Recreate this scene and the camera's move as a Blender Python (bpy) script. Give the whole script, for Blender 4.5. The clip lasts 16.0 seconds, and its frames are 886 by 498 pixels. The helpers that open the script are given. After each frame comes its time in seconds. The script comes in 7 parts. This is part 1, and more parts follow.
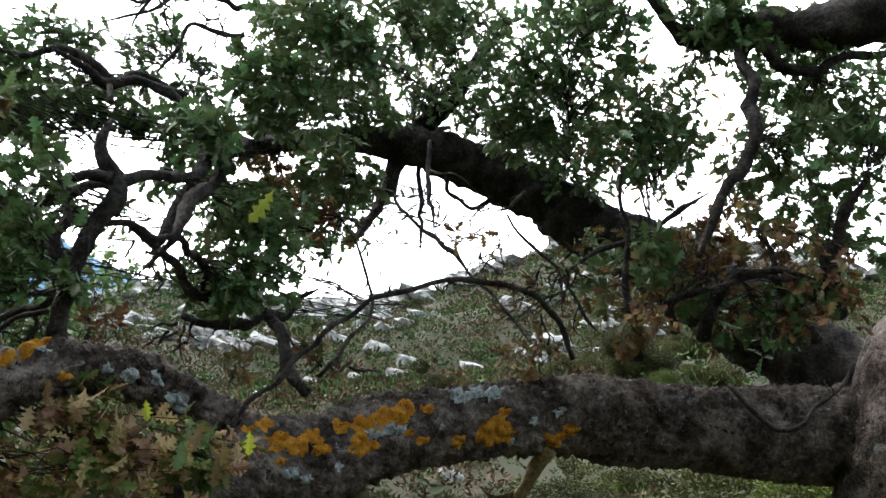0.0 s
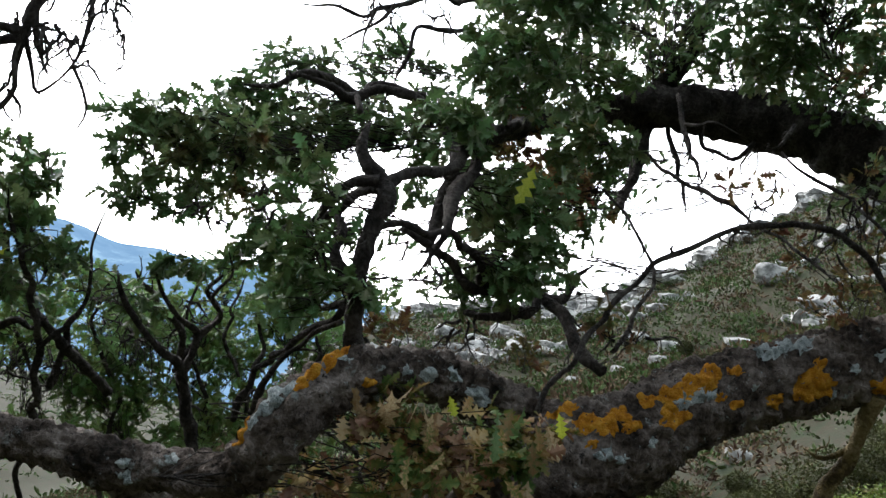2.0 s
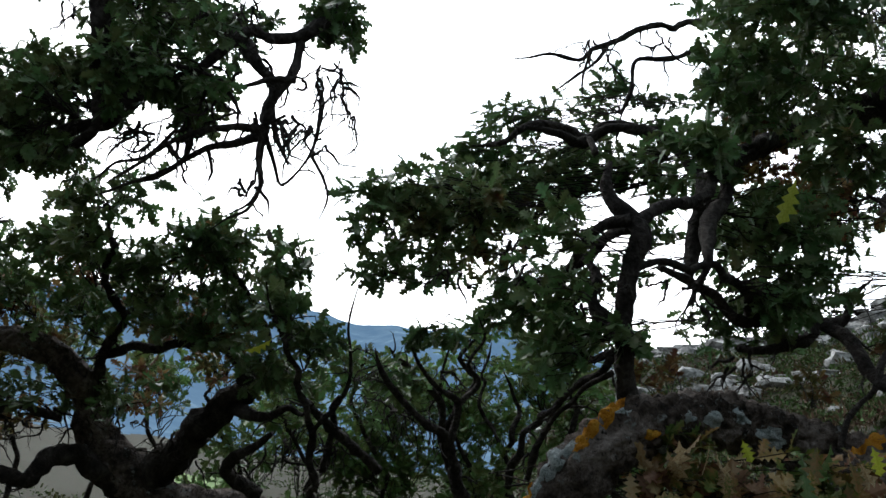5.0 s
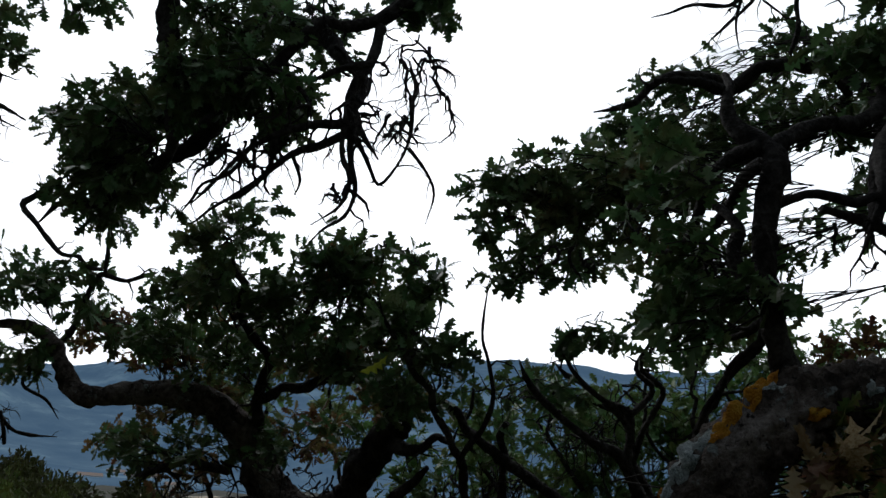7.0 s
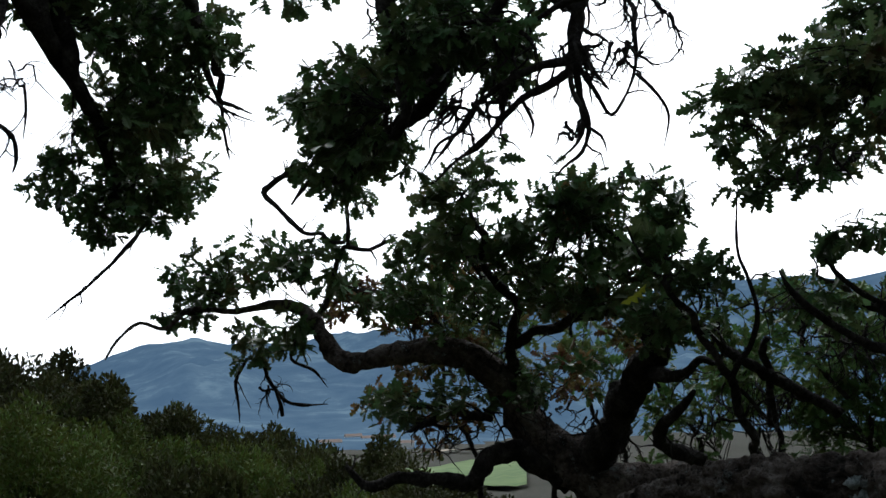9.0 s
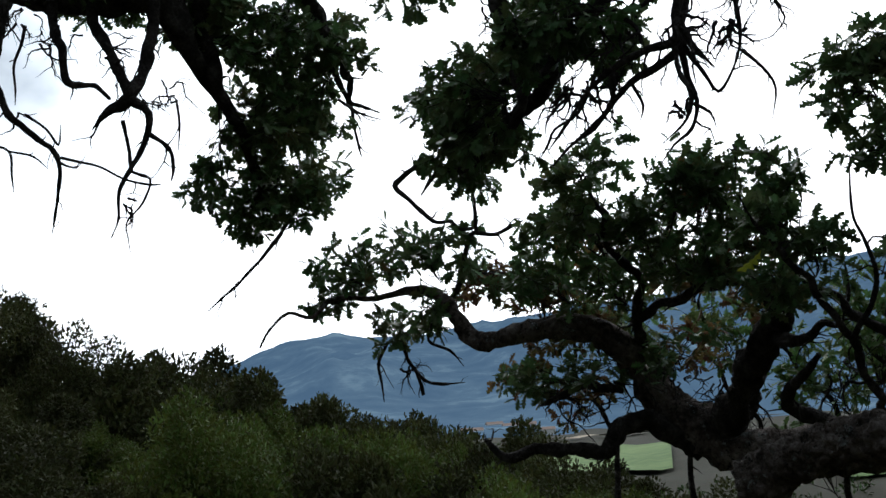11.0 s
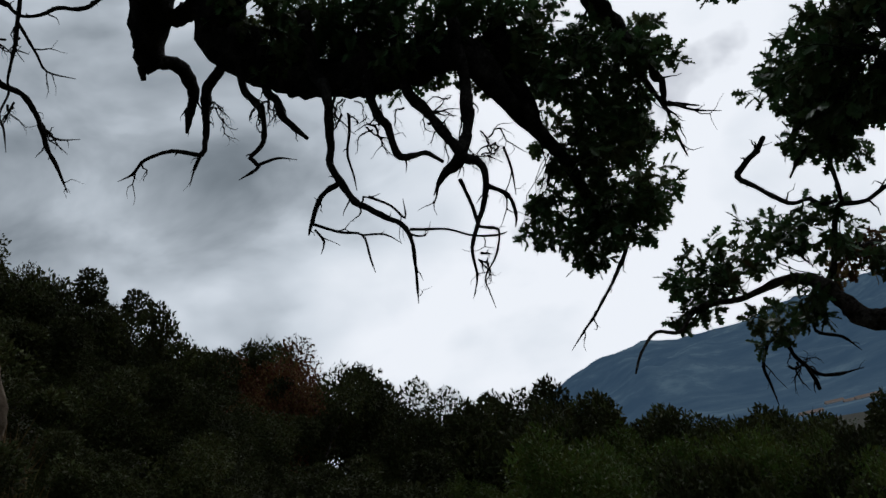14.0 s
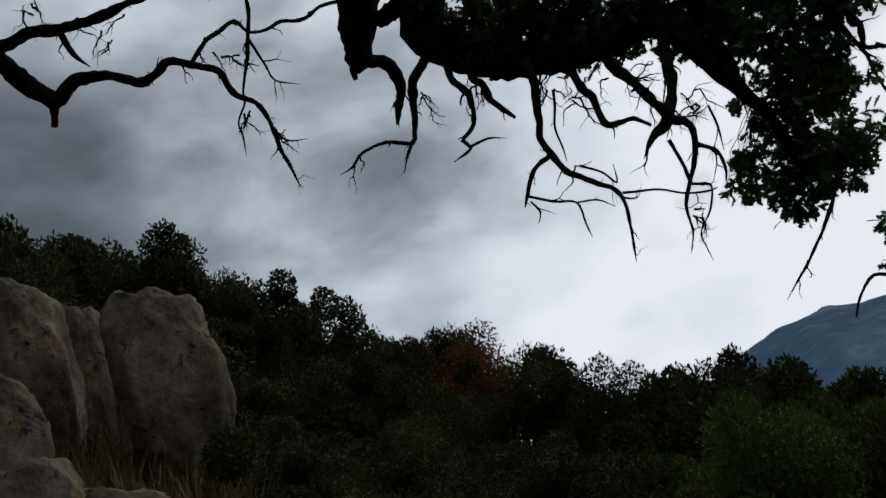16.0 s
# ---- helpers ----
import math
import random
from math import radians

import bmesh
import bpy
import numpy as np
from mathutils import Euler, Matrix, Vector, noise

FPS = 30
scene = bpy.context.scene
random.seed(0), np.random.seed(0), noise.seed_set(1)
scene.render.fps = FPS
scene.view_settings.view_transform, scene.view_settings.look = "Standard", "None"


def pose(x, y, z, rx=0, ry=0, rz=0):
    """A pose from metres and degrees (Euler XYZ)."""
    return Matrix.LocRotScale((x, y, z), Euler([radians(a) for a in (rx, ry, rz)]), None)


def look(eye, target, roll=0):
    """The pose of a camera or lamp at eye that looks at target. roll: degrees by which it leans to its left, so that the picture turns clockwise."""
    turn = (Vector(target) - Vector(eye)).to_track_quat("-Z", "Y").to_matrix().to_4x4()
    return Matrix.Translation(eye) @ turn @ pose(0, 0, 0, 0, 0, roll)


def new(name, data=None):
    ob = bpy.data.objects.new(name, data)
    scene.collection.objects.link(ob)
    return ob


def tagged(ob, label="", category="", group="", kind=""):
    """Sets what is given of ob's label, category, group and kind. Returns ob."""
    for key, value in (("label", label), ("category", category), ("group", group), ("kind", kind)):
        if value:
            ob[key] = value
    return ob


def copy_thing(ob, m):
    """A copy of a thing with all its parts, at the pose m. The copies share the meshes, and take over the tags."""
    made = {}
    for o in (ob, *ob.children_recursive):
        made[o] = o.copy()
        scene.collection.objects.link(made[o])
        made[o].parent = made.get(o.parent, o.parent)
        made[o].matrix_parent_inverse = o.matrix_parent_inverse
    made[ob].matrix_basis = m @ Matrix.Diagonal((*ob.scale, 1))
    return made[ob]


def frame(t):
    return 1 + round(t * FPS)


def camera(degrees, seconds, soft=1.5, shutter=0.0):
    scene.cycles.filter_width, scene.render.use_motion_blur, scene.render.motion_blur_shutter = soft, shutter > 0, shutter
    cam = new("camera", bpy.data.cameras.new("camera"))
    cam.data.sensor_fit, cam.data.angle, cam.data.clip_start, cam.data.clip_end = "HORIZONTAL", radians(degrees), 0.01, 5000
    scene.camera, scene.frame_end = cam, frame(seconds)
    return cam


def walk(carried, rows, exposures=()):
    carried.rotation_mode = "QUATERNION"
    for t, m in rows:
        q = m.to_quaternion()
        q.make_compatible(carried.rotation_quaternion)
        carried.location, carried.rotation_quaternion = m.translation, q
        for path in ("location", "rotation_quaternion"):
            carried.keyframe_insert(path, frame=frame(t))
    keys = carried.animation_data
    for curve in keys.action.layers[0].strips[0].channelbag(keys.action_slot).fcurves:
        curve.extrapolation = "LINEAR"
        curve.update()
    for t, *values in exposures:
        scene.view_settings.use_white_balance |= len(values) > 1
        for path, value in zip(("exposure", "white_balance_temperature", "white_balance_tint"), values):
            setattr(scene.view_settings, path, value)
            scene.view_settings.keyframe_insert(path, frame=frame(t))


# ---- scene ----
cam = camera(48.0, 16.0, 1.5)
PATH = [
    (0, -0.0908, -0.1461, 1.6555, 106.095, -20.044, -0.100),
    (0.5, -0.0920, -0.0640, 1.6219, 103.391, -16.460, 7.250),
    (1, -0.1239, -0.0502, 1.6052, 101.903, -14.229, 12.855),
    (1.5, -0.1431, -0.0505, 1.5999, 101.343, -14.292, 14.999),
    (2, -0.1754, -0.0388, 1.5968, 101.317, -13.605, 16.216),
    (2.5, -0.2058, -0.0653, 1.5893, 101.547, -12.419, 18.323),
    (3, -0.2438, -0.0668, 1.5847, 101.047, -11.340, 21.710),
    (3.5, -0.2672, -0.0812, 1.5783, 100.431, -9.847, 25.199),
    (4, -0.2615, -0.1183, 1.5797, 100.516, -8.616, 27.673),
    (4.5, -0.2093, -0.0709, 1.5713, 101.272, -9.228, 30.477),
    (4.7, -0.2666, -0.0453, 1.5921, 101.547, -8.596, 29.957),
    (6.8, -0.2176, 0.4820, 1.5625, 104.137, -5.569, 45.109),
    (7, -0.2265, 0.4581, 1.5562, 103.056, -4.482, 46.456),
    (7.5, -0.2475, 0.4343, 1.5395, 101.285, -1.281, 50.655),
    (8, -0.2782, 0.4224, 1.5449, 100.607, 0.952, 54.426),
    (8.5, -0.2850, 0.3886, 1.5440, 100.081, 2.459, 57.032),
    (9, -0.2826, 0.3670, 1.5406, 99.540, 1.762, 59.115),
    (9.2, -0.2761, 0.3587, 1.5377, 99.470, 1.493, 59.997),
    (11.3, -0.1333, 0.2907, 1.4994, 99.133, 4.202, 67.978),
    (11.5, -0.1626, 0.2808, 1.5137, 99.033, 4.721, 68.531),
    (12, -0.1585, 0.2918, 1.5026, 99.800, 4.964, 71.642),
    (12.5, -0.2574, 0.2690, 1.5246, 100.560, 6.015, 76.171),
    (13, -0.3111, 0.2116, 1.5348, 101.281, 10.458, 80.712),
    (13.5, -0.3264, 0.1886, 1.5497, 101.857, 12.459, 83.800),
    (14, -0.2834, 0.1454, 1.5664, 102.969, 13.326, 85.828),
    (14.5, -0.2452, 0.1053, 1.5849, 104.307, 14.375, 88.289),
    (15, -0.2069, 0.0672, 1.5940, 105.515, 15.929, 90.960),
    (15.5, -0.1130, -0.0104, 1.5633, 105.632, 16.062, 93.700),
    (16, -0.1118, -0.0420, 1.5159, 104.740, 15.530, 96.290),
]
EXPOSURES = [(0, 1.75, 6330, 12), (1.5, 1.5, 6330, 12), (3.5, 1.2, 6280, 11), (4.5, 0.8, 6220, 10), (7, -0.8, 6080, 10), (7.5, -0.75, 6070, 10), (9, -0.3, 6050, 10), (11.5, -0.3, 6050, 10), (12, -0.6, 6050, 10), (12.5, -0.95, 6040, 10), (13.5, -1.45, 6050, 10), (16, -1.65, 6080, 10)]
walk(cam, [(r[0], pose(*r[1:])) for r in PATH], EXPOSURES)

# ---- light: an overcast sky, thin and bright, thicker cloud to the west ----
SUN_AZ, SUN_EL = 78.0, 38.0


def toward(az, el):
    a, e = radians(az), radians(el)
    return Vector((-math.sin(a) * math.cos(e), math.cos(a) * math.cos(e), math.sin(e)))


def nodes_of(owner):
    owner.use_nodes = True
    tree = owner.node_tree
    tree.nodes.clear()
    return tree


def add(tree, kind, **values):
    n = tree.nodes.new(kind)
    for key, v in values.items():
        if key.startswith("i_"):
            n.inputs[int(key[2:])].default_value = v
    return n


def math_node(tree, op, a, b=None):
    n = tree.nodes.new("ShaderNodeMath")
    n.operation = op
    for i, v in enumerate((a, b)):
        if v is None:
            continue
        if isinstance(v, (int, float)):
            n.inputs[i].default_value = v
        else:
            tree.links.new(v, n.inputs[i])
    return n.outputs[0]


def ramp(tree, value, stops):
    n = tree.nodes.new("ShaderNodeValToRGB")
    while len(n.color_ramp.elements) < len(stops):
        n.color_ramp.elements.new(0.5)
    for e, (p, c) in zip(n.color_ramp.elements, stops):
        e.position, e.color = p, (*c, 1)
    tree.links.new(value, n.inputs[0])
    return n.outputs[0]


def noise_node(tree, vector, scale, detail=4.0, rough=0.55, distortion=0.0):
    n = tree.nodes.new("ShaderNodeTexNoise")
    n.inputs["Scale"].default_value, n.inputs["Detail"].default_value = scale, detail
    n.inputs["Roughness"].default_value, n.inputs["Distortion"].default_value = rough, distortion
    if vector is not None:
        tree.links.new(vector, n.inputs["Vector"])
    return n.outputs[0]


def mixed(tree, fac, a, b, blend="MIX"):
    n = tree.nodes.new("ShaderNodeMix")
    n.data_type, n.blend_type = "RGBA", blend
    if isinstance(fac, (int, float)):
        n.inputs[0].default_value = fac
    else:
        tree.links.new(fac, n.inputs[0])
    for i, v in ((6, a), (7, b)):
        if isinstance(v, tuple):
            n.inputs[i].default_value = (*v, 1)
        else:
            tree.links.new(v, n.inputs[i])
    return n.outputs[2]


world = bpy.data.worlds.new("overcast")
scene.world = world
wt = nodes_of(world)
sky = wt.nodes.new("ShaderNodeTexSky")
sky.sky_type, sky.sun_disc = "NISHITA", False
sky.sun_elevation, sky.sun_rotation = radians(SUN_EL), radians(-SUN_AZ)
geo = wt.nodes.new("ShaderNodeTexCoord").outputs["Generated"]
stretch = wt.nodes.new("ShaderNodeMapping")
stretch.inputs["Scale"].default_value = (1.0, 1.0, 1.7)
stretch.inputs["Rotation"].default_value = (radians(-6), radians(4), 0)
wt.links.new(geo, stretch.inputs[0])
banks = noise_node(wt, stretch.outputs[0], 2.6, 4.0, 0.46, 0.15)
wisps = noise_node(wt, stretch.outputs[0], 6.5, 5.0, 0.52, 0.3)
dot = wt.nodes.new("ShaderNodeVectorMath")
dot.operation = "DOT_PRODUCT"
wt.links.new(geo, dot.inputs[0])
dot.inputs[1].default_value = toward(72, 18)
bright = math_node(wt, "MAXIMUM", math_node(wt, "MULTIPLY", math_node(wt, "SUBTRACT", dot.outputs["Value"], 0.88), 2.3), -0.34)
level = math_node(wt, "ADD", math_node(wt, "ADD", math_node(wt, "ADD", math_node(wt, "MULTIPLY", banks, 1.6), -0.43), math_node(wt, "MULTIPLY", wisps, 0.66)), bright)
east = wt.nodes.new("ShaderNodeVectorMath")
east.operation = "DOT_PRODUCT"
wt.links.new(geo, east.inputs[0])
east.inputs[1].default_value = toward(8, 0)
level = math_node(wt, "ADD", level, math_node(wt, "MULTIPLY", math_node(wt, "MAXIMUM", east.outputs["Value"], 0.0), 0.85))
level = math_node(wt, "MULTIPLY", level, 0.78)
cloud = ramp(wt, level, [(0.31, (0.33, 0.39, 0.43)), (0.48, (0.55, 0.62, 0.67)), (0.64, (0.95, 1.02, 1.07)), (1.0, (1.0, 1.0, 1.0))])
gain = ramp(wt, level, [(0.35, (1, 1, 1)), (0.63, (1.5, 1.5, 1.5)), (0.78, (2.3, 2.3, 2.3)), (1.0, (3.0, 3.0, 3.0))])
cloud = mixed(wt, 1.0, cloud, gain, "MULTIPLY")
clear = mixed(wt, 1.0, sky.outputs[0], (0.10, 0.10, 0.10), "MULTIPLY")
gap = ramp(wt, wisps, [(0.66, (0, 0, 0)), (0.76, (0.5, 0.5, 0.5))])
bg = wt.nodes.new("ShaderNodeBackground")
wt.links.new(mixed(wt, gap, cloud, clear), bg.inputs[0])
bg.inputs[1].default_value = 0.86
wt.links.new(bg.outputs[0], wt.nodes.new("ShaderNodeOutputWorld").inputs[0])

sun = new("sun", bpy.data.lights.new("sun", "SUN"))
sun.data.energy, sun.data.angle, sun.data.color = 1.4, radians(25), (1.0, 0.96, 0.9)
sun.matrix_world = look(toward(SUN_AZ, SUN_EL) * 50, (0, 0, 0))


# ---- materials ----
def surface(name, scale, stops, rough=0.85, bump=0.3, fine=8.0, spots=None, vary=0.0, coords="Object", translucent=0.0, island=0.0):
    """Colour from two noises, optional spots (colour, scale, threshold), relief from the same noises."""
    m = bpy.data.materials.new(name)
    t = nodes_of(m)
    tc = t.nodes.new("ShaderNodeTexCoord").outputs[coords]
    big, small = noise_node(t, tc, scale, 4.0), noise_node(t, tc, scale * fine, 5.0, 0.65)
    value = math_node(t, "ADD", math_node(t, "MULTIPLY", big, 0.6), math_node(t, "MULTIPLY", small, 0.4))
    value = math_node(t, "ADD", math_node(t, "MULTIPLY", math_node(t, "SUBTRACT", value, 0.5), 1.9), 0.5)
    colour = ramp(t, value, stops)
    for spot, sscale, edge in spots or ():
        s = noise_node(t, tc, sscale, 6.0, 0.7)
        colour = mixed(t, ramp(t, s, [(edge, (0, 0, 0)), (edge + 0.06, (1, 1, 1))]), colour, spot)
    if vary:
        info = t.nodes.new("ShaderNodeObjectInfo").outputs["Random"]
        hsv = t.nodes.new("ShaderNodeHueSaturation")
        t.links.new(math_node(t, "ADD", math_node(t, "MULTIPLY", info, vary), 1 - vary / 2), hsv.inputs["Value"])
        t.links.new(colour, hsv.inputs["Color"])
        colour = hsv.outputs[0]
    if island:
        info = t.nodes.new("ShaderNodeNewGeometry").outputs["Random Per Island"]
        hsv = t.nodes.new("ShaderNodeHueSaturation")
        t.links.new(math_node(t, "ADD", math_node(t, "MULTIPLY", info, island), 1 - island / 2), hsv.inputs["Value"])
        t.links.new(math_node(t, "ADD", math_node(t, "MULTIPLY", info, 0.07), 0.465), hsv.inputs["Hue"])
        t.links.new(colour, hsv.inputs["Color"])
        colour = hsv.outputs[0]
    b = t.nodes.new("ShaderNodeBsdfPrincipled")
    t.links.new(colour, b.inputs["Base Color"])
    b.inputs["Roughness"].default_value = rough
    b.inputs["Specular IOR Level"].default_value = 0.18
    if bump:
        bn = t.nodes.new("ShaderNodeBump")
        bn.inputs["Strength"].default_value, bn.inputs["Distance"].default_value = bump, 0.03
        t.links.new(value, bn.inputs["Height"])
        t.links.new(bn.outputs[0], b.inputs["Normal"])
    out = t.nodes.new("ShaderNodeOutputMaterial")
    if translucent:
        tr = t.nodes.new("ShaderNodeBsdfTranslucent")
        t.links.new(colour, tr.inputs[0])
        mx = t.nodes.new("ShaderNodeMixShader")
        mx.inputs[0].default_value = translucent
        t.links.new(b.outputs[0], mx.inputs[1])
        t.links.new(tr.outputs[0], mx.inputs[2])
        t.links.new(mx.outputs[0], out.inputs[0])
    else:
        t.links.new(b.outputs[0], out.inputs[0])
    return m


bark = surface("bark", 11.0, [(0.24, (0.010, 0.008, 0.006)), (0.40, (0.050, 0.038, 0.031)), (0.54, (0.12, 0.096, 0.082)), (0.80, (0.28, 0.24, 0.215))], 0.95, 1.0, 6.0,
               [((0.22, 0.235, 0.225), 18.0, 0.60), ((0.32, 0.355, 0.35), 42.0, 0.63), ((0.012, 0.010, 0.009), 48.0, 0.58), ((0.06, 0.06, 0.025), 6.0, 0.64), ((0.42, 0.18, 0.02), 13.0, 0.70)])
# bark again, darkened: the backlit shade of high and thin wood is in its colour
bark_shaded = surface("bark_shaded", 16.0, [(0.3, (0.010, 0.008, 0.007)), (0.5, (0.030, 0.025, 0.022)), (0.75, (0.085, 0.075, 0.068))], 0.92, 0.9, 6.0,
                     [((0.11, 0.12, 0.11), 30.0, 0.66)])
bark_ochre = surface("bark_ochre", 10.0, [(0.3, (0.05, 0.035, 0.015)), (0.5, (0.16, 0.12, 0.05)), (0.7, (0.24, 0.19, 0.10))], 0.9, 0.7)
lichen_orange = surface("lichen_orange", 40.0, [(0.2, (0.24, 0.08, 0.008)), (0.5, (0.55, 0.23, 0.015)), (0.8, (0.68, 0.38, 0.05))], 0.95, 0.8)
lichen_grey = surface("lichen_grey", 45.0, [(0.3, (0.16, 0.19, 0.18)), (0.5, (0.42, 0.47, 0.47)), (0.7, (0.60, 0.64, 0.64))], 0.95, 0.8)
leaf_green = surface("leaf_green", 3.0, [(0.25, (0.05, 0.085, 0.035)), (0.5, (0.085, 0.14, 0.05)), (0.66, (0.12, 0.16, 0.07)), (0.78, (0.16, 0.15, 0.06)), (0.88, (0.20, 0.09, 0.05))], 0.40, 0.0, 6.0, translucent=0.22, island=0.7)
leaf_brown = surface("leaf_brown", 4.0, [(0.3, (0.06, 0.09, 0.03)), (0.48, (0.14, 0.10, 0.04)), (0.6, (0.20, 0.10, 0.05)), (0.75, (0.10, 0.13, 0.04))], 0.6, 0.0, 6.0, translucent=0.25, island=0.7)
leaf_bright = surface("leaf_bright", 3.0, [(0.25, (0.075, 0.12, 0.04)), (0.5, (0.11, 0.18, 0.055)), (0.75, (0.16, 0.21, 0.075)), (0.9, (0.20, 0.15, 0.06))], 0.45, 0.0, 6.0, translucent=0.25, island=0.7)
leaf_autumn = surface("leaf_autumn", 9.0, [(0.32, (0.07, 0.11, 0.03)), (0.44, (0.13, 0.15, 0.04)), (0.52, (0.25, 0.14, 0.06)), (0.66, (0.34, 0.24, 0.14))], 0.6, 0.0, 6.0, translucent=0.3, island=0.7)
leaf_pale = surface("leaf_pale", 20.0, [(0.3, (0.30, 0.19, 0.08)), (0.5, (0.46, 0.34, 0.20)), (0.7, (0.52, 0.45, 0.28))], 0.6, 0.0, 6.0, translucent=0.3, vary=0.4)
leaf_lime = surface("leaf_lime", 20.0, [(0.3, (0.30, 0.36, 0.03)), (0.7, (0.42, 0.46, 0.06))], 0.5, 0.0, 6.0, translucent=0.4, vary=0.3)
bush_leaf = surface("bush_leaf", 1.2, [(0.3, (0.036, 0.038, 0.014)), (0.5, (0.056, 0.062, 0.020)), (0.7, (0.092, 0.098, 0.028))], 0.7, 0.0, 6.0, vary=0.5, translucent=0.15, island=0.6)
scrub_green = surface("scrub_green", 0.4, [(0.3, (0.038, 0.060, 0.018)), (0.7, (0.082, 0.125, 0.036))], 0.8, 0.0, island=0.7)
scrub_brown = surface("scrub_brown", 0.4, [(0.3, (0.07, 0.046, 0.028)), (0.5, (0.13, 0.082, 0.05)), (0.7, (0.09, 0.092, 0.042))], 0.85, 0.0, island=0.7)
bush_rust = surface("bush_rust", 1.2, [(0.3, (0.10, 0.05, 0.02)), (0.6, (0.20, 0.09, 0.04))], 0.7, 0.0, 6.0, translucent=0.15, island=0.6)
bush_lime = surface("bush_lime", 1.2, [(0.3, (0.062, 0.086, 0.018)), (0.7, (0.13, 0.168, 0.034))], 0.5, 0.0, 6.0, vary=0.4, translucent=0.2, island=0.6)
rock_mat = surface("limestone", 2.2, [(0.25, (0.07, 0.054, 0.038)), (0.42, (0.16, 0.118, 0.083)), (0.60, (0.25, 0.192, 0.138)), (0.85, (0.38, 0.31, 0.24))], 0.95, 1.0, 6.0,
                   [((0.035, 0.03, 0.028), 3.4, 0.57), ((0.28, 0.255, 0.215), 5.5, 0.61), ((0.03, 0.028, 0.025), 14.0, 0.60), ((0.22, 0.125, 0.05), 4.1, 0.58)])
white_rock = surface("pale_limestone", 0.7, [(0.3, (0.07, 0.068, 0.062)), (0.48, (0.23, 0.228, 0.22)), (0.70, (0.50, 0.495, 0.475))], 0.95, 0.9, 5.0,
                     [((0.05, 0.055, 0.04), 2.2, 0.60)])
straw = surface("dry_grass", 5.0, [(0.3, (0.16, 0.10, 0.04)), (0.7, (0.34, 0.24, 0.12))], 0.8, 0.0, island=0.5)
soil = surface("hillside", 0.75, [(0.24, (0.010, 0.016, 0.006)), (0.40, (0.022, 0.030, 0.011)), (0.50, (0.036, 0.025, 0.015)), (0.58, (0.018, 0.026, 0.010)), (0.70, (0.042, 0.030, 0.019)), (0.88, (0.075, 0.062, 0.045))], 0.95, 0.8, 7.0)
field_mat = surface("field", 0.02, [(0.3, (0.10, 0.17, 0.05)), (0.7, (0.17, 0.25, 0.08))], 0.9, 0.0)
track_mat = surface("dirt_track", 0.3, [(0.3, (0.30, 0.24, 0.16)), (0.7, (0.42, 0.35, 0.25))], 0.9, 0.0)
plaster = surface("plaster", 0.5, [(0.3, (0.70, 0.69, 0.66)), (0.7, (0.80, 0.79, 0.77))], 0.8, 0.0)
tile_mat = surface("roof_tiles", 2.0, [(0.3, (0.28, 0.20, 0.16)), (0.7, (0.40, 0.30, 0.25))], 0.8, 0.0)


# Mottled diffuse rock plus an even emission that paints distance haze over it.
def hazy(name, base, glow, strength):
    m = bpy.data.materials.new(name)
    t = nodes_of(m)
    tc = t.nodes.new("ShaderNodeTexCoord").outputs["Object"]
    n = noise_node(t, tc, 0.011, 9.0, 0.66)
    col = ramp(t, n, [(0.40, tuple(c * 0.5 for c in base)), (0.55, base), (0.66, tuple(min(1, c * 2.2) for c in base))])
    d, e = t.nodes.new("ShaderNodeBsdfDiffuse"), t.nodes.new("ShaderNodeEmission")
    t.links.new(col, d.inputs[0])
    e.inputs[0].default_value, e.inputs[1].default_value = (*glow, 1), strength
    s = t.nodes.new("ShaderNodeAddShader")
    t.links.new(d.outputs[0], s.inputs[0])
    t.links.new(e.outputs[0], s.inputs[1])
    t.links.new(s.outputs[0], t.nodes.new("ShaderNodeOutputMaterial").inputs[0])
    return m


# the blue glow stands in for the air before the range
mountain_haze_mat = hazy("mountain", (0.06, 0.075, 0.07), (0.069, 0.134, 0.226), 1.0)


# ---- building blocks ----
def mesh_object(name, verts, faces, material, parent=None, label="", smooth=True):
    me = bpy.data.meshes.new(name)
    me.from_pydata(verts, [], faces)
    me.materials.append(material)
    me.polygons.foreach_set("use_smooth", [smooth] * len(me.polygons))
    ob = new(name, me)
    ob.parent = parent
    if label:
        tagged(ob, label)
    return ob


def spline(points, step):
    """Points (x, y, z, r) joined by a smooth curve, sampled about every step metres."""
    p = np.array(points, float)
    p = np.vstack([2 * p[0] - p[1], p, 2 * p[-1] - p[-2]])
    p[:, 3] = np.maximum(p[:, 3], 0.0008)
    rows = []
    for i in range(1, len(p) - 2):
        a, b, c, d = p[i - 1:i + 3]
        n = max(2, int(np.linalg.norm(c[:3] - b[:3]) / step))
        for u in np.arange(n) / n:
            rows.append(0.5 * (2 * b + (c - a) * u + (2 * a - 5 * b + 4 * c - d) * u * u + (3 * b - a - 3 * c + d) * u ** 3))
    rows.append(p[-2])
    rows = np.array(rows)
    rows[:, 3] = np.maximum(rows[:, 3], 0.0008)
    return rows


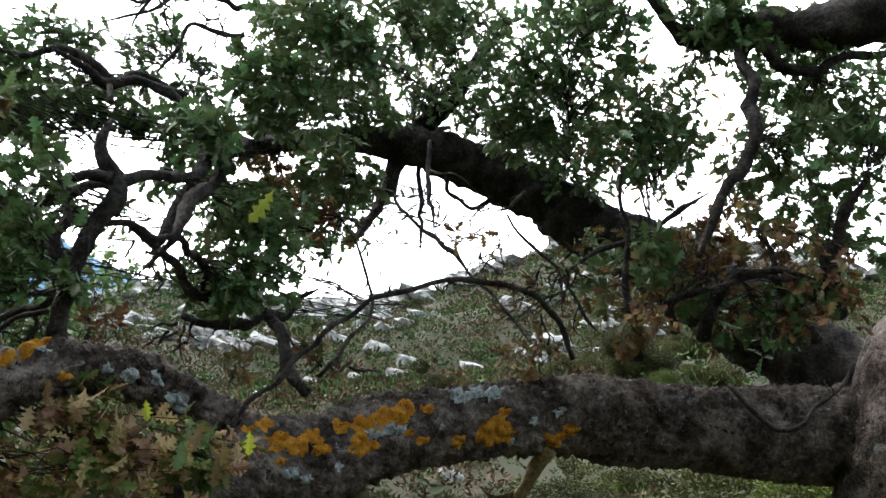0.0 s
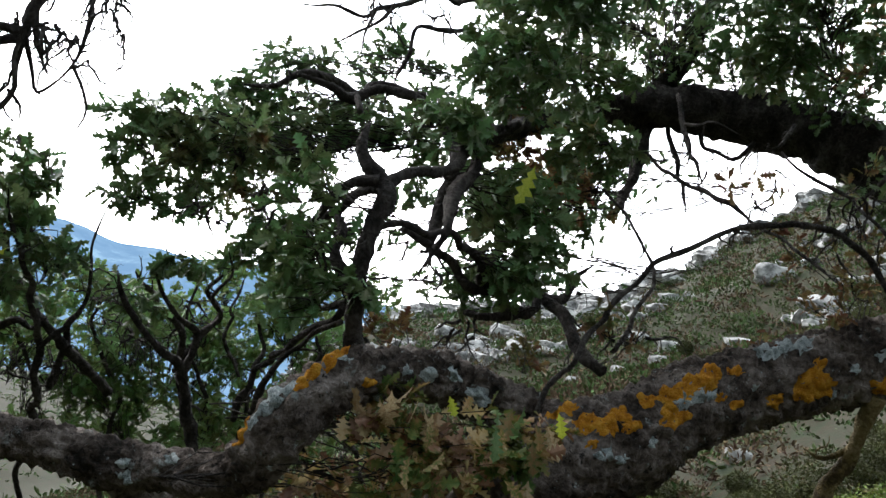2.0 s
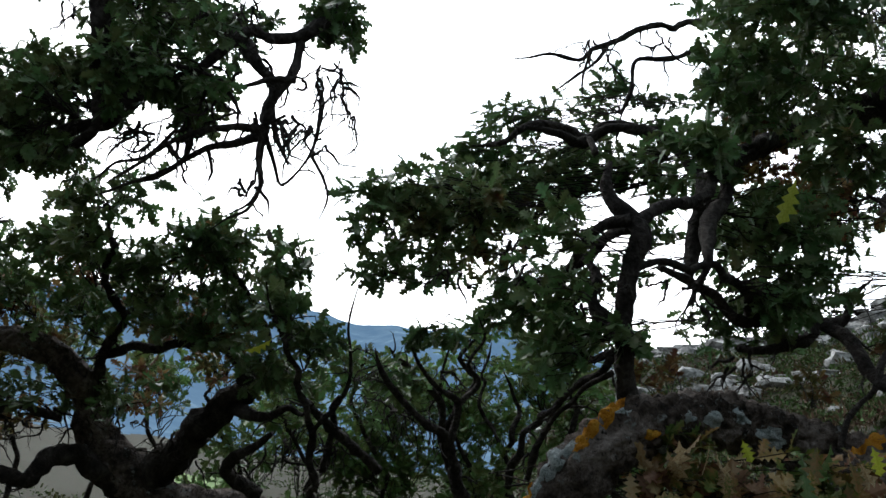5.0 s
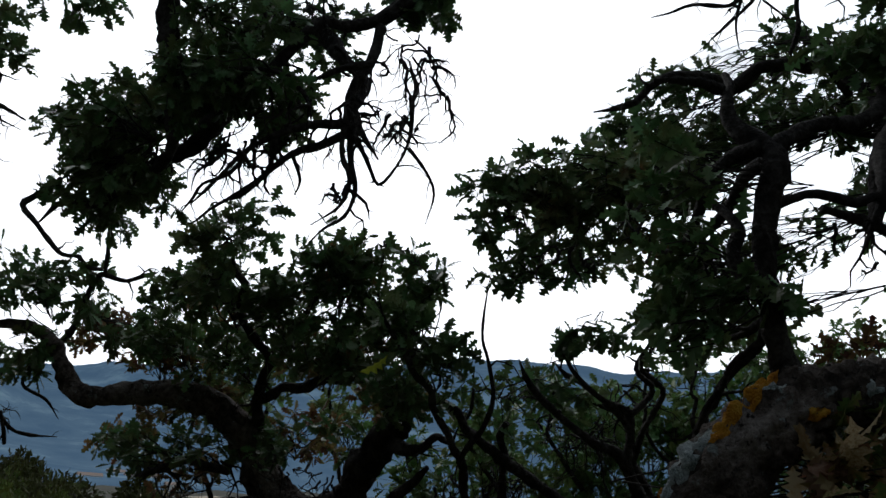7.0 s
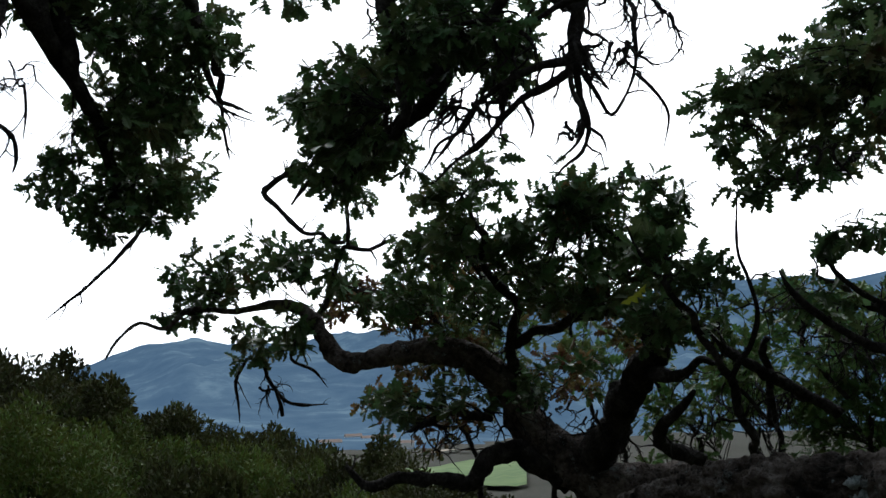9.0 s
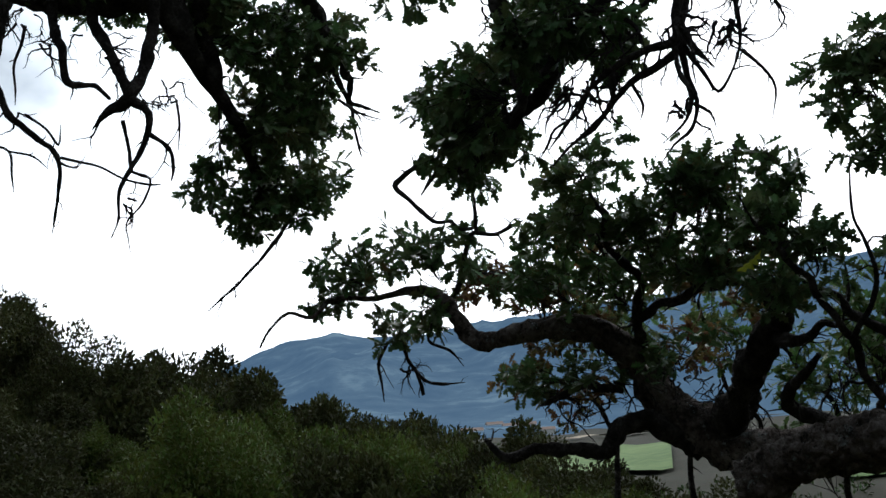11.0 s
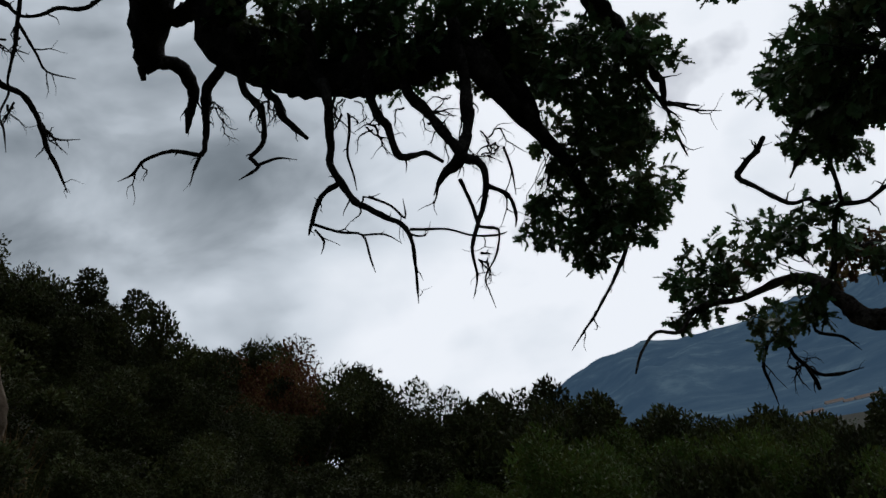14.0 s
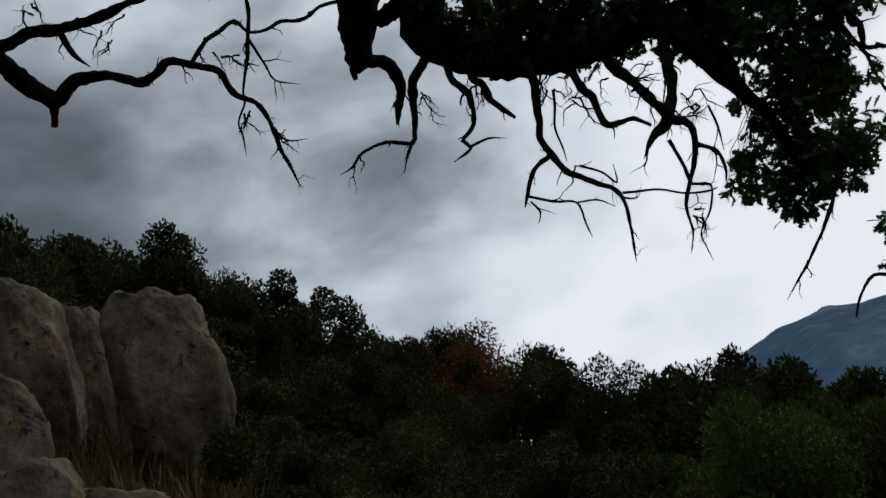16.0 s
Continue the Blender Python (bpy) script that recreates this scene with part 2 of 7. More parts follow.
def frames_along(c):
    """Two axes across the curve at each of its points."""
    t = np.gradient(c[:, :3], axis=0)
    t /= np.linalg.norm(t, axis=1)[:, None] + 1e-9
    side, up = [], []
    ref = np.array((0.13, 0.21, 0.97))
    for k in t:
        ref = ref - k * (ref @ k)
        ref /= np.linalg.norm(ref) + 1e-9
        side.append(np.cross(k, ref))
        up.append(ref.copy())
    return np.array(side), np.array(up)


def bark_relief(x, y, z, r, s):
    """How far the bark stands out: furrows along the limb, burls and cracks."""
    v = Vector((x, y, z))
    lump = noise.noise(v * (0.45 / max(r, 0.02))) * 0.16
    furrow = abs(noise.noise(v * 22.0)) * 0.30 + abs(noise.noise(v * 55.0)) * 0.20
    near = noise.voronoi(v * 30.0)[0]
    plate = min(1.0, (near[1] - near[0]) * 2.6) * 0.24
    return r * (1 + lump) + min(r, 0.06) * (furrow + plate - 0.28)


CURVES = {}


def tube(points, step, rough, fine=False):
    c = spline(points, step)
    side, up = frames_along(c)
    rmax = c[:, 3].max()
    n = 68 if fine else (20 if rmax > 0.03 else (10 if rmax > 0.012 else 6))
    verts, faces = [], []
    for i, (q, s, u) in enumerate(zip(c, side, up)):
        for k in range(n):
            a = 2 * math.pi * k / n
            d = s * math.cos(a) + u * math.sin(a)
            r = q[3]
            if rough and rmax > 0.006:
                e = q[:3] + d * r
                r = bark_relief(e[0], e[1], e[2], r, i)
            verts.append(q[:3] + d * r)
    for i in range(len(c) - 1):
        for k in range(n):
            k2 = (k + 1) % n
            faces.append((i * n + k, i * n + k2, (i + 1) * n + k2, (i + 1) * n + k))
    faces.append(tuple(range(n))[::-1])
    faces.append(tuple(range((len(c) - 1) * n, len(c) * n)))
    return [tuple(v) for v in verts], faces, c, side, up


THIN = ("branch", "twig", "dead_branch", "dead_twig", "stem", "shoot", "riser")


def kinked(points, rnd):
    """Oak wood never grows straight: every stretch gets a few knees."""
    rows = [points[0]]
    for a, b in zip(points, points[1:]):
        d = Vector(b[:3]) - Vector(a[:3])
        n = max(1, min(4, int(d.length / 0.05)))
        for i in range(1, n):
            u = (i + rnd.uniform(-0.25, 0.25)) / n
            k = min(d.length * 0.085, 0.014)
            p = Vector(a[:3]) + d * u + Vector((rnd.uniform(-k, k), rnd.uniform(-k, k), rnd.uniform(-k, k)))
            rows.append((*p, (a[3] + (b[3] - a[3]) * u) * rnd.uniform(0.88, 1.16)))
        rows.append(b)
    return rows


def limb(tree, name, points, material, step, rough, label=""):
    rnd = random.Random(len(bpy.data.objects))
    fine = step < 0.0145
    thin = name in THIN
    if thin:
        pts = kinked(points, rnd)
        pts[-1] = (*pts[-1][:3], pts[-1][3] * (0.7 if pts[-1][3] > 0.007 else 0.4))
        step = min(step, 0.016)
    else:
        pts = []
        for i, q in enumerate(points):
            j = 0.0 if fine or i in (0, len(points) - 1) else q[3] * 0.35
            pts.append((q[0] + rnd.uniform(-j, j), q[1] + rnd.uniform(-j, j), q[2] + rnd.uniform(-j, j), q[3]))
    # high limbs and thin wood take the bark with shade put into its colour
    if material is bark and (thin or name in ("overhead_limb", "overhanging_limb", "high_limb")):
        material = bark_shaded
    verts, faces, c, side, up = tube(pts, step, rough, fine)
    if thin:
        grow_spurs(verts, faces, c, rnd)
    ob = mesh_object(name, verts, faces, material, tree, label)
    CURVES[ob.name] = (c, side, up)
    return ob


def join_tube(verts, faces, pts, n=5):
    c = np.array(pts, float)
    side, up = frames_along(c)
    o = len(verts)
    for q, s, u in zip(c, side, up):
        for k in range(n):
            a = 2 * math.pi * k / n
            verts.append(tuple(q[:3] + (s * math.cos(a) + u * math.sin(a)) * q[3]))
    for i in range(len(c) - 1):
        for k in range(n):
            k2 = (k + 1) % n
            faces.append((o + i * n + k, o + i * n + k2, o + (i + 1) * n + k2, o + (i + 1) * n + k))


def crooked(start, way, length, radius, rnd, droop=0.0, bends=5):
    p, d, rows = Vector(start), Vector(way).normalized(), []
    for i in range(bends + 1):
        u = i / bends
        rows.append((*p, radius * (1 - 0.8 * u)))
        d = (d + Vector((rnd.uniform(-1, 1), rnd.uniform(-1, 1), rnd.uniform(-1, 1))) * 0.68 + Vector((0, 0, -droop))).normalized()
        p = p + d * (length / bends)
    return rows


def grow_spurs(verts, faces, c, rnd):
    """Short crooked side twigs, as oak wood carries them."""
    total = np.linalg.norm(np.diff(c[:, :3], axis=0), axis=1).sum()
    for _ in range(int(total * 15)):
        i = rnd.randrange(len(c) // 4, len(c) - 1)
        q = c[i]
        t = c[min(i + 1, len(c) - 1), :3] - c[max(i - 1, 0), :3]
        d = Vector(t).normalized() + Vector((rnd.uniform(-1, 1), rnd.uniform(-1, 1), rnd.uniform(-1, 1))) * 1.1
        length = 0.012 + 0.12 * rnd.random() ** 2.5
        r = min(q[3] * 0.6, 0.0042)
        rows = crooked(q[:3], d, length, r, rnd, 0.15, 5)
        join_tube(verts, faces, rows, 4)
        if length > 0.08:
            join_tube(verts, faces, crooked(rows[2][:3], d + Vector((rnd.uniform(-1, 1), rnd.uniform(-1, 1), 0)), length * 0.5, r * 0.6, rnd, 0.15, 3), 4)


# outline of a lobed oak leaf, one side: along the midrib, and out from it
LOBES = [(0.0, 0.015), (0.14, 0.06), (0.24, 0.19), (0.31, 0.07), (0.45, 0.28), (0.52, 0.10), (0.67, 0.33), (0.74, 0.11), (0.87, 0.21), (0.95, 0.06)]


def leaf_shape(fold=0.16, curl=0.12):
    """A leaf of length 1 along y: midrib and two lobed halves, folded and curled."""
    verts, faces = [], []
    for y, _ in LOBES:
        verts.append((0, y, -curl * y * y))
    verts.append((0, 1.04, -curl))
    n = len(LOBES)
    for sgn in (-1, 1):
        o = len(verts)
        for y, x in LOBES:
            verts.append((sgn * x, y + 0.03, fold * x * 1.5 - curl * y * y))
        for i in range(n - 1):
            f = (i, i + 1, o + i + 1, o + i)
            faces.append(f if sgn < 0 else f[::-1])
        f = (n - 1, n, o + n - 1)
        faces.append(f if sgn < 0 else f[::-1])
    return np.array(verts), faces


def simple_leaf():
    return np.array([(0, 0, 0), (0.22, 0.35, 0.05), (0.16, 0.75, 0.02), (0, 1.0, -0.05), (-0.16, 0.75, 0.02), (-0.22, 0.35, 0.05)]), [(0, 1, 2, 3), (0, 3, 4, 5)]


def scatter(name, template, places, ways, sizes, material, parent, rng, verts0=(), faces0=(), label=""):
    """Joins a leaf at every place, pointing along its way and turned about it at random."""
    tv, tf = template
    n = len(places)
    y = ways / (np.linalg.norm(ways, axis=1)[:, None] + 1e-9)
    z = rng.normal(size=(n, 3)) * 0.75 + (0, 0, 0.8)
    x = np.cross(y, z)
    x /= np.linalg.norm(x, axis=1)[:, None] + 1e-9
    z = np.cross(x, y)
    v = places[:, None] + sizes[:, None, None] * (tv[None, :, :1] * x[:, None] + tv[None, :, 1:2] * y[:, None] + tv[None, :, 2:] * z[:, None])
    verts = [tuple(q) for q in verts0] + v.reshape(-1, 3).tolist()
    o, k = len(verts0), len(tv)
    faces = list(faces0) + [tuple(o + i * k + a for a in f) for i in range(n) for f in tf]
    return mesh_object(name, verts, faces, material, parent, label, smooth=False)


SHARED = {}


def foliage(tree, name, rows, leaf, material):
    """Sprays of leaves on fine twigs: each row is a centre, its half width and half height, the wood it springs from, and the leaves."""
    rnd = random.Random(7 + len(bpy.data.objects))
    rng = np.random.default_rng(len(bpy.data.objects))
    wood_v, wood_f, places, ways, sizes = [], [], [], [], []
    for cx, cy, cz, rx, ry, qx, qy, qz, count in rows:
        c, q = Vector((cx, cy, cz)), Vector((qx, qy, qz))
        count = int(count * 1.9)
        twigs = max(5, count // 12)
        for _ in range(twigs):
            g = Vector((rnd.gauss(0, 1), rnd.gauss(0, 1), rnd.gauss(0, 1))).normalized() * rnd.random() ** 0.42 * 1.02
            e = c + Vector((g.x * rx, g.y * rx, g.z * ry))
            a = q.lerp(c, rnd.uniform(0.0, 0.8))
            d = e - a
            pts, r = [], rnd.uniform(0.0014, 0.0028)
            side = Vector((rnd.uniform(-1, 1), rnd.uniform(-1, 1), rnd.uniform(-0.6, 1))) * d.length * 0.16
            for i in range(6):
                u = i / 5
                k = Vector((rnd.uniform(-1, 1), rnd.uniform(-1, 1), rnd.uniform(-1, 1))) * 0.012 * (u > 0)
                pts.append((*(a + d * u + side * math.sin(math.pi * u) + k), r * (1 - 0.7 * u)))
            join_tube(wood_v, wood_f, pts, 3)
            for _ in range(count // twigs):
                u = min(1.0, 1 - abs(rnd.gauss(0, 0.22)))
                i = min(4, int(u * 5))
                p0, p1 = Vector(pts[i][:3]), Vector(pts[i + 1][:3])
                p = p0.lerp(p1, u * 5 - i)
                way = d.normalized() * 0.6 + Vector((rnd.gauss(0, 0.8), rnd.gauss(0, 0.8), rnd.gauss(-0.15, 0.7)))
                places.append(p)
                ways.append(way)
                sizes.append(leaf * 0.78 * rnd.uniform(0.55, 1.2))
    wood = mesh_object("fine_twig", wood_v, wood_f, bark_shaded, tree)
    tagged(wood, kind="stuff")
    ob = scatter(name, leaf_shape(rnd.uniform(0.1, 0.25), rnd.uniform(0.0, 0.3)), np.array(places), np.array(ways), np.array(sizes), material, tree, rng)
    tagged(ob, kind="stuff")


def twig_spray(tree, rows):
    """Fine bare twigs that hang and fork: each row is a middle, a spread, how many, and their length."""
    rnd = random.Random(3 + len(bpy.data.objects))
    verts, faces = [], []
    for x, y, z, spread, count, length in rows:
        for _ in range(count):
            p = Vector((x, y, z)) + Vector((rnd.gauss(0, 1), rnd.gauss(0, 1), rnd.gauss(0, 0.7))) * spread * 0.5
            d = Vector((rnd.gauss(0, 0.7), rnd.gauss(0, 0.7), rnd.uniform(-1.2, 0.2)))
            size = length * rnd.uniform(0.4, 1.05)
            rows_ = crooked(p, d, size, rnd.uniform(0.0024, 0.0052), rnd, 0.12, 9)
            join_tube(verts, faces, rows_, 4)
            for k in (2, 3, 4, 5, 6):
                side = Vector(rows_[k][:3]) - Vector(rows_[k - 1][:3])
                side = side.normalized() + Vector((rnd.uniform(-1, 1), rnd.uniform(-1, 1), rnd.uniform(-1, 0.4))) * 0.9
                join_tube(verts, faces, crooked(rows_[k][:3], side, size * rnd.uniform(0.15, 0.5), rows_[k][3] * 0.6, rnd, 0.1, 5), 3)
    tagged(mesh_object("fine_twig", verts, faces, bark_shaded, tree), kind="stuff")


def empty(name, at=(0, 0, 0)):
    ob = new(name)
    ob.location = at
    return ob


# ---- ground ----
EYE = 1.55
RINGS = [
    # distance, then pairs of bearing and height
    (0, [(-180, 0), (180, 0)]),
    (2.5, [(-180, 0.35), (-90, 0.35), (-30, 0.1), (10, -0.1), (50, -0.3), (90, 0), (120, 0.15), (180, 0.35)]),
    (6, [(-180, 0.9), (-120, 1), (-55, 1.6), (-10.3, 1.2), (5.3, 0.47), (20.7, -0.22), (40.1, -0.89), (60.8, -0.87), (74.8, -0.34), (87.4, 0.14), (98.6, 0.93), (110.7, 1.6), (150, 1.2), (180, 0.9)]),
    (16, [(-180, 3.2), (-120, 3.5), (-55, 5.31), (-12.4, 3.59), (3.3, 0.83), (18.9, -1.33), (36, -2.19), (62.9, -1.01), (75.2, -0.11), (87.3, 1.37), (98.1, 3.23), (109.9, 5.1), (150, 5), (180, 3.2)]),
    (60, [(-180, 15), (-55, 22.27), (-13.2, 16.28), (2.9, 9.6), (11, 6.52), (18.8, 2.52), (26.7, -2.59), (35.8, -7.5), (63.2, -7.91), (75.6, -5.57), (87.9, -1.3), (98.4, 5.59), (110.4, 10.74), (150, 12), (180, 15)]),
    (130, [(-180, 35), (-60, 49), (-20, 49), (-9, 48), (-4.2, 46.5), (-2.5, 44), (0.5, 39), (3.5, 32.5), (6, 28.5), (8.5, 23.5), (11, 20.7), (13, 19.2), (17.5, 18), (20, 18.8), (22, 16.8), (24, 12), (27, 3), (31, -9), (40, -20), (60, -22), (75, -20), (90, -9), (100, 2), (113, 13), (143, 30), (180, 35)]),
    (210, [(-180, 30), (-55, 56.16), (-13.7, 48.82), (2.6, 29.13), (10.7, 20.7), (18.8, 17.21), (22.8, 10.37), (25.9, -0.21), (30.6, -15.45), (75.7, -17.64), (88, -11.74), (111, 9.35), (150, 25), (180, 30)]),
    (420, [(-180, -10), (-14.8, 21.61), (18.3, -4.87), (63.1, -20.78), (180, -10)]),
    (4800, [(-180, -26), (180, -26)]),
]


def height(az, r):
    logs = [math.log(q[0] + 1.5) for q in RINGS]
    values = [np.interp(az, [a for a, _ in q[1]], [h for _, h in q[1]]) for q in RINGS]
    return float(np.interp(math.log(r + 1.5), logs, values))


def soft_height(x, y):
    az, r = math.degrees(math.atan2(-x, y)), math.hypot(x, y)
    z = sum(height((az + d + 180) % 360 - 180, r) for d in (-3, 0, 3)) / 3
    v = Vector((x, y, 0))
    rough = min(1.0, r / 30)
    z += rough * (noise.noise(v * 0.05) * 1.4 * min(1.5, r / 60) + noise.noise(v * 0.21) * 0.5) + 0.05 * noise.noise(v * 1.7)
    return z


def build_ground():
    radii = [0.3 * 1.065 ** i for i in range(156)]
    radii = [r for r in radii if r < 4800] + [4800]
    n = 300
    verts, faces = [(0, 0, soft_height(0.001, 0.001))], []
    for r in radii:
        for k in range(n):
            a = 2 * math.pi * k / n
            x, y = r * math.cos(a), r * math.sin(a)
            verts.append((x, y, soft_height(x, y)))
    for k in range(n):
        faces.append((0, 1 + k, 1 + (k + 1) % n))
    for i in range(len(radii) - 1):
        for k in range(n):
            k2 = (k + 1) % n
            faces.append((1 + i * n + k, 1 + (i + 1) * n + k, 1 + (i + 1) * n + k2, 1 + i * n + k2))
    ob = mesh_object("ground", verts, faces, soil)
    tagged(ob, "scrubby hillside falling to a green valley floor", "ground", kind="structure")


build_ground()


def build_mountains():
    ridge = [(10, 6.0), (15, 6.5), (20, 7.0), (28, 7.4), (31, 7.4), (34.4, 7.6), (36.5, 7.0), (38, 7.0), (41.5, 6.75), (45.5, 7.0), (50, 6.4), (58, 5.4),
             (66, 4.8), (72, 4.4), (74.5, 4.35), (76.3, 3.95), (77.6, 3.7), (79, 3.0), (82, 1.0), (85, -0.6), (98, -1.0)]
    ridge_az, ridge_el = [p[0] for p in ridge], [p[1] for p in ridge]
    verts, faces = [], []
    cols, rows = 240, 34
    for i in range(cols):
        az = 8 + 90 * i / (cols - 1)
        el = float(np.interp(az, ridge_az, ridge_el))
        for j in range(rows):
            u = j / (rows - 1)
            r = 640 + 3160 * u
            top = 1 - abs(u - 0.62) / (0.62 if u < 0.62 else 0.38)
            zr = math.tan(radians(el)) * (640 + 3160 * 0.62)
            a = radians(az)
            x, y = -math.sin(a) * r, math.cos(a) * r
            v = Vector((x, y, 0))
            z = -28 + (zr + 28) * max(0.0, top) ** 2.0
            k = max(0.0, top)
            z += k * (1 - 0.82 * k) * (noise.hetero_terrain(v * 0.0032, 1.0, 2.0, 5, 0.6) - 0.5) * 130 + k * noise.noise(v * 0.012) * 9
            verts.append((x, y, z))
    for i in range(cols - 1):
        for j in range(rows - 1):
            a = i * rows + j
            faces.append((a, a + 1, a + rows + 1, a + rows))
    tagged(mesh_object("backdrop", verts, faces, mountain_haze_mat), "mountain range beyond the valley, its blue haze put in as a glow", "mountain", kind="structure")


build_mountains()


def at(az, r):
    a = radians(az)
    return -math.sin(a) * r, math.cos(a) * r


def polygon_on_ground(name, az0, az1, r0, r1, material, label, category, lift=0.5):
    verts, faces, n = [], [], 14
    for i in range(n):
        for j in range(5):
            x, y = at(az0 + (az1 - az0) * i / (n - 1) + 0.3 * noise.noise((j, i, 3)), r0 + (r1 - r0) * j / 4 + 4 * noise.noise((i * 0.7, j, 0)))
            verts.append((x, y, soft_height(x, y) + lift))
    for i in range(n - 1):
        for j in range(4):
            a = i * 5 + j
            faces.append((a, a + 1, a + 6, a + 5))
    return tagged(mesh_object(name, verts, faces, material), label, category, kind="structure")


polygon_on_ground("meadow", 54.5, 62.5, 260, 420, field_mat, "green meadow on the valley floor", "meadow", 1.5)
polygon_on_ground("meadow", 41.5, 46, 215, 300, field_mat, "small green meadow below the slope", "meadow", 1.5)
polygon_on_ground("road", 54, 63, 590, 606, track_mat, "pale dirt track across the valley floor", "road", 1.6)


def house(az, r, w, d, h):
    x, y = at(az, r)
    z = soft_height(x, y) + 1.2
    root = empty("farmhouse", (x, y, z))
    root.rotation_euler = (0, 0, radians(az + 12))
    bm = bmesh.new()
    bmesh.ops.create_cube(bm, size=1, matrix=Matrix.Translation((0, 0, h / 2)) @ Matrix.Diagonal((w, d, h, 1)))
    me = bpy.data.meshes.new("wall")
    bm.to_mesh(me)
    bm.free()
    me.materials.append(plaster)
    new("wall", me).parent = root
    e = 0.5
    v = [(-w / 2 - e, -d / 2 - e, h), (w / 2 + e, -d / 2 - e, h), (w / 2 + e, d / 2 + e, h), (-w / 2 - e, d / 2 + e, h), (-w / 2 - e, 0, h + d * 0.28), (w / 2 + e, 0, h + d * 0.28)]
    mesh_object("roof", v, [(0, 1, 5, 4), (2, 3, 4, 5), (1, 2, 5), (3, 0, 4), (3, 2, 1, 0)], tile_mat, root, smooth=False)
    tagged(root, "small white farmhouse on the valley floor", "house", "farmhouses")


for spec in ((62.5, 900, 20, 9, 6), (63.3, 930, 14, 8, 5), (65.5, 820, 18, 8, 5), (61.2, 760, 10, 7, 4), (64.2, 1000, 16, 9, 6)):
    house(*spec)


# ---- stones ----
def boulder(name, at_, size, seed, material, label, category="boulder", detail=4, group="", rot=0.0, parent=None):
    bm = bmesh.new()
    bmesh.ops.create_icosphere(bm, subdivisions=detail, radius=1.0)
    off = Vector((seed * 3.7, seed * 1.3, seed))
    for v in bm.verts:
        p = v.co.copy()
        q = Vector([max(-0.80, min(0.80, c * 1.03)) for c in p])
        q.z -= 0.16 * max(0.0, q.z) * (1 + q.x)
        q *= 1 + 0.27 * noise.noise(p * 1.15 + off) + 0.08 * noise.noise(p * 3.3 + off) - 0.09 * max(0.0, 0.12 - abs(noise.noise(p * 2.6 + off))) * 5 + 0.035 * noise.noise(p * 13 + off)
        v.co = Vector((q.x * size[0], q.y * size[1], q.z * size[2])) / 0.74
    me = bpy.data.meshes.new(name)
    bm.to_mesh(me)
    bm.free()
    me.materials.append(material)
    me.polygons.foreach_set("use_smooth", [True] * len(me.polygons))
    ob = new(name, me)
    ob.matrix_world = pose(*at_, rz=rot)
    return tagged(ob, label, category, group)


def on_ground(az, r, lift=0.0):
    x, y = at(az, r)
    return x, y, soft_height(x, y) + lift


def stone_at(az, el_top, r, half_w, half_h, seed, label, detail=5, lean=0.0):
    x, y = at(az, r)
    z = EYE + r * math.tan(radians(el_top)) - half_h
    return boulder("boulder", (x, y, z), (half_w, half_w * 0.8, half_h), seed, rock_mat, label, detail=detail, group="boulders on the slope", rot=az + lean)


stone_at(109.3, 15.2, 7.0, 0.325, 0.60, 2, "tall pale limestone boulder standing among shrubs", lean=12)
stone_at(116.8, 17.1, 7.6, 0.32, 0.66, 5, "weathered limestone boulder beside dry grass", lean=-8)
stone_at(113.4, 15.4, 8.0, 0.16, 0.60, 8, "narrow limestone boulder wedged between two others")
stone_at(118.3, 12.2, 5.6, 0.21, 0.34, 11, "low lichen-stained limestone boulder", lean=20)
stone_at(117.8, 7.9, 5.0, 0.26, 0.36, 14, "flat limestone block half sunk in the slope", lean=30)
stone_at(113.6, 5.4, 5.4, 0.24, 0.30, 17, "flat limestone block half sunk in the slope", lean=-15)


def hill_rocks():
    """Pale outcrops on the far hill: joined lumps, too many to count."""
    rnd = random.Random(4)
    bm = bmesh.new()
    bmesh.ops.create_icosphere(bm, subdivisions=2, radius=1.0)
    tv, tf = np.array([v.co[:] for v in bm.verts]), [tuple(v.index for v in f.verts) for f in bm.faces]
    bm.free()
    verts, faces = [], []
    spots = []
    for _ in range(2100):
        az, r = rnd.uniform(-30, 26), 40 + 95 * rnd.random() ** 0.6
        x, y = at(az, r)
        if noise.noise((x * 0.045, y * 0.045, 5)) + 0.35 * (r > 105) < 0.12:
            continue
        spots.append((x, y, rnd.uniform(0.2, 1.1) * (0.6 + r / 110) * rnd.uniform(0.4, 1.0)))
    for _ in range(420):
        az = rnd.uniform(-30, 24.5)
        x, y = at(az, rnd.uniform(112, 138))
        spots.append((x, y, rnd.uniform(0.8, 2.3)))
    for x, y, s in spots:
        z = soft_height(x, y)
        o = Vector((x, y, z))
        k = np.array([1 + 0.7 * noise.noise(Vector(v) * 1.7 + o) for v in tv])
        flat = np.array((rnd.uniform(0.8, 1.5), rnd.uniform(0.7, 1.2), rnd.uniform(0.4, 0.75))) * s
        base = len(verts)
        q = np.clip(tv * 1.02, -0.8, 0.8) * k[:, None] * flat + (x, y, z + 0.3 * s)
        verts += q.tolist()
        faces += [tuple(base + i for i in f) for f in tf]
    tagged(mesh_object("hillside_rocks", verts, faces, white_rock, smooth=False), "pale limestone outcrops scattered over the hillside", "rocks", kind="stuff")


hill_rocks()
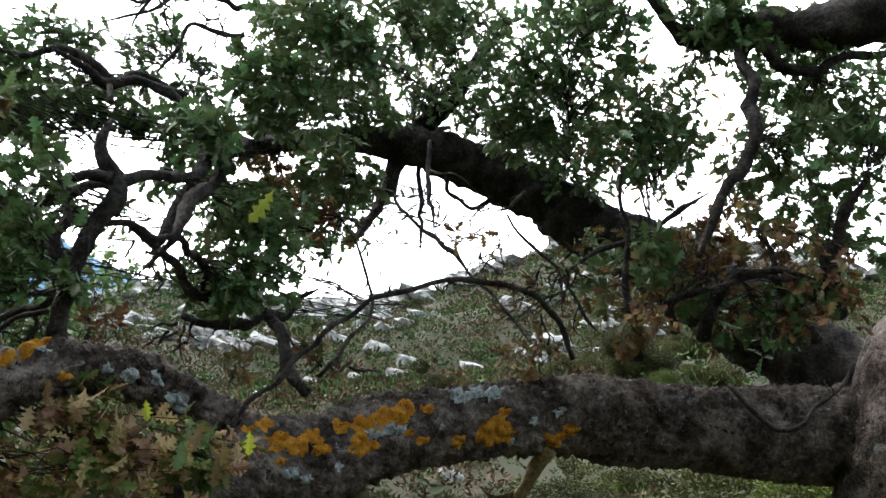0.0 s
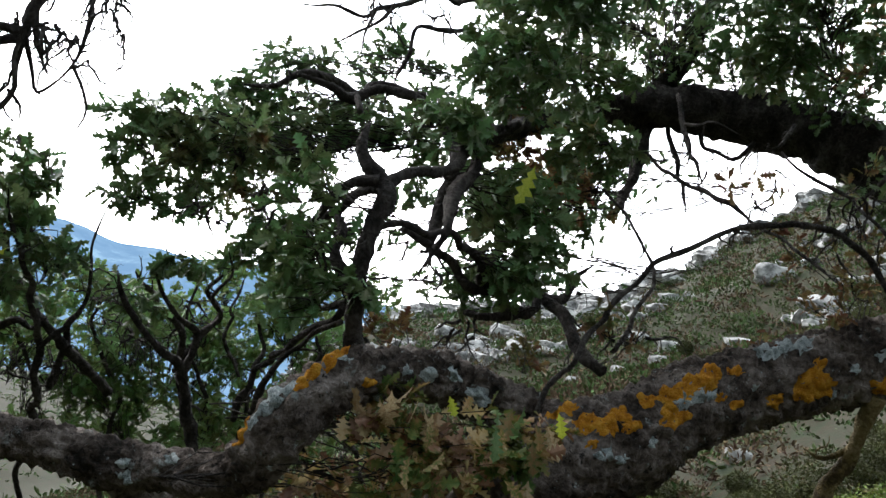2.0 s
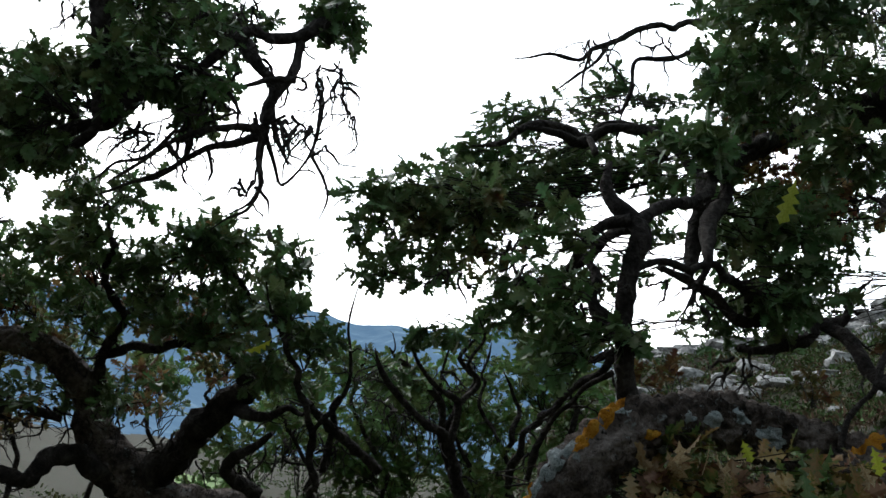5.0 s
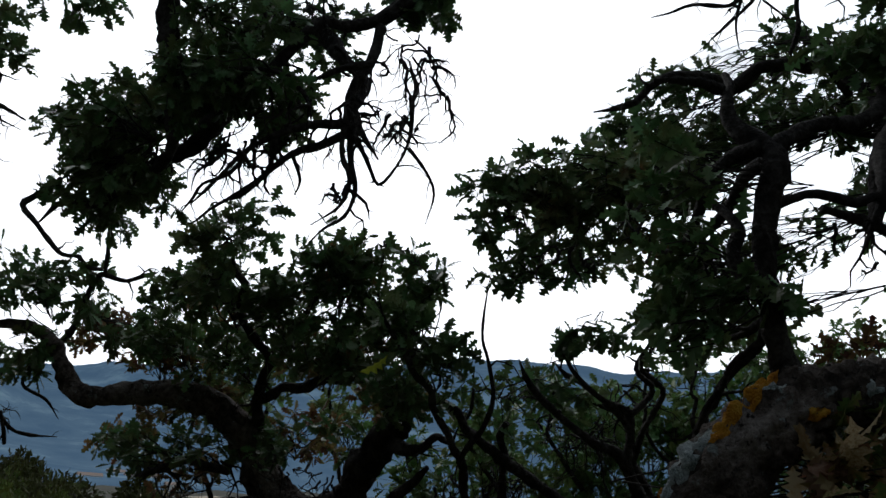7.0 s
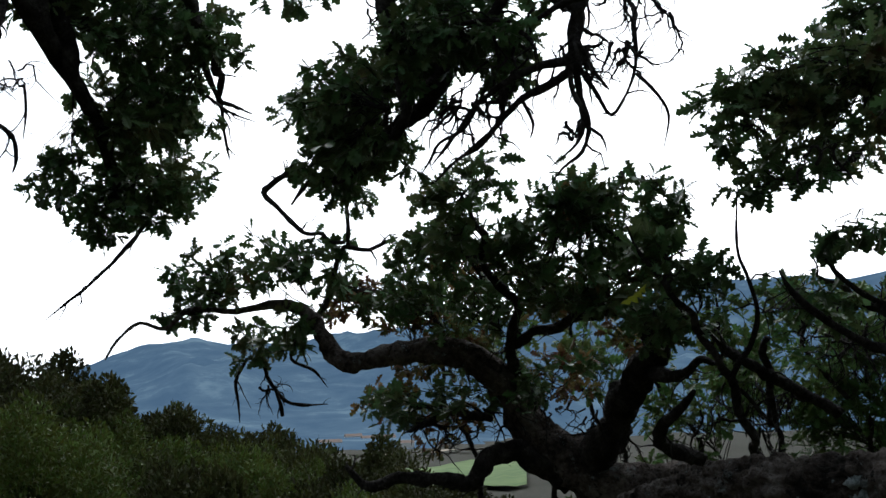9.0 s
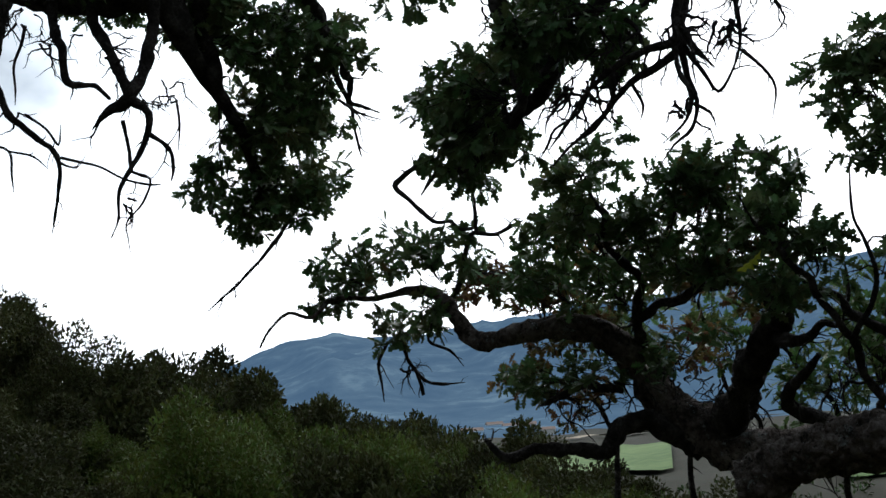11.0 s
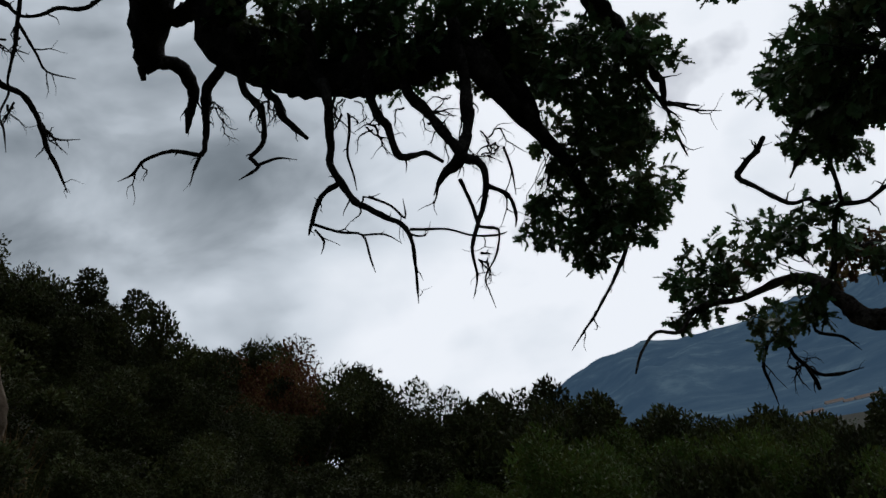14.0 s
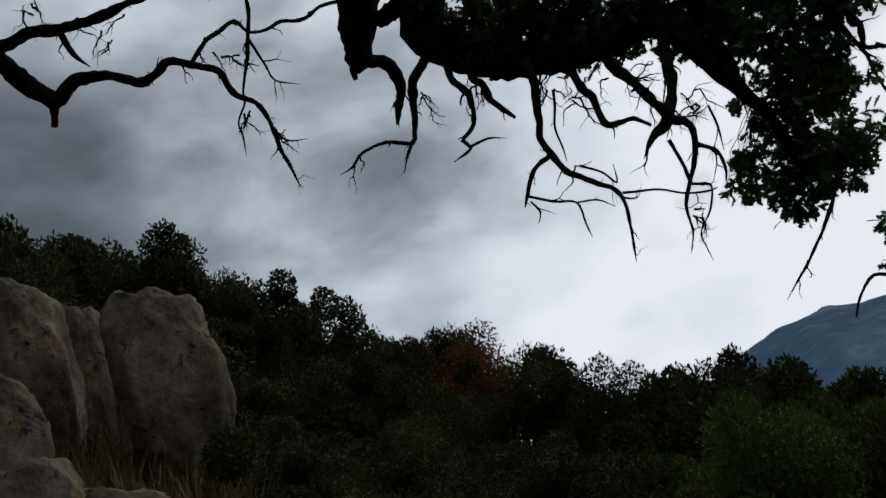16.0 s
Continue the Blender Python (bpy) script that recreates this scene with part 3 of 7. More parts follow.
for az, r, s in ((5.0, 56, 0.95), (5.1, 66, 0.75), (7.3, 58, 0.8), (7.1, 70, 0.8), (0.3, 75, 1.3), (0.8, 20, 0.24), (9.8, 60, 0.6), (-10.5, 40, 0.6), (-15.0, 16, 0.15)):
    x, y, z = on_ground(az, r, 0.2 * s)
    boulder("boulder", (x, y, z), (s, s * 0.8, s * 0.65), r + az, white_rock, "pale limestone boulder on the open hillside", detail=3, group="boulders on the hill")


# ---- shrubs ----
TOPS = {}


def bush_meshes(name, seed, leaves, material, leafsize):
    rng = np.random.default_rng(seed)
    lumps = rng.normal(size=(18, 3)) * (0.38, 0.38, 0.22) + (0, 0, 0.48)
    rad = rng.uniform(0.17, 0.36, 18)
    k = rng.integers(0, 18, leaves)
    d = rng.normal(size=(leaves, 3))
    d /= np.linalg.norm(d, axis=1)[:, None]
    shell = rng.random(leaves) ** 0.34 * 0.97
    p = lumps[k] + d * (rad[k] * shell)[:, None]
    p += np.array([noise.noise_vector(Vector(q) * 4) for q in p]) * 0.05
    keep = p[:, 2] > 0.02
    p, d = p[keep], d[keep]
    ways = d + rng.normal(size=d.shape) * 0.9 + (0, 0, 0.1)
    sizes = rng.uniform(0.6, 1.3, len(p)) * leafsize
    root = empty(name)
    TOPS[root.name] = float(np.percentile(p[:, 2], 99.3))
    crown = scatter("foliage", simple_leaf(), p, ways, sizes, material, root, rng)
    tagged(crown, kind="stuff")
    rnd = random.Random(seed)
    for i in range(3):
        v, f = [], []
        q = lumps[i]
        join_tube(v, f, crooked((0, 0, -0.2), Vector(q) + Vector((0, 0, 0.2)), 0.9, 0.03, rnd, 0, 6), 6)
        mesh_object("stem", v, f, bark, root)
    return root


BUSHES = [bush_meshes("shrub", 20 + i, 19000, bush_leaf, 0.047) for i in range(4)]
RUST = bush_meshes("shrub", 31, 12000, bush_rust, 0.04)
LIME = bush_meshes("shrub", 33, 19000, bush_lime, 0.038)
tagged(RUST, "rust-brown shrub on the ridge", "shrub")
tagged(LIME, "bright green leafy shrub on the slope", "shrub", "green shrubs on the slope")
for b in BUSHES:
    tagged(b, "dense dark green evergreen shrub on the slope", "shrub", "evergreen shrubs on the slope")
used = set()


def plant(source, az, r, size, tall=1.0, lift=-0.08):
    """Stands the first of its kind here, or a copy of it."""
    x, y, z = on_ground(az, r, lift)
    turn = (az * 37 + r * 91) % 360
    if source.name in used:
        ob = copy_thing(source, pose(x, y, z, rz=turn))
    else:
        used.add(source.name)
        ob = source
        ob.matrix_basis = pose(x, y, z, rz=turn)
    ob.scale = (size, size, size * tall)
    return ob


rnd = random.Random(12)
# the ridge of shrubs that closes the view to the west
skyline = [(122, 22.0), (119, 21.8), (116.4, 20.9), (112.9, 20.2), (110, 19.2), (108.2, 17.5), (106.7, 16.9), (104.3, 15.6), (102.2, 14.2), (100, 12.3), (98, 10.8), (94.5, 10.1), (93.4, 8.6),
           (91.3, 8.0), (89.2, 6.3), (86.8, 5.5), (84.6, 4.6), (82.5, 3.9), (80.3, 3.1), (77.4, 2.0), (74.4, 1.0), (71.4, 0.3), (68.8, -0.7), (66, -1.2), (63.5, -2.0), (60.5, -3.0)]


def sky_el(az):
    """How high the shrubs stand against the sky at a bearing."""
    return float(np.interp(az, [p[0] for p in skyline[::-1]], [p[1] for p in skyline[::-1]]))


def below_skyline(source, az, r, size, tall):
    """A shrub's height, kept under the line of the ridge."""
    room = EYE + r * math.tan(radians(sky_el(az) - 1.2)) - on_ground(az, r)[2]
    return min(tall, max(0.3, room / (size * TOPS[source.name])))


for az in np.arange(60.6, 123, 1.3):
    el = sky_el(az) - (1.7 if az > 106 else 0.9 if az > 88 else 0.5) + rnd.uniform(-0.5, 0.25)
    r = 16 + 1.5 * math.sin(az)
    top = EYE + r * math.tan(radians(el)) - on_ground(az, r)[2]
    source = RUST if abs(az - 94.2) < 1.4 else BUSHES[rnd.randrange(4)]
    tall = max(0.6, (top + 0.08) / TOPS[source.name])
    width = max(0.9, min(1.6, tall * 0.8))
    plant(source, az, r, width, tall / width)
for i in range(95):
    az, r = rnd.uniform(55, 123), 7.0 + 8.0 * rnd.random() ** 0.8
    if az > 105.5 and r < 8.6:
        continue
    source, size = LIME if (rnd.random() < 0.45 and az < 88) else BUSHES[i % 4], rnd.uniform(0.55, 1.0)
    plant(source, az, r, size, below_skyline(source, az, r, size, rnd.uniform(0.7, 1.0)))
for i in range(50):
    az, r = rnd.uniform(42, 80), rnd.uniform(10, 15)
    el = float(np.interp(az, [42, 50, 60.6, 66, 72, 80], [-8.5, -5.0, -3.0, -1.3, 0.5, 3.0])) - rnd.uniform(0, 0.9)
    tall = max(0.6, (EYE + r * math.tan(radians(el)) - on_ground(az, r)[2]) / 1.16)
    plant(LIME if i % 3 else BUSHES[i % 4], az, r, max(0.8, min(1.3, tall)), tall / max(0.8, min(1.3, tall)))
for i in range(16):
    az, r, size = rnd.uniform(105, 140), rnd.uniform(9.2, 15), rnd.uniform(0.9, 1.5)
    plant(BUSHES[i % 4], az, r, size, below_skyline(BUSHES[i % 4], az, r, size, rnd.uniform(0.8, 1.1)))
for i in range(16):
    az, r, size = rnd.uniform(96, 106.5), rnd.uniform(5.2, 8.0), rnd.uniform(0.5, 0.75)
    plant(BUSHES[i % 4], az, r, size, below_skyline(BUSHES[i % 4], az, r, size, rnd.uniform(0.7, 0.95)))
# below and beyond the low limb
for i in range(80):
    plant((LIME if i % 3 == 0 else BUSHES[i % 4]), rnd.uniform(-32, 57), 6 + 24 * rnd.random(), rnd.uniform(0.6, 1.3), rnd.uniform(0.5, 0.9))
for i in range(40):
    plant((LIME if i % 2 else BUSHES[i % 4]), rnd.uniform(8, 57), rnd.uniform(4.6, 9.5), rnd.uniform(0.55, 1.0), rnd.uniform(0.6, 0.9))
for i in range(25):
    plant((LIME if i % 3 == 0 else BUSHES[i % 4]), rnd.uniform(-13, 14), rnd.uniform(5.5, 15), rnd.uniform(0.7, 1.1), rnd.uniform(0.45, 0.7))
for az, r, s in ((-19, 9, 1.3), (-22.5, 10, 1.5), (-15.5, 10, 1.1), (-25, 9, 1.4), (-20, 12, 1.5)):
    plant(LIME, az, r, s, 0.8)


def hill_scrub(name, seed, count, material, low, label, az0=-36, az1=66, r0=24, r1=134, grow=1.0):
    """Low scrub on the far hill and the valley's edge, past counting."""
    rng = np.random.default_rng(seed)
    p, w_, s = [], [], []
    for _ in range(count):
        az, r = rng.uniform(az0, az1), r0 + (r1 - r0) * rng.random() ** 0.75
        x, y = at(az, r)
        if 200 < r < 640 and 41 < az < 63.5:
            continue
        if noise.noise((x * 0.07, y * 0.07, seed)) < low:
            continue
        z = soft_height(x, y)
        size = rng.uniform(0.3, 1.0) * grow * min(1.0, 0.35 + r / 110)
        for _ in range(26):
            d = rng.normal(size=3)
            d /= np.linalg.norm(d)
            p.append((x + d[0] * size * 0.75, y + d[1] * size * 0.75, z + 0.15 + abs(d[2]) * size * 0.5))
            w_.append(d + (0, 0, 0.3))
            s.append(rng.uniform(0.22, 0.46) * size)
    ob = scatter(name, simple_leaf(), np.array(p), np.array(w_), np.array(s), material, None, rng)
    tagged(ob, label, "scrub", kind="stuff")


hill_scrub("hillside_scrub", 9, 12000, scrub_green, -0.5, "low green scrub over the hillside", az1=72)
hill_scrub("hillside_heath", 14, 9000, scrub_brown, -0.4, "low brown heath over the hillside")
hill_scrub("low_heath", 21, 5200, scrub_brown, -0.25, "low brown heath on the slope below the oak", -36, 50, 8, 40, 0.75)
hill_scrub("low_scrub", 22, 6500, scrub_green, -0.35, "low green scrub on the slope below the oak", -36, 68, 8, 70, 0.8)
hill_scrub("valley_trees", 17, 2600, scrub_green, -0.5, "dark green trees and scrub over the valley slope", 22, 90, 110, 640, 2.8)


def grass(name, count, az0, az1, r0, r1, tall, material, label):
    rng = np.random.default_rng(count)
    az, r = rng.uniform(az0, az1, count), rng.uniform(r0, r1, count)
    verts, faces = [], []
    for a, q in zip(az, r):
        x, y, z = on_ground(a, q, -0.02)
        h, l, t = tall * rng.uniform(0.5, 1.2), rng.normal(size=2) * tall * 0.28, rng.uniform(0, 6.28)
        wx, wy = math.cos(t) * 0.008, math.sin(t) * 0.008
        o = len(verts)
        verts += [(x - wx, y - wy, z), (x + wx, y + wy, z), (x + l[0] * .4 + wx, y + l[1] * .4 + wy, z + h * .6), (x + l[0] * .4 - wx, y + l[1] * .4 - wy, z + h * .6), (x + l[0], y + l[1], z + h)]
        faces += [(o, o + 1, o + 2, o + 3), (o + 3, o + 2, o + 4)]
    tagged(mesh_object(name, verts, faces, material, smooth=False), label, "grass", kind="stuff")


grass("dry_grass", 3500, 106, 122, 5.0, 7.6, 0.5, straw, "dry straw-coloured grass between the boulders")
grass("grass", 34000, -36, 62, 2.4, 13, 0.28, bush_lime, "green grass below the oak")

# ---- the oaks ----
oak = empty("oak_tree")
tagged(oak, "old oak with low sprawling lichened limbs and browning leaves", "tree")
over = empty("oak_tree")
tagged(over, "dark spreading oak with dead hanging twigs overhead", "tree")
sap = empty("oak_sapling")
tagged(sap, "thicket of young oak stems with green lobed leaves", "sapling")
limb(oak, 'trunk', [(1.493, 3.036, 1.168, 0.3127), (1.451, 3.092, 1.706, 0.2836), (1.367, 3.091, 2.173, 0.2644), (1.306, 3.071, 2.418, 0.2451), (1.268, 3.007, 2.691, 0.2062), (1.261, 2.94, 3.018, 0.1699), (1.213, 2.791, 3.438, 0.1422)], bark, 0.05, 1.0)
limb(oak, 'lichened_limb', [(1.245, 3.281, 2.498, 0.2061), (0.92, 3.196, 2.367, 0.1622), (0.599, 3.069, 2.252, 0.1473), (0.336, 2.943, 2.169, 0.1352), (0.163, 2.838, 2.109, 0.1228), (0.013, 2.742, 2.044, 0.1088), (-0.169, 2.591, 1.936, 0.0998), (-0.338, 2.431, 1.816, 0.1055), (-0.452, 2.341, 1.704, 0.1187), (-0.555, 2.258, 1.629, 0.1238), (-0.661, 2.179, 1.529, 0.1112), (-0.759, 2.114, 1.408, 0.0947), (-0.851, 2.028, 1.277, 0.0834)], bark, 0.0095, 1.0, 'thick limb with grey bark and orange lichen')
limb(oak, 'overhead_limb', [(1.245, 3.281, 2.498, 0.1958), (0.993, 3.293, 2.637, 0.1709), (0.683, 3.327, 2.742, 0.1494), (0.405, 3.36, 2.819, 0.1351), (0.127, 3.419, 2.889, 0.1224), (-0.159, 3.497, 2.956, 0.1087), (-0.446, 3.51, 3.009, 0.0977), (-0.672, 3.426, 2.98, 0.0819), (-0.815, 3.368, 2.92, 0.0582), (-0.938, 3.148, 2.792, 0.0394), (-0.99, 2.82, 2.615, 0.0285), (-0.996, 2.534, 2.466, 0.021)], bark, 0.02, 1.0)
limb(oak, 'branch', [(-0.698, 3.51, 3.028, 0.0517), (-0.665, 3.483, 3.128, 0.0388), (-0.606, 3.48, 3.236, 0.0283), (-0.589, 3.422, 3.317, 0.0216), (-0.572, 3.418, 3.487, 0.0176)], bark, 0.02, 1.0)
limb(oak, 'high_limb', [(1.066, 2.39, 3.706, 0.1474), (0.794, 2.357, 3.51, 0.1104), (0.579, 2.265, 3.338, 0.0857), (0.427, 2.299, 3.259, 0.0641), (0.269, 2.305, 3.206, 0.0466), (0.124, 2.375, 3.158, 0.0302), (0.032, 2.371, 3.19, 0.0168), (-0.101, 2.324, 3.268, 0.0118)], bark, 0.03, 1.0)
limb(oak, 'branch', [(0.264, 2.321, 3.186, 0.0233), (0.359, 2.329, 3.133, 0.0182), (0.445, 2.303, 3.132, 0.0149), (0.519, 2.302, 3.211, 0.0118), (0.655, 2.287, 3.27, 0.0102)], bark, 0.03, 1.0)
limb(oak, 'branch', [(0.244, 2.319, 3.196, 0.0217), (0.248, 2.258, 3.056, 0.016), (0.321, 2.202, 2.866, 0.0197), (0.298, 2.206, 2.713, 0.0163), (0.282, 2.192, 2.575, 0.0145), (0.278, 2.218, 2.49, 0.0115)], bark, 0.03, 1.0)
limb(oak, 'low_limb', [(-0.503, 2.393, 1.665, 0.072), (-0.636, 2.312, 1.701, 0.068), (-0.748, 2.161, 1.732, 0.0571), (-0.84, 2.007, 1.737, 0.0569), (-0.905, 1.851, 1.704, 0.0587), (-0.957, 1.745, 1.646, 0.0591), (-0.988, 1.7, 1.573, 0.0585), (-1.035, 1.718, 1.497, 0.0552), (-1.133, 1.763, 1.438, 0.0459), (-1.278, 1.803, 1.421, 0.0487), (-1.418, 1.817, 1.403, 0.054), (-1.58, 1.831, 1.403, 0.0488), (-1.789, 1.86, 1.373, 0.0499), (-2.033, 1.877, 1.292, 0.0581)], bark, 0.0095, 1.0, 'gnarled low limb with grey bark and lichen')
limb(oak, 'riser', [(-0.937, 1.84, 1.686, 0.0259), (-0.946, 1.812, 1.752, 0.0222), (-0.947, 1.78, 1.817, 0.0208), (-0.952, 1.766, 1.884, 0.0184), (-0.951, 1.762, 1.968, 0.0196), (-0.935, 1.765, 2.045, 0.022), (-0.956, 1.776, 2.082, 0.0188), (-1.004, 1.77, 2.123, 0.0155), (-1.023, 1.77, 2.158, 0.012), (-1.023, 1.781, 2.207, 0.0073)], bark, 0.015, 1.0)
limb(oak, 'branch', [(-0.948, 1.77, 2.075, 0.0152), (-0.943, 1.836, 2.123, 0.012), (-0.931, 1.96, 2.174, 0.0127), (-0.913, 2.082, 2.239, 0.0147), (-0.926, 2.238, 2.353, 0.0172), (-0.935, 2.429, 2.456, 0.0202), (-0.926, 2.714, 2.589, 0.0239), (-0.887, 3.012, 2.751, 0.0301)], bark, 0.02, 1.0)
limb(oak, 'branch', [(-0.959, 1.762, 2.08, 0.0152), (-1.01, 1.758, 2.071, 0.0119), (-1.055, 1.768, 2.033, 0.0108), (-1.089, 1.789, 1.985, 0.0085), (-1.144, 1.825, 1.955, 0.0063), (-1.207, 1.827, 1.972, 0.0051), (-1.253, 1.832, 2.02, 0.0039)], bark, 0.02, 1.0)
limb(oak, 'branch', [(-0.95, 1.757, 1.979, 0.0093), (-0.922, 1.824, 2.017, 0.0071), (-0.884, 1.969, 2.043, 0.0088), (-0.876, 2.163, 2.063, 0.0108), (-0.864, 2.298, 2.045, 0.0127), (-0.821, 2.446, 1.978, 0.0163), (-0.779, 2.521, 1.994, 0.0181), (-0.765, 2.584, 2.049, 0.0155), (-0.72, 2.663, 2.071, 0.0127), (-0.704, 2.67, 2.137, 0.0095), (-0.661, 2.691, 2.19, 0.0064)], bark, 0.02, 1.0)
limb(oak, 'branch', [(-0.765, 2.585, 2.046, 0.0155), (-0.696, 2.552, 2.016, 0.0181), (-0.654, 2.51, 1.963, 0.0178), (-0.604, 2.466, 1.905, 0.0188), (-0.539, 2.422, 1.869, 0.0198)], bark, 0.02, 1.0)
limb(oak, 'branch', [(-0.882, 2.306, 1.93, 0.0071), (-0.857, 2.375, 1.938, 0.0101), (-0.812, 2.451, 1.963, 0.0148), (-0.783, 2.532, 2, 0.0152)], bark, 0.02, 1.0)
limb(oak, 'branch', [(-0.938, 2.234, 2.342, 0.0143), (-0.899, 2.156, 2.245, 0.0164), (-0.902, 2.057, 2.141, 0.0196), (-0.877, 2.005, 2.068, 0.0114), (-0.881, 1.982, 2.014, 0.0075), (-0.908, 1.986, 1.958, 0.005)], bark, 0.02, 1.0)
limb(oak, 'branch', [(-1.213, 2.616, 2.511, 0.0103), (-1.228, 2.538, 2.559, 0.0135), (-1.269, 2.434, 2.537, 0.0148), (-1.31, 2.368, 2.512, 0.0163), (-1.333, 2.327, 2.461, 0.0144), (-1.361, 2.264, 2.469, 0.0127), (-1.408, 2.18, 2.456, 0.0109), (-1.461, 2.12, 2.388, 0.0077), (-1.509, 2.04, 2.35, 0.0045)], bark, 0.02, 1.0)
limb(oak, 'branch', [(-1.165, 2.021, 2.313, 0.0083), (-1.197, 2.047, 2.36, 0.0099)], bark, 0.02, 1.0)
limb(oak, 'branch', [(-0.948, 1.763, 1.896, 0.0081), (-0.981, 1.733, 1.86, 0.0069), (-1.007, 1.694, 1.843, 0.0034)], bark, 0.02, 1.0)
limb(oak, 'branch', [(-0.946, 1.77, 1.838, 0.0058), (-0.899, 1.734, 1.837, 0.0034)], bark, 0.02, 1.0)
limb(oak, 'branch', [(-0.969, 1.781, 1.789, 0.0069), (-1.036, 1.812, 1.758, 0.006), (-1.123, 1.887, 1.703, 0.0063), (-1.198, 1.961, 1.609, 0.0092), (-1.222, 2.001, 1.569, 0.0108)], bark, 0.02, 1.0)
limb(oak, 'stem', [(-2.049, 2.651, 1.518, 0.0175), (-2.096, 2.534, 1.588, 0.0172), (-2.142, 2.424, 1.656, 0.0152), (-2.198, 2.287, 1.767, 0.0131), (-2.21, 2.205, 1.871, 0.0112), (-2.224, 2.124, 1.954, 0.0073), (-2.252, 1.995, 2.051, 0.0055)], bark, 0.03, 1.0)
limb(oak, 'stem', [(-1.886, 2.912, 1.444, 0.0179), (-1.9, 2.83, 1.565, 0.0176), (-1.908, 2.767, 1.65, 0.0155), (-1.898, 2.731, 1.739, 0.0115), (-1.946, 2.593, 1.837, 0.0094), (-1.981, 2.508, 1.887, 0.0056)], bark, 0.03, 1.0)
limb(oak, 'stem', [(-1.905, 2.773, 1.651, 0.0116), (-1.851, 2.787, 1.785, 0.0096), (-1.83, 2.793, 1.847, 0.0096), (-1.857, 2.723, 1.895, 0.0076), (-1.814, 2.759, 1.987, 0.0057)], bark, 0.03, 1.0)
limb(oak, 'stem', [(-2.085, 2.444, 1.719, 0.0094), (-2.137, 2.495, 1.576, 0.0115), (-2.173, 2.53, 1.485, 0.0136)], bark, 0.03, 1.0)
limb(oak, 'left_limb', [(-1.997, 3.064, 1.188, 0.0715), (-2.161, 2.803, 1.336, 0.0688), (-2.356, 2.526, 1.332, 0.0678), (-2.59, 2.344, 1.333, 0.0767), (-2.702, 2.269, 1.403, 0.0714), (-2.79, 2.214, 1.494, 0.0657), (-2.788, 2.131, 1.597, 0.0562), (-2.769, 2.051, 1.668, 0.0486), (-2.826, 1.936, 1.727, 0.0418), (-2.906, 1.816, 1.746, 0.037), (-2.973, 1.71, 1.706, 0.0304), (-3.067, 1.669, 1.721, 0.0312), (-3.114, 1.636, 1.794, 0.0263), (-3.16, 1.61, 1.868, 0.0231), (-3.244, 1.552, 1.903, 0.0163), (-3.354, 1.445, 1.895, 0.0111), (-3.422, 1.306, 1.9, 0.0094), (-3.428, 1.239, 1.838, 0.0075), (-3.408, 1.149, 1.855, 0.0056), (-3.402, 1.082, 1.8, 0.0047), (-3.404, 1.047, 1.74, 0.0037)], bark, 0.02, 1.0)
limb(oak, 'branch', [(-2.66, 2.298, 1.347, 0.0574), (-2.561, 2.294, 1.462, 0.0524), (-2.453, 2.252, 1.557, 0.0472), (-2.313, 2.2, 1.643, 0.0419), (-2.212, 2.174, 1.695, 0.0346), (-2.209, 2.141, 1.743, 0.0229), (-2.262, 2.073, 1.803, 0.0173), (-2.38, 2.041, 1.792, 0.0149), (-2.565, 2.027, 1.763, 0.0141), (-2.7, 2.032, 1.726, 0.013)], bark, 0.02, 1.0)
limb(oak, 'branch', [(-2.289, 2.2, 1.657, 0.0296), (-2.185, 2.163, 1.625, 0.0207), (-2.092, 2.144, 1.625, 0.0135), (-2.01, 2.118, 1.655, 0.0092), (-1.945, 2.105, 1.642, 0.0062), (-1.875, 2.06, 1.675, 0.0034)], bark, 0.02, 1.0)
limb(oak, 'branch', [(-2.786, 2.177, 1.563, 0.024), (-2.649, 2.02, 1.754, 0.0161), (-2.533, 1.966, 1.836, 0.0139), (-2.527, 1.865, 1.926, 0.0106), (-2.428, 1.769, 2.026, 0.0087), (-2.382, 1.709, 2.101, 0.0057)], bark, 0.02, 1.0)
limb(oak, 'branch', [(-2.719, 2.267, 1.329, 0.0444), (-2.768, 2.107, 1.433, 0.0338), (-2.792, 2.029, 1.419, 0.0302), (-2.778, 1.95, 1.345, 0.0248), (-2.862, 1.896, 1.361, 0.0202), (-2.957, 1.806, 1.364, 0.0188), (-3.008, 1.732, 1.339, 0.0155), (-3.055, 1.681, 1.404, 0.0104)], bark, 0.02, 1.0)
limb(oak, 'branch', [(-2.843, 2.072, 1.533, 0.0154), (-2.902, 1.974, 1.554, 0.0138), (-2.945, 1.889, 1.517, 0.012), (-2.956, 1.832, 1.495, 0.0068)], bark, 0.02, 1.0)
limb(oak, 'branch', [(-2.261, 2.358, 1.401, 0.0212), (-2.284, 2.23, 1.456, 0.0193), (-2.159, 2.175, 1.53, 0.0141), (-2.093, 2.175, 1.583, 0.0097)], bark, 0.02, 1.0)
limb(oak, 'stem', [(-1.982, 2.284, 1.398, 0.0122), (-1.933, 2.165, 1.511, 0.0104), (-1.88, 2.053, 1.629, 0.0099), (-1.848, 1.944, 1.742, 0.0084), (-1.835, 1.845, 1.816, 0.007), (-1.848, 1.795, 1.873, 0.0046), (-1.844, 1.764, 1.928, 0.0035)], bark, 0.02, 1.0)
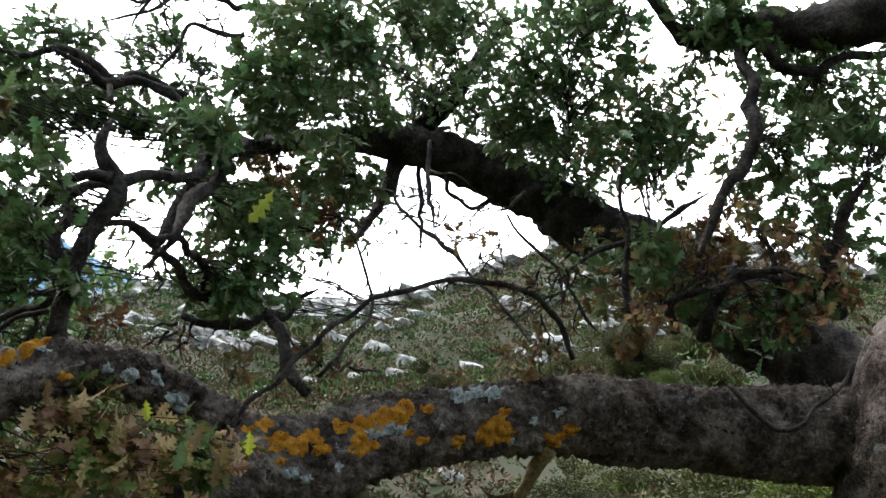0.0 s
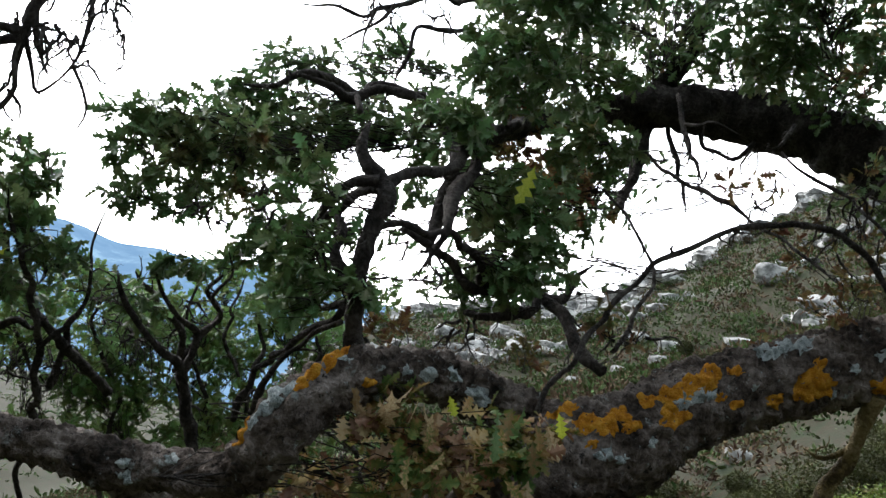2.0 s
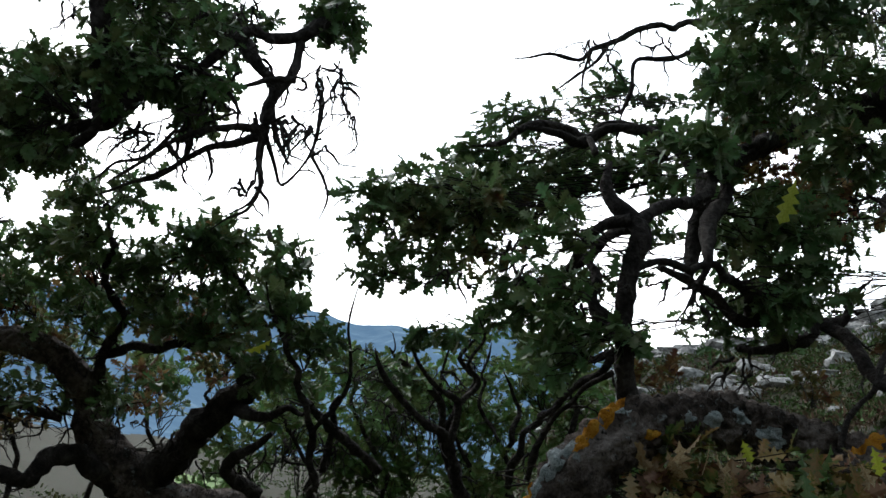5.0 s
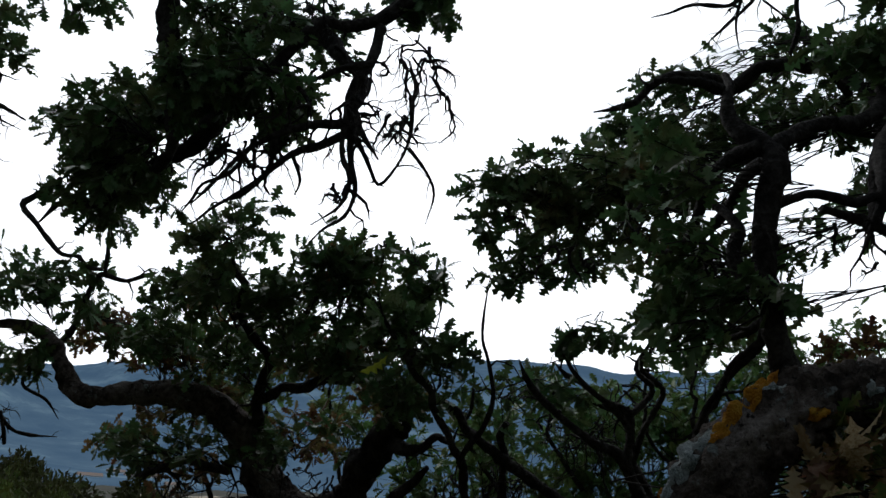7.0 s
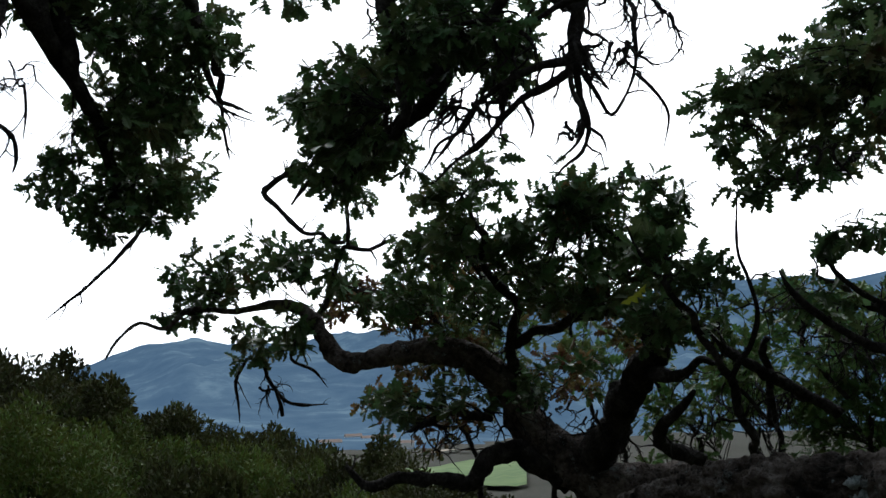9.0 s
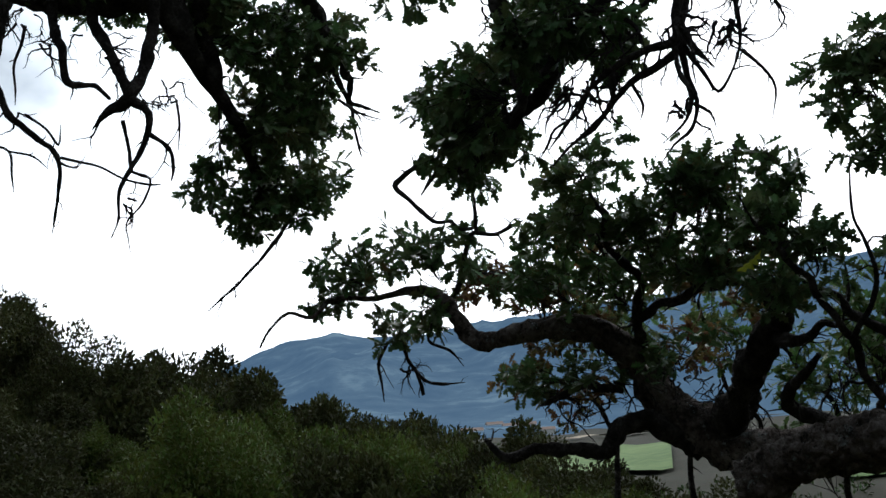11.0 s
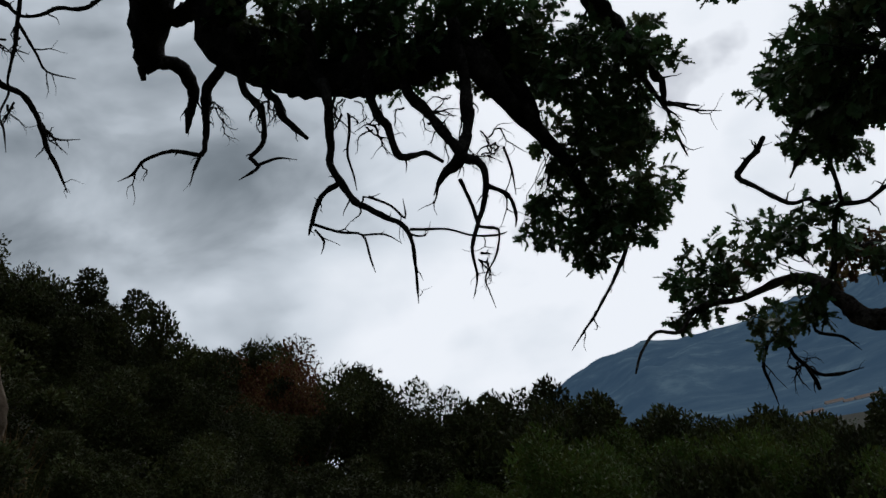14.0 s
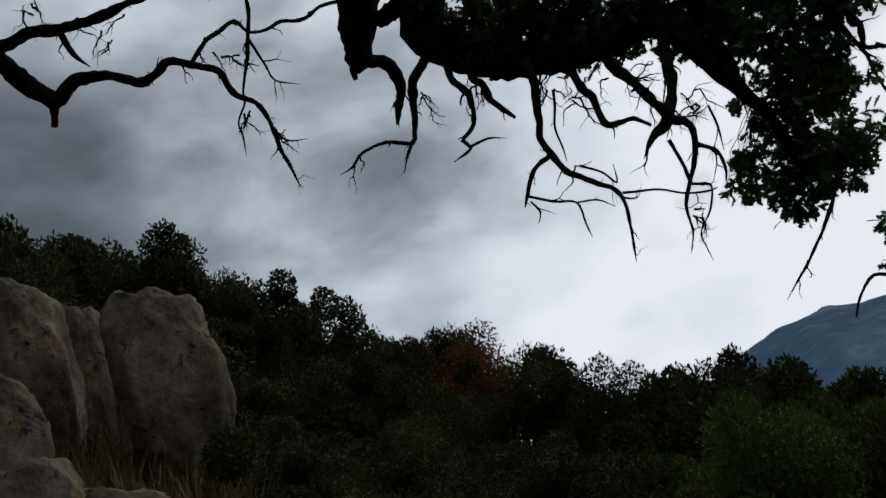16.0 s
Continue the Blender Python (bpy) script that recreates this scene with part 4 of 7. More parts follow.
limb(oak, 'stem', [(-1.884, 2.077, 1.595, 0.0075), (-1.825, 2.089, 1.676, 0.0074), (-1.795, 2.085, 1.745, 0.0062), (-1.785, 2.051, 1.823, 0.0049), (-1.772, 2.014, 1.924, 0.003), (-1.747, 2.001, 2.012, 0.0024)], bark, 0.02, 1.0)
limb(oak, 'branch', [(-3.065, 1.697, 1.704, 0.0104), (-3.216, 1.655, 1.856, 0.0109), (-3.127, 1.678, 1.971, 0.0089), (-3.031, 1.676, 2.064, 0.0087), (-2.941, 1.731, 2.051, 0.0069), (-2.823, 1.749, 2.065, 0.0049)], bark, 0.02, 1.0)
limb(oak, 'branch', [(-3.019, 1.67, 2.078, 0.007), (-3.177, 1.57, 2.155, 0.0091), (-3.185, 1.518, 2.207, 0.0091), (-3.186, 1.472, 2.25, 0.0108), (-3.131, 1.498, 2.285, 0.0107), (-2.996, 1.498, 2.306, 0.0103)], bark, 0.02, 1.0)
limb(oak, 'branch', [(-3.023, 1.682, 2.062, 0.007), (-2.93, 1.636, 2.164, 0.0068), (-2.804, 1.592, 2.202, 0.0049)], bark, 0.02, 1.0)
limb(oak, 'twig', [(-3.322, 1.496, 1.758, 0.0074), (-3.35, 1.552, 1.67, 0.0075), (-3.365, 1.614, 1.607, 0.0065), (-3.325, 1.746, 1.592, 0.0038)], bark, 0.02, 1.0)
limb(oak, 'twig', [(-3.333, 1.472, 1.742, 0.0055), (-3.36, 1.444, 1.673, 0.0055), (-3.399, 1.471, 1.541, 0.0038)], bark, 0.02, 1.0)
limb(oak, 'twig', [(-3.354, 1.572, 1.652, 0.0056), (-3.382, 1.61, 1.559, 0.0094)], bark, 0.02, 1.0)
limb(oak, 'twig', [(-3.162, 1.602, 1.868, 0.0071), (-3.18, 1.559, 1.73, 0.0053), (-3.174, 1.631, 1.694, 0.0053), (-3.182, 1.681, 1.642, 0.0027)], bark, 0.02, 1.0)
limb(oak, 'twig', [(-0.624, 2.155, 1.714, 0.0057), (-0.563, 2.233, 1.919, 0.0074), (-0.515, 2.3, 2.045, 0.0075), (-0.458, 2.313, 2.133, 0.0075), (-0.324, 2.343, 2.237, 0.0075), (-0.187, 2.367, 2.293, 0.0091), (-0.065, 2.439, 2.318, 0.0093), (0.026, 2.501, 2.281, 0.0094), (0.086, 2.524, 2.206, 0.011)], bark, 0.02, 1.0)
limb(oak, 'twig', [(-0.678, 2.619, 2.395, 0.0035), (-0.588, 2.579, 2.319, 0.0042), (-0.504, 2.533, 2.208, 0.0049), (-0.465, 2.48, 2.12, 0.0048), (-0.49, 2.415, 2.03, 0.0062), (-0.514, 2.351, 1.912, 0.0076)], bark, 0.02, 1.0)
limb(oak, 'twig', [(-0.562, 2.949, 2.831, 0.0078), (-0.512, 2.865, 2.683, 0.0094), (-0.42, 2.76, 2.492, 0.0053)], bark, 0.02, 1.0)
limb(oak, 'twig', [(-0.514, 2.868, 2.705, 0.0056), (-0.423, 2.795, 2.695, 0.0046), (-0.336, 2.804, 2.665, 0.0036)], bark, 0.02, 1.0)
limb(oak, 'twig', [(-0.593, 2.828, 2.58, 0.0055), (-0.455, 2.746, 2.476, 0.0062), (-0.363, 2.678, 2.427, 0.0086), (-0.27, 2.61, 2.364, 0.005), (-0.142, 2.55, 2.285, 0.0048), (-0.038, 2.494, 2.206, 0.0062)], bark, 0.02, 1.0)
limb(oak, 'twig', [(-0.221, 2.641, 2.575, 0.0034), (-0.13, 2.637, 2.511, 0.005), (-0.03, 2.631, 2.469, 0.005), (0.04, 2.561, 2.385, 0.0048), (0.129, 2.56, 2.313, 0.0064)], bark, 0.02, 1.0)
limb(oak, 'twig', [(-0.203, 2.798, 2.716, 0.0073), (-0.231, 2.72, 2.619, 0.0052), (-0.277, 2.718, 2.593, 0.0035)], bark, 0.02, 1.0)
limb(oak, 'twig', [(0.021, 2.499, 2.467, 0.0064), (0.093, 2.487, 2.54, 0.008), (0.177, 2.463, 2.614, 0.008), (0.23, 2.435, 2.683, 0.008), (0.284, 2.404, 2.742, 0.0064)], bark, 0.02, 1.0)
limb(oak, 'shoot', [(0.253, 2.496, 2.26, 0.0157), (0.189, 2.435, 2.356, 0.0123), (0.136, 2.429, 2.469, 0.0093), (0.104, 2.412, 2.587, 0.0062), (0.039, 2.384, 2.728, 0.0047)], bark, 0.02, 1.0)
limb(oak, 'shoot', [(0.394, 2.469, 2.372, 0.022), (0.382, 2.397, 2.448, 0.0154), (0.4, 2.316, 2.514, 0.0121), (0.496, 2.281, 2.555, 0.0091), (0.576, 2.258, 2.553, 0.006)], bark, 0.02, 1.0)
limb(oak, 'shoot', [(0.32, 2.481, 2.364, 0.0142), (0.275, 2.42, 2.416, 0.0123), (0.324, 2.345, 2.447, 0.0091), (0.439, 2.303, 2.524, 0.0075), (0.549, 2.267, 2.554, 0.006)], bark, 0.02, 1.0)
limb(oak, 'shoot', [(0.683, 2.502, 2.482, 0.0197), (0.584, 2.403, 2.49, 0.0142), (0.506, 2.345, 2.544, 0.0093), (0.421, 2.327, 2.671, 0.0062)], bark, 0.02, 1.0)
limb(oak, 'shoot', [(0.716, 2.472, 2.554, 0.0263), (0.614, 2.345, 2.647, 0.0221), (0.598, 2.248, 2.74, 0.0154), (0.616, 2.203, 2.826, 0.0093)], bark, 0.02, 1.0)
limb(oak, 'dead_twig', [(0.391, 2.024, 2.17, 0.0065), (0.457, 2.019, 2.128, 0.0059), (0.516, 2.009, 2.107, 0.0059), (0.558, 1.993, 2.136, 0.0052), (0.609, 2.023, 2.223, 0.0047), (0.641, 2.052, 2.319, 0.0042)], bark, 0.02, 1.0)
limb(oak, 'shoot', [(0.119, 2.722, 1.981, 0.0216), (0.096, 2.777, 1.896, 0.0203), (0.082, 2.831, 1.825, 0.0223), (0.037, 2.876, 1.727, 0.0242), (0.036, 2.924, 1.594, 0.028)], bark_ochre, 0.02, 1.0, 'ochre-barked lower stem')
limb(oak, 'shoot', [(0.09, 2.833, 1.856, 0.0112), (0.02, 2.823, 1.808, 0.0079), (-0.036, 2.817, 1.824, 0.0064)], bark_ochre, 0.02, 1.0)
foliage(oak, 'crown', [(-0.86, 2.26, 2.76, 0.245, 0.147, -0.65, 2.87, 2.98, 420), (-0.9, 2.26, 2.54, 0.176, 0.113, -0.83, 2.74, 2.74, 260), (-0.61, 2.75, 3.18, 0.268, 0.173, -0.53, 2.9, 3.28, 300), (-0.2, 2.65, 3.1, 0.252, 0.235, -0.1, 2.91, 2.9, 420), (0.09, 2.52, 2.93, 0.185, 0.203, 0.19, 2.83, 2.84, 330), (0.15, 2.35, 3.18, 0.201, 0.15, 0.12, 2.37, 3.16, 260), (0.49, 2.42, 3.17, 0.224, 0.172, 0.45, 2.3, 3.13, 300), (0.48, 2.42, 2.9, 0.231, 0.149, 0.32, 2.2, 2.87, 260)], 0.065, leaf_green)
foliage(oak, 'crown', [(-0.95, 2.13, 2.35, 0.122, 0.092, -0.98, 2.36, 2.44, 120), (-0.73, 2.61, 2.51, 0.157, 0.123, -0.62, 2.82, 2.61, 220), (-0.78, 2.34, 2.22, 0.127, 0.158, -1.02, 2.12, 2.23, 230), (-0.77, 2.37, 2.05, 0.11, 0.095, -0.89, 2.12, 2.05, 150), (0.68, 2.54, 2.8, 0.188, 0.154, 0.62, 2.35, 2.65, 200), (0.21, 2.48, 2.53, 0.127, 0.095, 0.11, 2.41, 2.59, 70), (0.52, 2.42, 2.47, 0.237, 0.095, 0.4, 2.32, 2.52, 120), (-0.3, 2.77, 2.89, 0.164, 0.092, -0.34, 2.95, 2.91, 160)], 0.065, leaf_green)
foliage(oak, 'crown', [(0.69, 2.4, 3.05, 0.154, 0.206, 0.61, 2.2, 2.83, 220), (-0.78, 2.62, 3.14, 0.244, 0.132, -0.66, 2.89, 3.12, 220), (-0.18, 2.52, 3.27, 0.249, 0.125, -0.2, 2.65, 3.1, 260), (-0.96, 2.3, 2.9, 0.187, 0.102, -0.86, 2.26, 2.76, 120)], 0.065, leaf_green)
foliage(oak, 'riser_crown', [(-1.75, 2.61, 2.63, 0.113, 0.085, -1.21, 2.72, 2.71, 130), (-1.81, 2.52, 2.47, 0.129, 0.073, -1.31, 2.57, 2.6, 160), (-1.78, 2.31, 2.3, 0.137, 0.103, -1.27, 2.52, 2.32, 230), (-1.77, 2.04, 2.23, 0.08, 0.056, -1.44, 2.28, 2.31, 60), (-1.73, 2.14, 2.14, 0.081, 0.065, -1.44, 2.29, 2.28, 80), (-1.68, 2.51, 2.34, 0.16, 0.124, -1.03, 2.79, 2.53, 330), (-1.57, 2.63, 2.48, 0.126, 0.091, -0.99, 2.89, 2.62, 180), (-1.56, 2.43, 2.04, 0.117, 0.092, -1.05, 2.57, 2.22, 200)], 0.06, leaf_green)
foliage(oak, 'riser_crown', [(-1.46, 2.51, 1.98, 0.1, 0.059, -1, 2.5, 2.03, 110), (-1.44, 2.71, 2.49, 0.073, 0.109, -0.97, 2.91, 2.6, 80), (-1.26, 2.64, 2.45, 0.069, 0.086, -0.73, 3.26, 2.82, 70), (-1.12, 2.9, 2.34, 0.127, 0.109, -0.57, 3.02, 2.47, 160), (-1.12, 3.26, 2.52, 0.183, 0.121, -0.51, 3.5, 2.85, 230), (-1, 3.54, 2.48, 0.128, 0.128, -0.35, 3.57, 2.73, 160), (-1.09, 2.97, 2.16, 0.146, 0.091, -0.38, 3.04, 2.31, 170), (-1.14, 2.94, 2.05, 0.108, 0.072, -0.4, 3, 2.24, 90)], 0.06, leaf_green)
foliage(oak, 'riser_crown', [(-1.39, 2.56, 2.13, 0.085, 0.05, -0.82, 2.61, 2.24, 50), (-1.64, 2.42, 1.97, 0.05, 0.042, -1.22, 2.54, 2.13, 40), (-0.98, 3.82, 2.8, 0.163, 0.116, 0.2, 3.58, 2.8, 130), (-1.7, 2.39, 2.16, 0.102, 0.068, -1.25, 2.52, 2.27, 100)], 0.06, leaf_green)
foliage(oak, 'left_crown', [(-3.34, 1.39, 2, 0.185, 0.111, -3.36, 1.45, 1.9, 237), (-3.43, 1.33, 1.88, 0.114, 0.075, -3.42, 1.31, 1.9, 86), (-3.19, 1.53, 2.06, 0.144, 0.09, -3.2, 1.65, 1.88, 144), (-3.32, 1.45, 1.78, 0.129, 0.092, -3.32, 1.54, 1.74, 79), (-3.2, 1.59, 1.82, 0.125, 0.089, -3.16, 1.6, 1.87, 100), (-3.1, 1.66, 2.02, 0.088, 0.106, -3.03, 1.68, 2.06, 93), (-2.73, 1.81, 2.02, 0.145, 0.097, -2.42, 1.77, 2.03, 187), (-2.5, 1.75, 2.12, 0.12, 0.06, -2.38, 1.71, 2.1, 115)], 0.06, leaf_green)
foliage(oak, 'left_crown', [(-2.33, 1.75, 2.15, 0.07, 0.056, -2.38, 1.71, 2.1, 43), (-2.19, 1.91, 2.04, 0.097, 0.069, -2.54, 1.97, 1.84, 122), (-2.35, 1.88, 1.96, 0.129, 0.086, -2.53, 1.86, 1.93, 172), (-2.24, 1.97, 1.86, 0.168, 0.098, -2.38, 2.04, 1.79, 187), (-1.84, 1.87, 1.88, 0.106, 0.071, -1.83, 1.85, 1.81, 122), (-1.81, 1.95, 1.83, 0.071, 0.059, -1.84, 1.95, 1.74, 64), (-3.1, 1.87, 1.58, 0.143, 0.089, -2.85, 2.07, 1.54, 129), (-2.92, 2.03, 1.62, 0.156, 0.104, -2.79, 2.13, 1.6, 100)], 0.06, leaf_green)
foliage(oak, 'left_crown', [(-1.98, 2, 1.76, 0.154, 0.09, -2.2, 2.14, 1.74, 144), (-2.7, 1.92, 1.85, 0.177, 0.097, -2.65, 2.02, 1.76, 158), (-3.08, 1.83, 1.9, 0.107, 0.072, -3.13, 1.68, 1.97, 79), (-2.59, 2.1, 1.63, 0.128, 0.08, -2.79, 2.22, 1.49, 64), (-1.85, 1.84, 2.04, 0.036, 0.012, -1.84, 1.88, 2, 7), (-1.84, 2.33, 1.77, 0.135, 0.121, -1.8, 2.08, 1.74, 108)], 0.06, leaf_green)
foliage(oak, 'shoot_leaves', [(0.16, 2.38, 2.34, 0.18, 0.12, 0.19, 2.43, 2.35, 70), (0.42, 2.29, 2.61, 0.182, 0.091, 0.42, 2.32, 2.67, 70), (0.6, 2.27, 2.52, 0.151, 0.135, 0.62, 2.35, 2.65, 90), (-0.26, 2.62, 2.46, 0.101, 0.101, -0.37, 2.68, 2.43, 14), (-0.01, 2.56, 2.51, 0.065, 0.098, -0.03, 2.63, 2.47, 12), (-0.5, 2.3, 1.96, 0.09, 0.074, -0.52, 2.35, 1.91, 25)], 0.05, leaf_brown)
foliage(oak, 'hanging_leaves', [(-0.83, 1.84, 1.61, 0.069, 0.091, -1.15, 1.64, 1.57, 70), (-0.69, 1.87, 1.6, 0.102, 0.079, -1.18, 1.78, 1.55, 120), (-0.58, 1.94, 1.64, 0.069, 0.081, -1.16, 1.87, 1.54, 70), (-0.9, 1.87, 1.47, 0.13, 0.047, -1.2, 1.59, 1.42, 90), (-0.73, 1.8, 1.53, 0.1, 0.055, -1.1, 1.65, 1.47, 80)], 0.062, leaf_autumn)
limb(over, 'trunk', [(-2.506, -2.843, 1.608, 0.355), (-2.45, -2.817, 2.189, 0.3133), (-2.372, -2.706, 2.731, 0.2923), (-2.297, -2.589, 3.343, 0.28)], bark, 0.06, 1.0)
limb(over, 'overhanging_limb', [(-2.239, -2.539, 3.237, 0.2506), (-2.179, -1.902, 3.653, 0.1957), (-2.362, -1.238, 3.828, 0.1702), (-2.683, -0.645, 3.804, 0.1327), (-3.047, -0.266, 3.611, 0.1207), (-3.287, -0.136, 3.458, 0.1043), (-3.436, -0.221, 3.303, 0.0733), (-3.513, -0.283, 3.203, 0.0532), (-3.556, -0.265, 3.144, 0.0411)], bark, 0.03, 1.0)
limb(over, 'branch', [(-3.539, -0.315, 3.157, 0.0193), (-3.564, -0.319, 3.116, 0.0128)], bark, 0.02, 1.0)
limb(over, 'branch', [(-3.537, -0.275, 3.17, 0.0287), (-3.56, -0.189, 3.141, 0.0288), (-3.6, -0.162, 3.065, 0.024), (-3.636, -0.198, 2.98, 0.0144), (-3.652, -0.217, 2.929, 0.0097)], bark, 0.02, 1.0)
limb(over, 'branch', [(-3.532, -0.013, 3.134, 0.0191), (-3.563, -0.058, 3.103, 0.0192), (-3.599, -0.116, 3.055, 0.0193), (-3.642, -0.144, 2.948, 0.0143), (-3.666, -0.183, 2.846, 0.0096), (-3.661, -0.276, 2.877, 0.008), (-3.65, -0.373, 2.862, 0.0064), (-3.636, -0.476, 2.797, 0.0033)], bark, 0.02, 1.0)
limb(over, 'branch', [(-3.664, -0.176, 2.855, 0.0064), (-3.673, -0.221, 2.793, 0.0047), (-3.676, -0.244, 2.742, 0.0024)], bark, 0.02, 1.0)
limb(over, 'overhanging_limb', [(-3.264, -0.11, 3.481, 0.1), (-3.25, 0.056, 3.293, 0.0813), (-3.368, -0.005, 3.159, 0.0784), (-3.349, 0.126, 2.977, 0.0725), (-3.261, 0.329, 2.873, 0.0665), (-3.128, 0.53, 2.806, 0.0605), (-3.041, 0.694, 2.765, 0.0557), (-3.076, 0.79, 2.642, 0.0349), (-3.178, 0.859, 2.572, 0.0287), (-3.311, 0.955, 2.5, 0.0224), (-3.419, 1.051, 2.373, 0.0153), (-3.523, 1.106, 2.229, 0.0098)], bark, 0.03, 1.0)
limb(over, 'branch', [(-3.462, -0.166, 3.273, 0.0318), (-3.388, -0.081, 3.259, 0.0343), (-3.322, 0.013, 3.217, 0.0364)], bark, 0.02, 1.0)
limb(over, 'branch', [(-3.08, 0.253, 3.018, 0.0223), (-3.127, 0.253, 2.926, 0.0224), (-3.16, 0.253, 2.843, 0.0223), (-3.117, 0.27, 2.745, 0.0176), (-3.142, 0.256, 2.645, 0.0149), (-3.164, 0.236, 2.545, 0.0121), (-3.166, 0.256, 2.485, 0.012), (-3.153, 0.319, 2.383, 0.0093), (-3.122, 0.403, 2.306, 0.0079), (-3.12, 0.42, 2.251, 0.0065), (-3.136, 0.414, 2.167, 0.0052), (-3.16, 0.401, 2.07, 0.0027)], bark, 0.02, 1.0)
limb(over, 'twig', [(-3.166, 0.253, 2.485, 0.0095), (-3.191, 0.19, 2.462, 0.0081), (-3.215, 0.147, 2.396, 0.0081), (-3.226, 0.128, 2.358, 0.0053)], bark, 0.02, 1.0)
limb(over, 'twig', [(-3.216, 0.146, 2.389, 0.0053), (-3.197, 0.222, 2.341, 0.0047), (-3.175, 0.285, 2.312, 0.0039), (-3.178, 0.293, 2.242, 0.0033), (-3.18, 0.299, 2.192, 0.0027)], bark, 0.02, 1.0)
limb(over, 'twig', [(-3.175, 0.285, 2.312, 0.0034), (-3.148, 0.349, 2.293, 0.0033), (-3.133, 0.391, 2.252, 0.002)], bark, 0.02, 1.0)
limb(over, 'twig', [(-3.218, 0.15, 2.37, 0.004), (-3.217, 0.17, 2.327, 0.0039), (-3.227, 0.152, 2.292, 0.002)], bark, 0.02, 1.0)
limb(over, 'twig', [(-3.145, 0.327, 2.416, 0.0053), (-3.124, 0.384, 2.369, 0.0039), (-3.114, 0.416, 2.321, 0.0039), (-3.106, 0.422, 2.38, 0.002)], bark, 0.02, 1.0)
limb(over, 'twig', [(-3.115, 0.423, 2.284, 0.0052), (-3.074, 0.525, 2.251, 0.0038), (-3.058, 0.591, 2.213, 0.0038), (-3.103, 0.7, 2.213, 0.0039)], bark, 0.02, 1.0)
limb(over, 'branch', [(-3.042, 0.508, 2.905, 0.0191), (-3.076, 0.508, 2.806, 0.0191), (-3.094, 0.508, 2.718, 0.019), (-3.022, 0.554, 2.575, 0.017), (-2.979, 0.591, 2.467, 0.0154), (-2.962, 0.593, 2.417, 0.0203), (-2.99, 0.537, 2.387, 0.0127), (-3.013, 0.501, 2.341, 0.0037)], bark, 0.02, 1.0)
limb(over, 'branch', [(-2.971, 0.675, 2.85, 0.0188), (-2.996, 0.673, 2.749, 0.0187), (-3.009, 0.672, 2.661, 0.0185), (-2.983, 0.645, 2.528, 0.0156), (-2.957, 0.602, 2.421, 0.0177), (-2.948, 0.649, 2.38, 0.0113), (-2.97, 0.637, 2.295, 0.0089), (-2.993, 0.605, 2.232, 0.0076), (-3.019, 0.574, 2.169, 0.0063), (-3.049, 0.573, 2.091, 0.0037), (-3.074, 0.554, 2.041, 0.0026)], bark, 0.02, 1.0)
limb(over, 'twig', [(-2.975, 0.58, 2.363, 0.0076), (-2.984, 0.599, 2.273, 0.0063), (-2.996, 0.607, 2.22, 0.0063), (-2.995, 0.656, 2.202, 0.0037), (-3.023, 0.638, 2.137, 0.0037), (-3.05, 0.596, 2.085, 0.0026), (-3.096, 0.611, 1.997, 0.002)], bark, 0.02, 1.0)
limb(over, 'branch', [(-3.09, 0.402, 2.904, 0.0152), (-3.125, 0.401, 2.806, 0.0152), (-3.146, 0.401, 2.717, 0.0151), (-3.086, 0.425, 2.603, 0.0133), (-3.088, 0.436, 2.508, 0.0118), (-3.018, 0.51, 2.474, 0.0078), (-2.982, 0.546, 2.426, 0.0076)], bark, 0.02, 1.0)
limb(over, 'twig', [(-2.961, 0.644, 2.325, 0.0076), (-3.013, 0.711, 2.299, 0.0064), (-3.1, 0.728, 2.222, 0.0052)], bark, 0.02, 1.0)
limb(over, 'twig', [(-3.022, 0.737, 2.448, 0.0039), (-3.04, 0.747, 2.379, 0.0039), (-3.066, 0.746, 2.307, 0.0027)], bark, 0.02, 1.0)
limb(over, 'branch', [(-3.25, 0.025, 3.094, 0.0132), (-3.303, 0.021, 2.999, 0.0132), (-3.339, 0.021, 2.913, 0.0132), (-3.288, 0.066, 2.803, 0.0114), (-3.309, 0.05, 2.716, 0.0086), (-3.33, -0.001, 2.677, 0.0086), (-3.33, 0.018, 2.642, 0.0085), (-3.348, -0.052, 2.617, 0.0042)], bark, 0.02, 1.0)
limb(over, 'twig', [(-3.329, 0.019, 2.648, 0.0056), (-3.312, 0.084, 2.651, 0.0042), (-3.3, 0.143, 2.629, 0.0021)], bark, 0.02, 1.0)
limb(over, 'branch', [(-3.24, 0.094, 3.075, 0.0146), (-3.291, 0.091, 2.978, 0.0146), (-3.323, 0.091, 2.892, 0.0146), (-3.277, 0.123, 2.776, 0.0128), (-3.279, 0.189, 2.683, 0.0085)], bark, 0.02, 1.0)
limb(over, 'twig', [(-3.176, 0.326, 2.7, 0.0055), (-3.2, 0.296, 2.581, 0.004), (-3.212, 0.3, 2.462, 0.0028)], bark, 0.02, 1.0)
limb(over, 'twig', [(-3.585, 1.31, 2.43, 0.0125), (-3.59, 1.235, 2.26, 0.0098), (-3.574, 1.139, 2.113, 0.0077), (-3.552, 1.046, 2.011, 0.006), (-3.524, 0.958, 1.929, 0.0044), (-3.511, 0.889, 1.866, 0.0022)], bark, 0.02, 1.0)
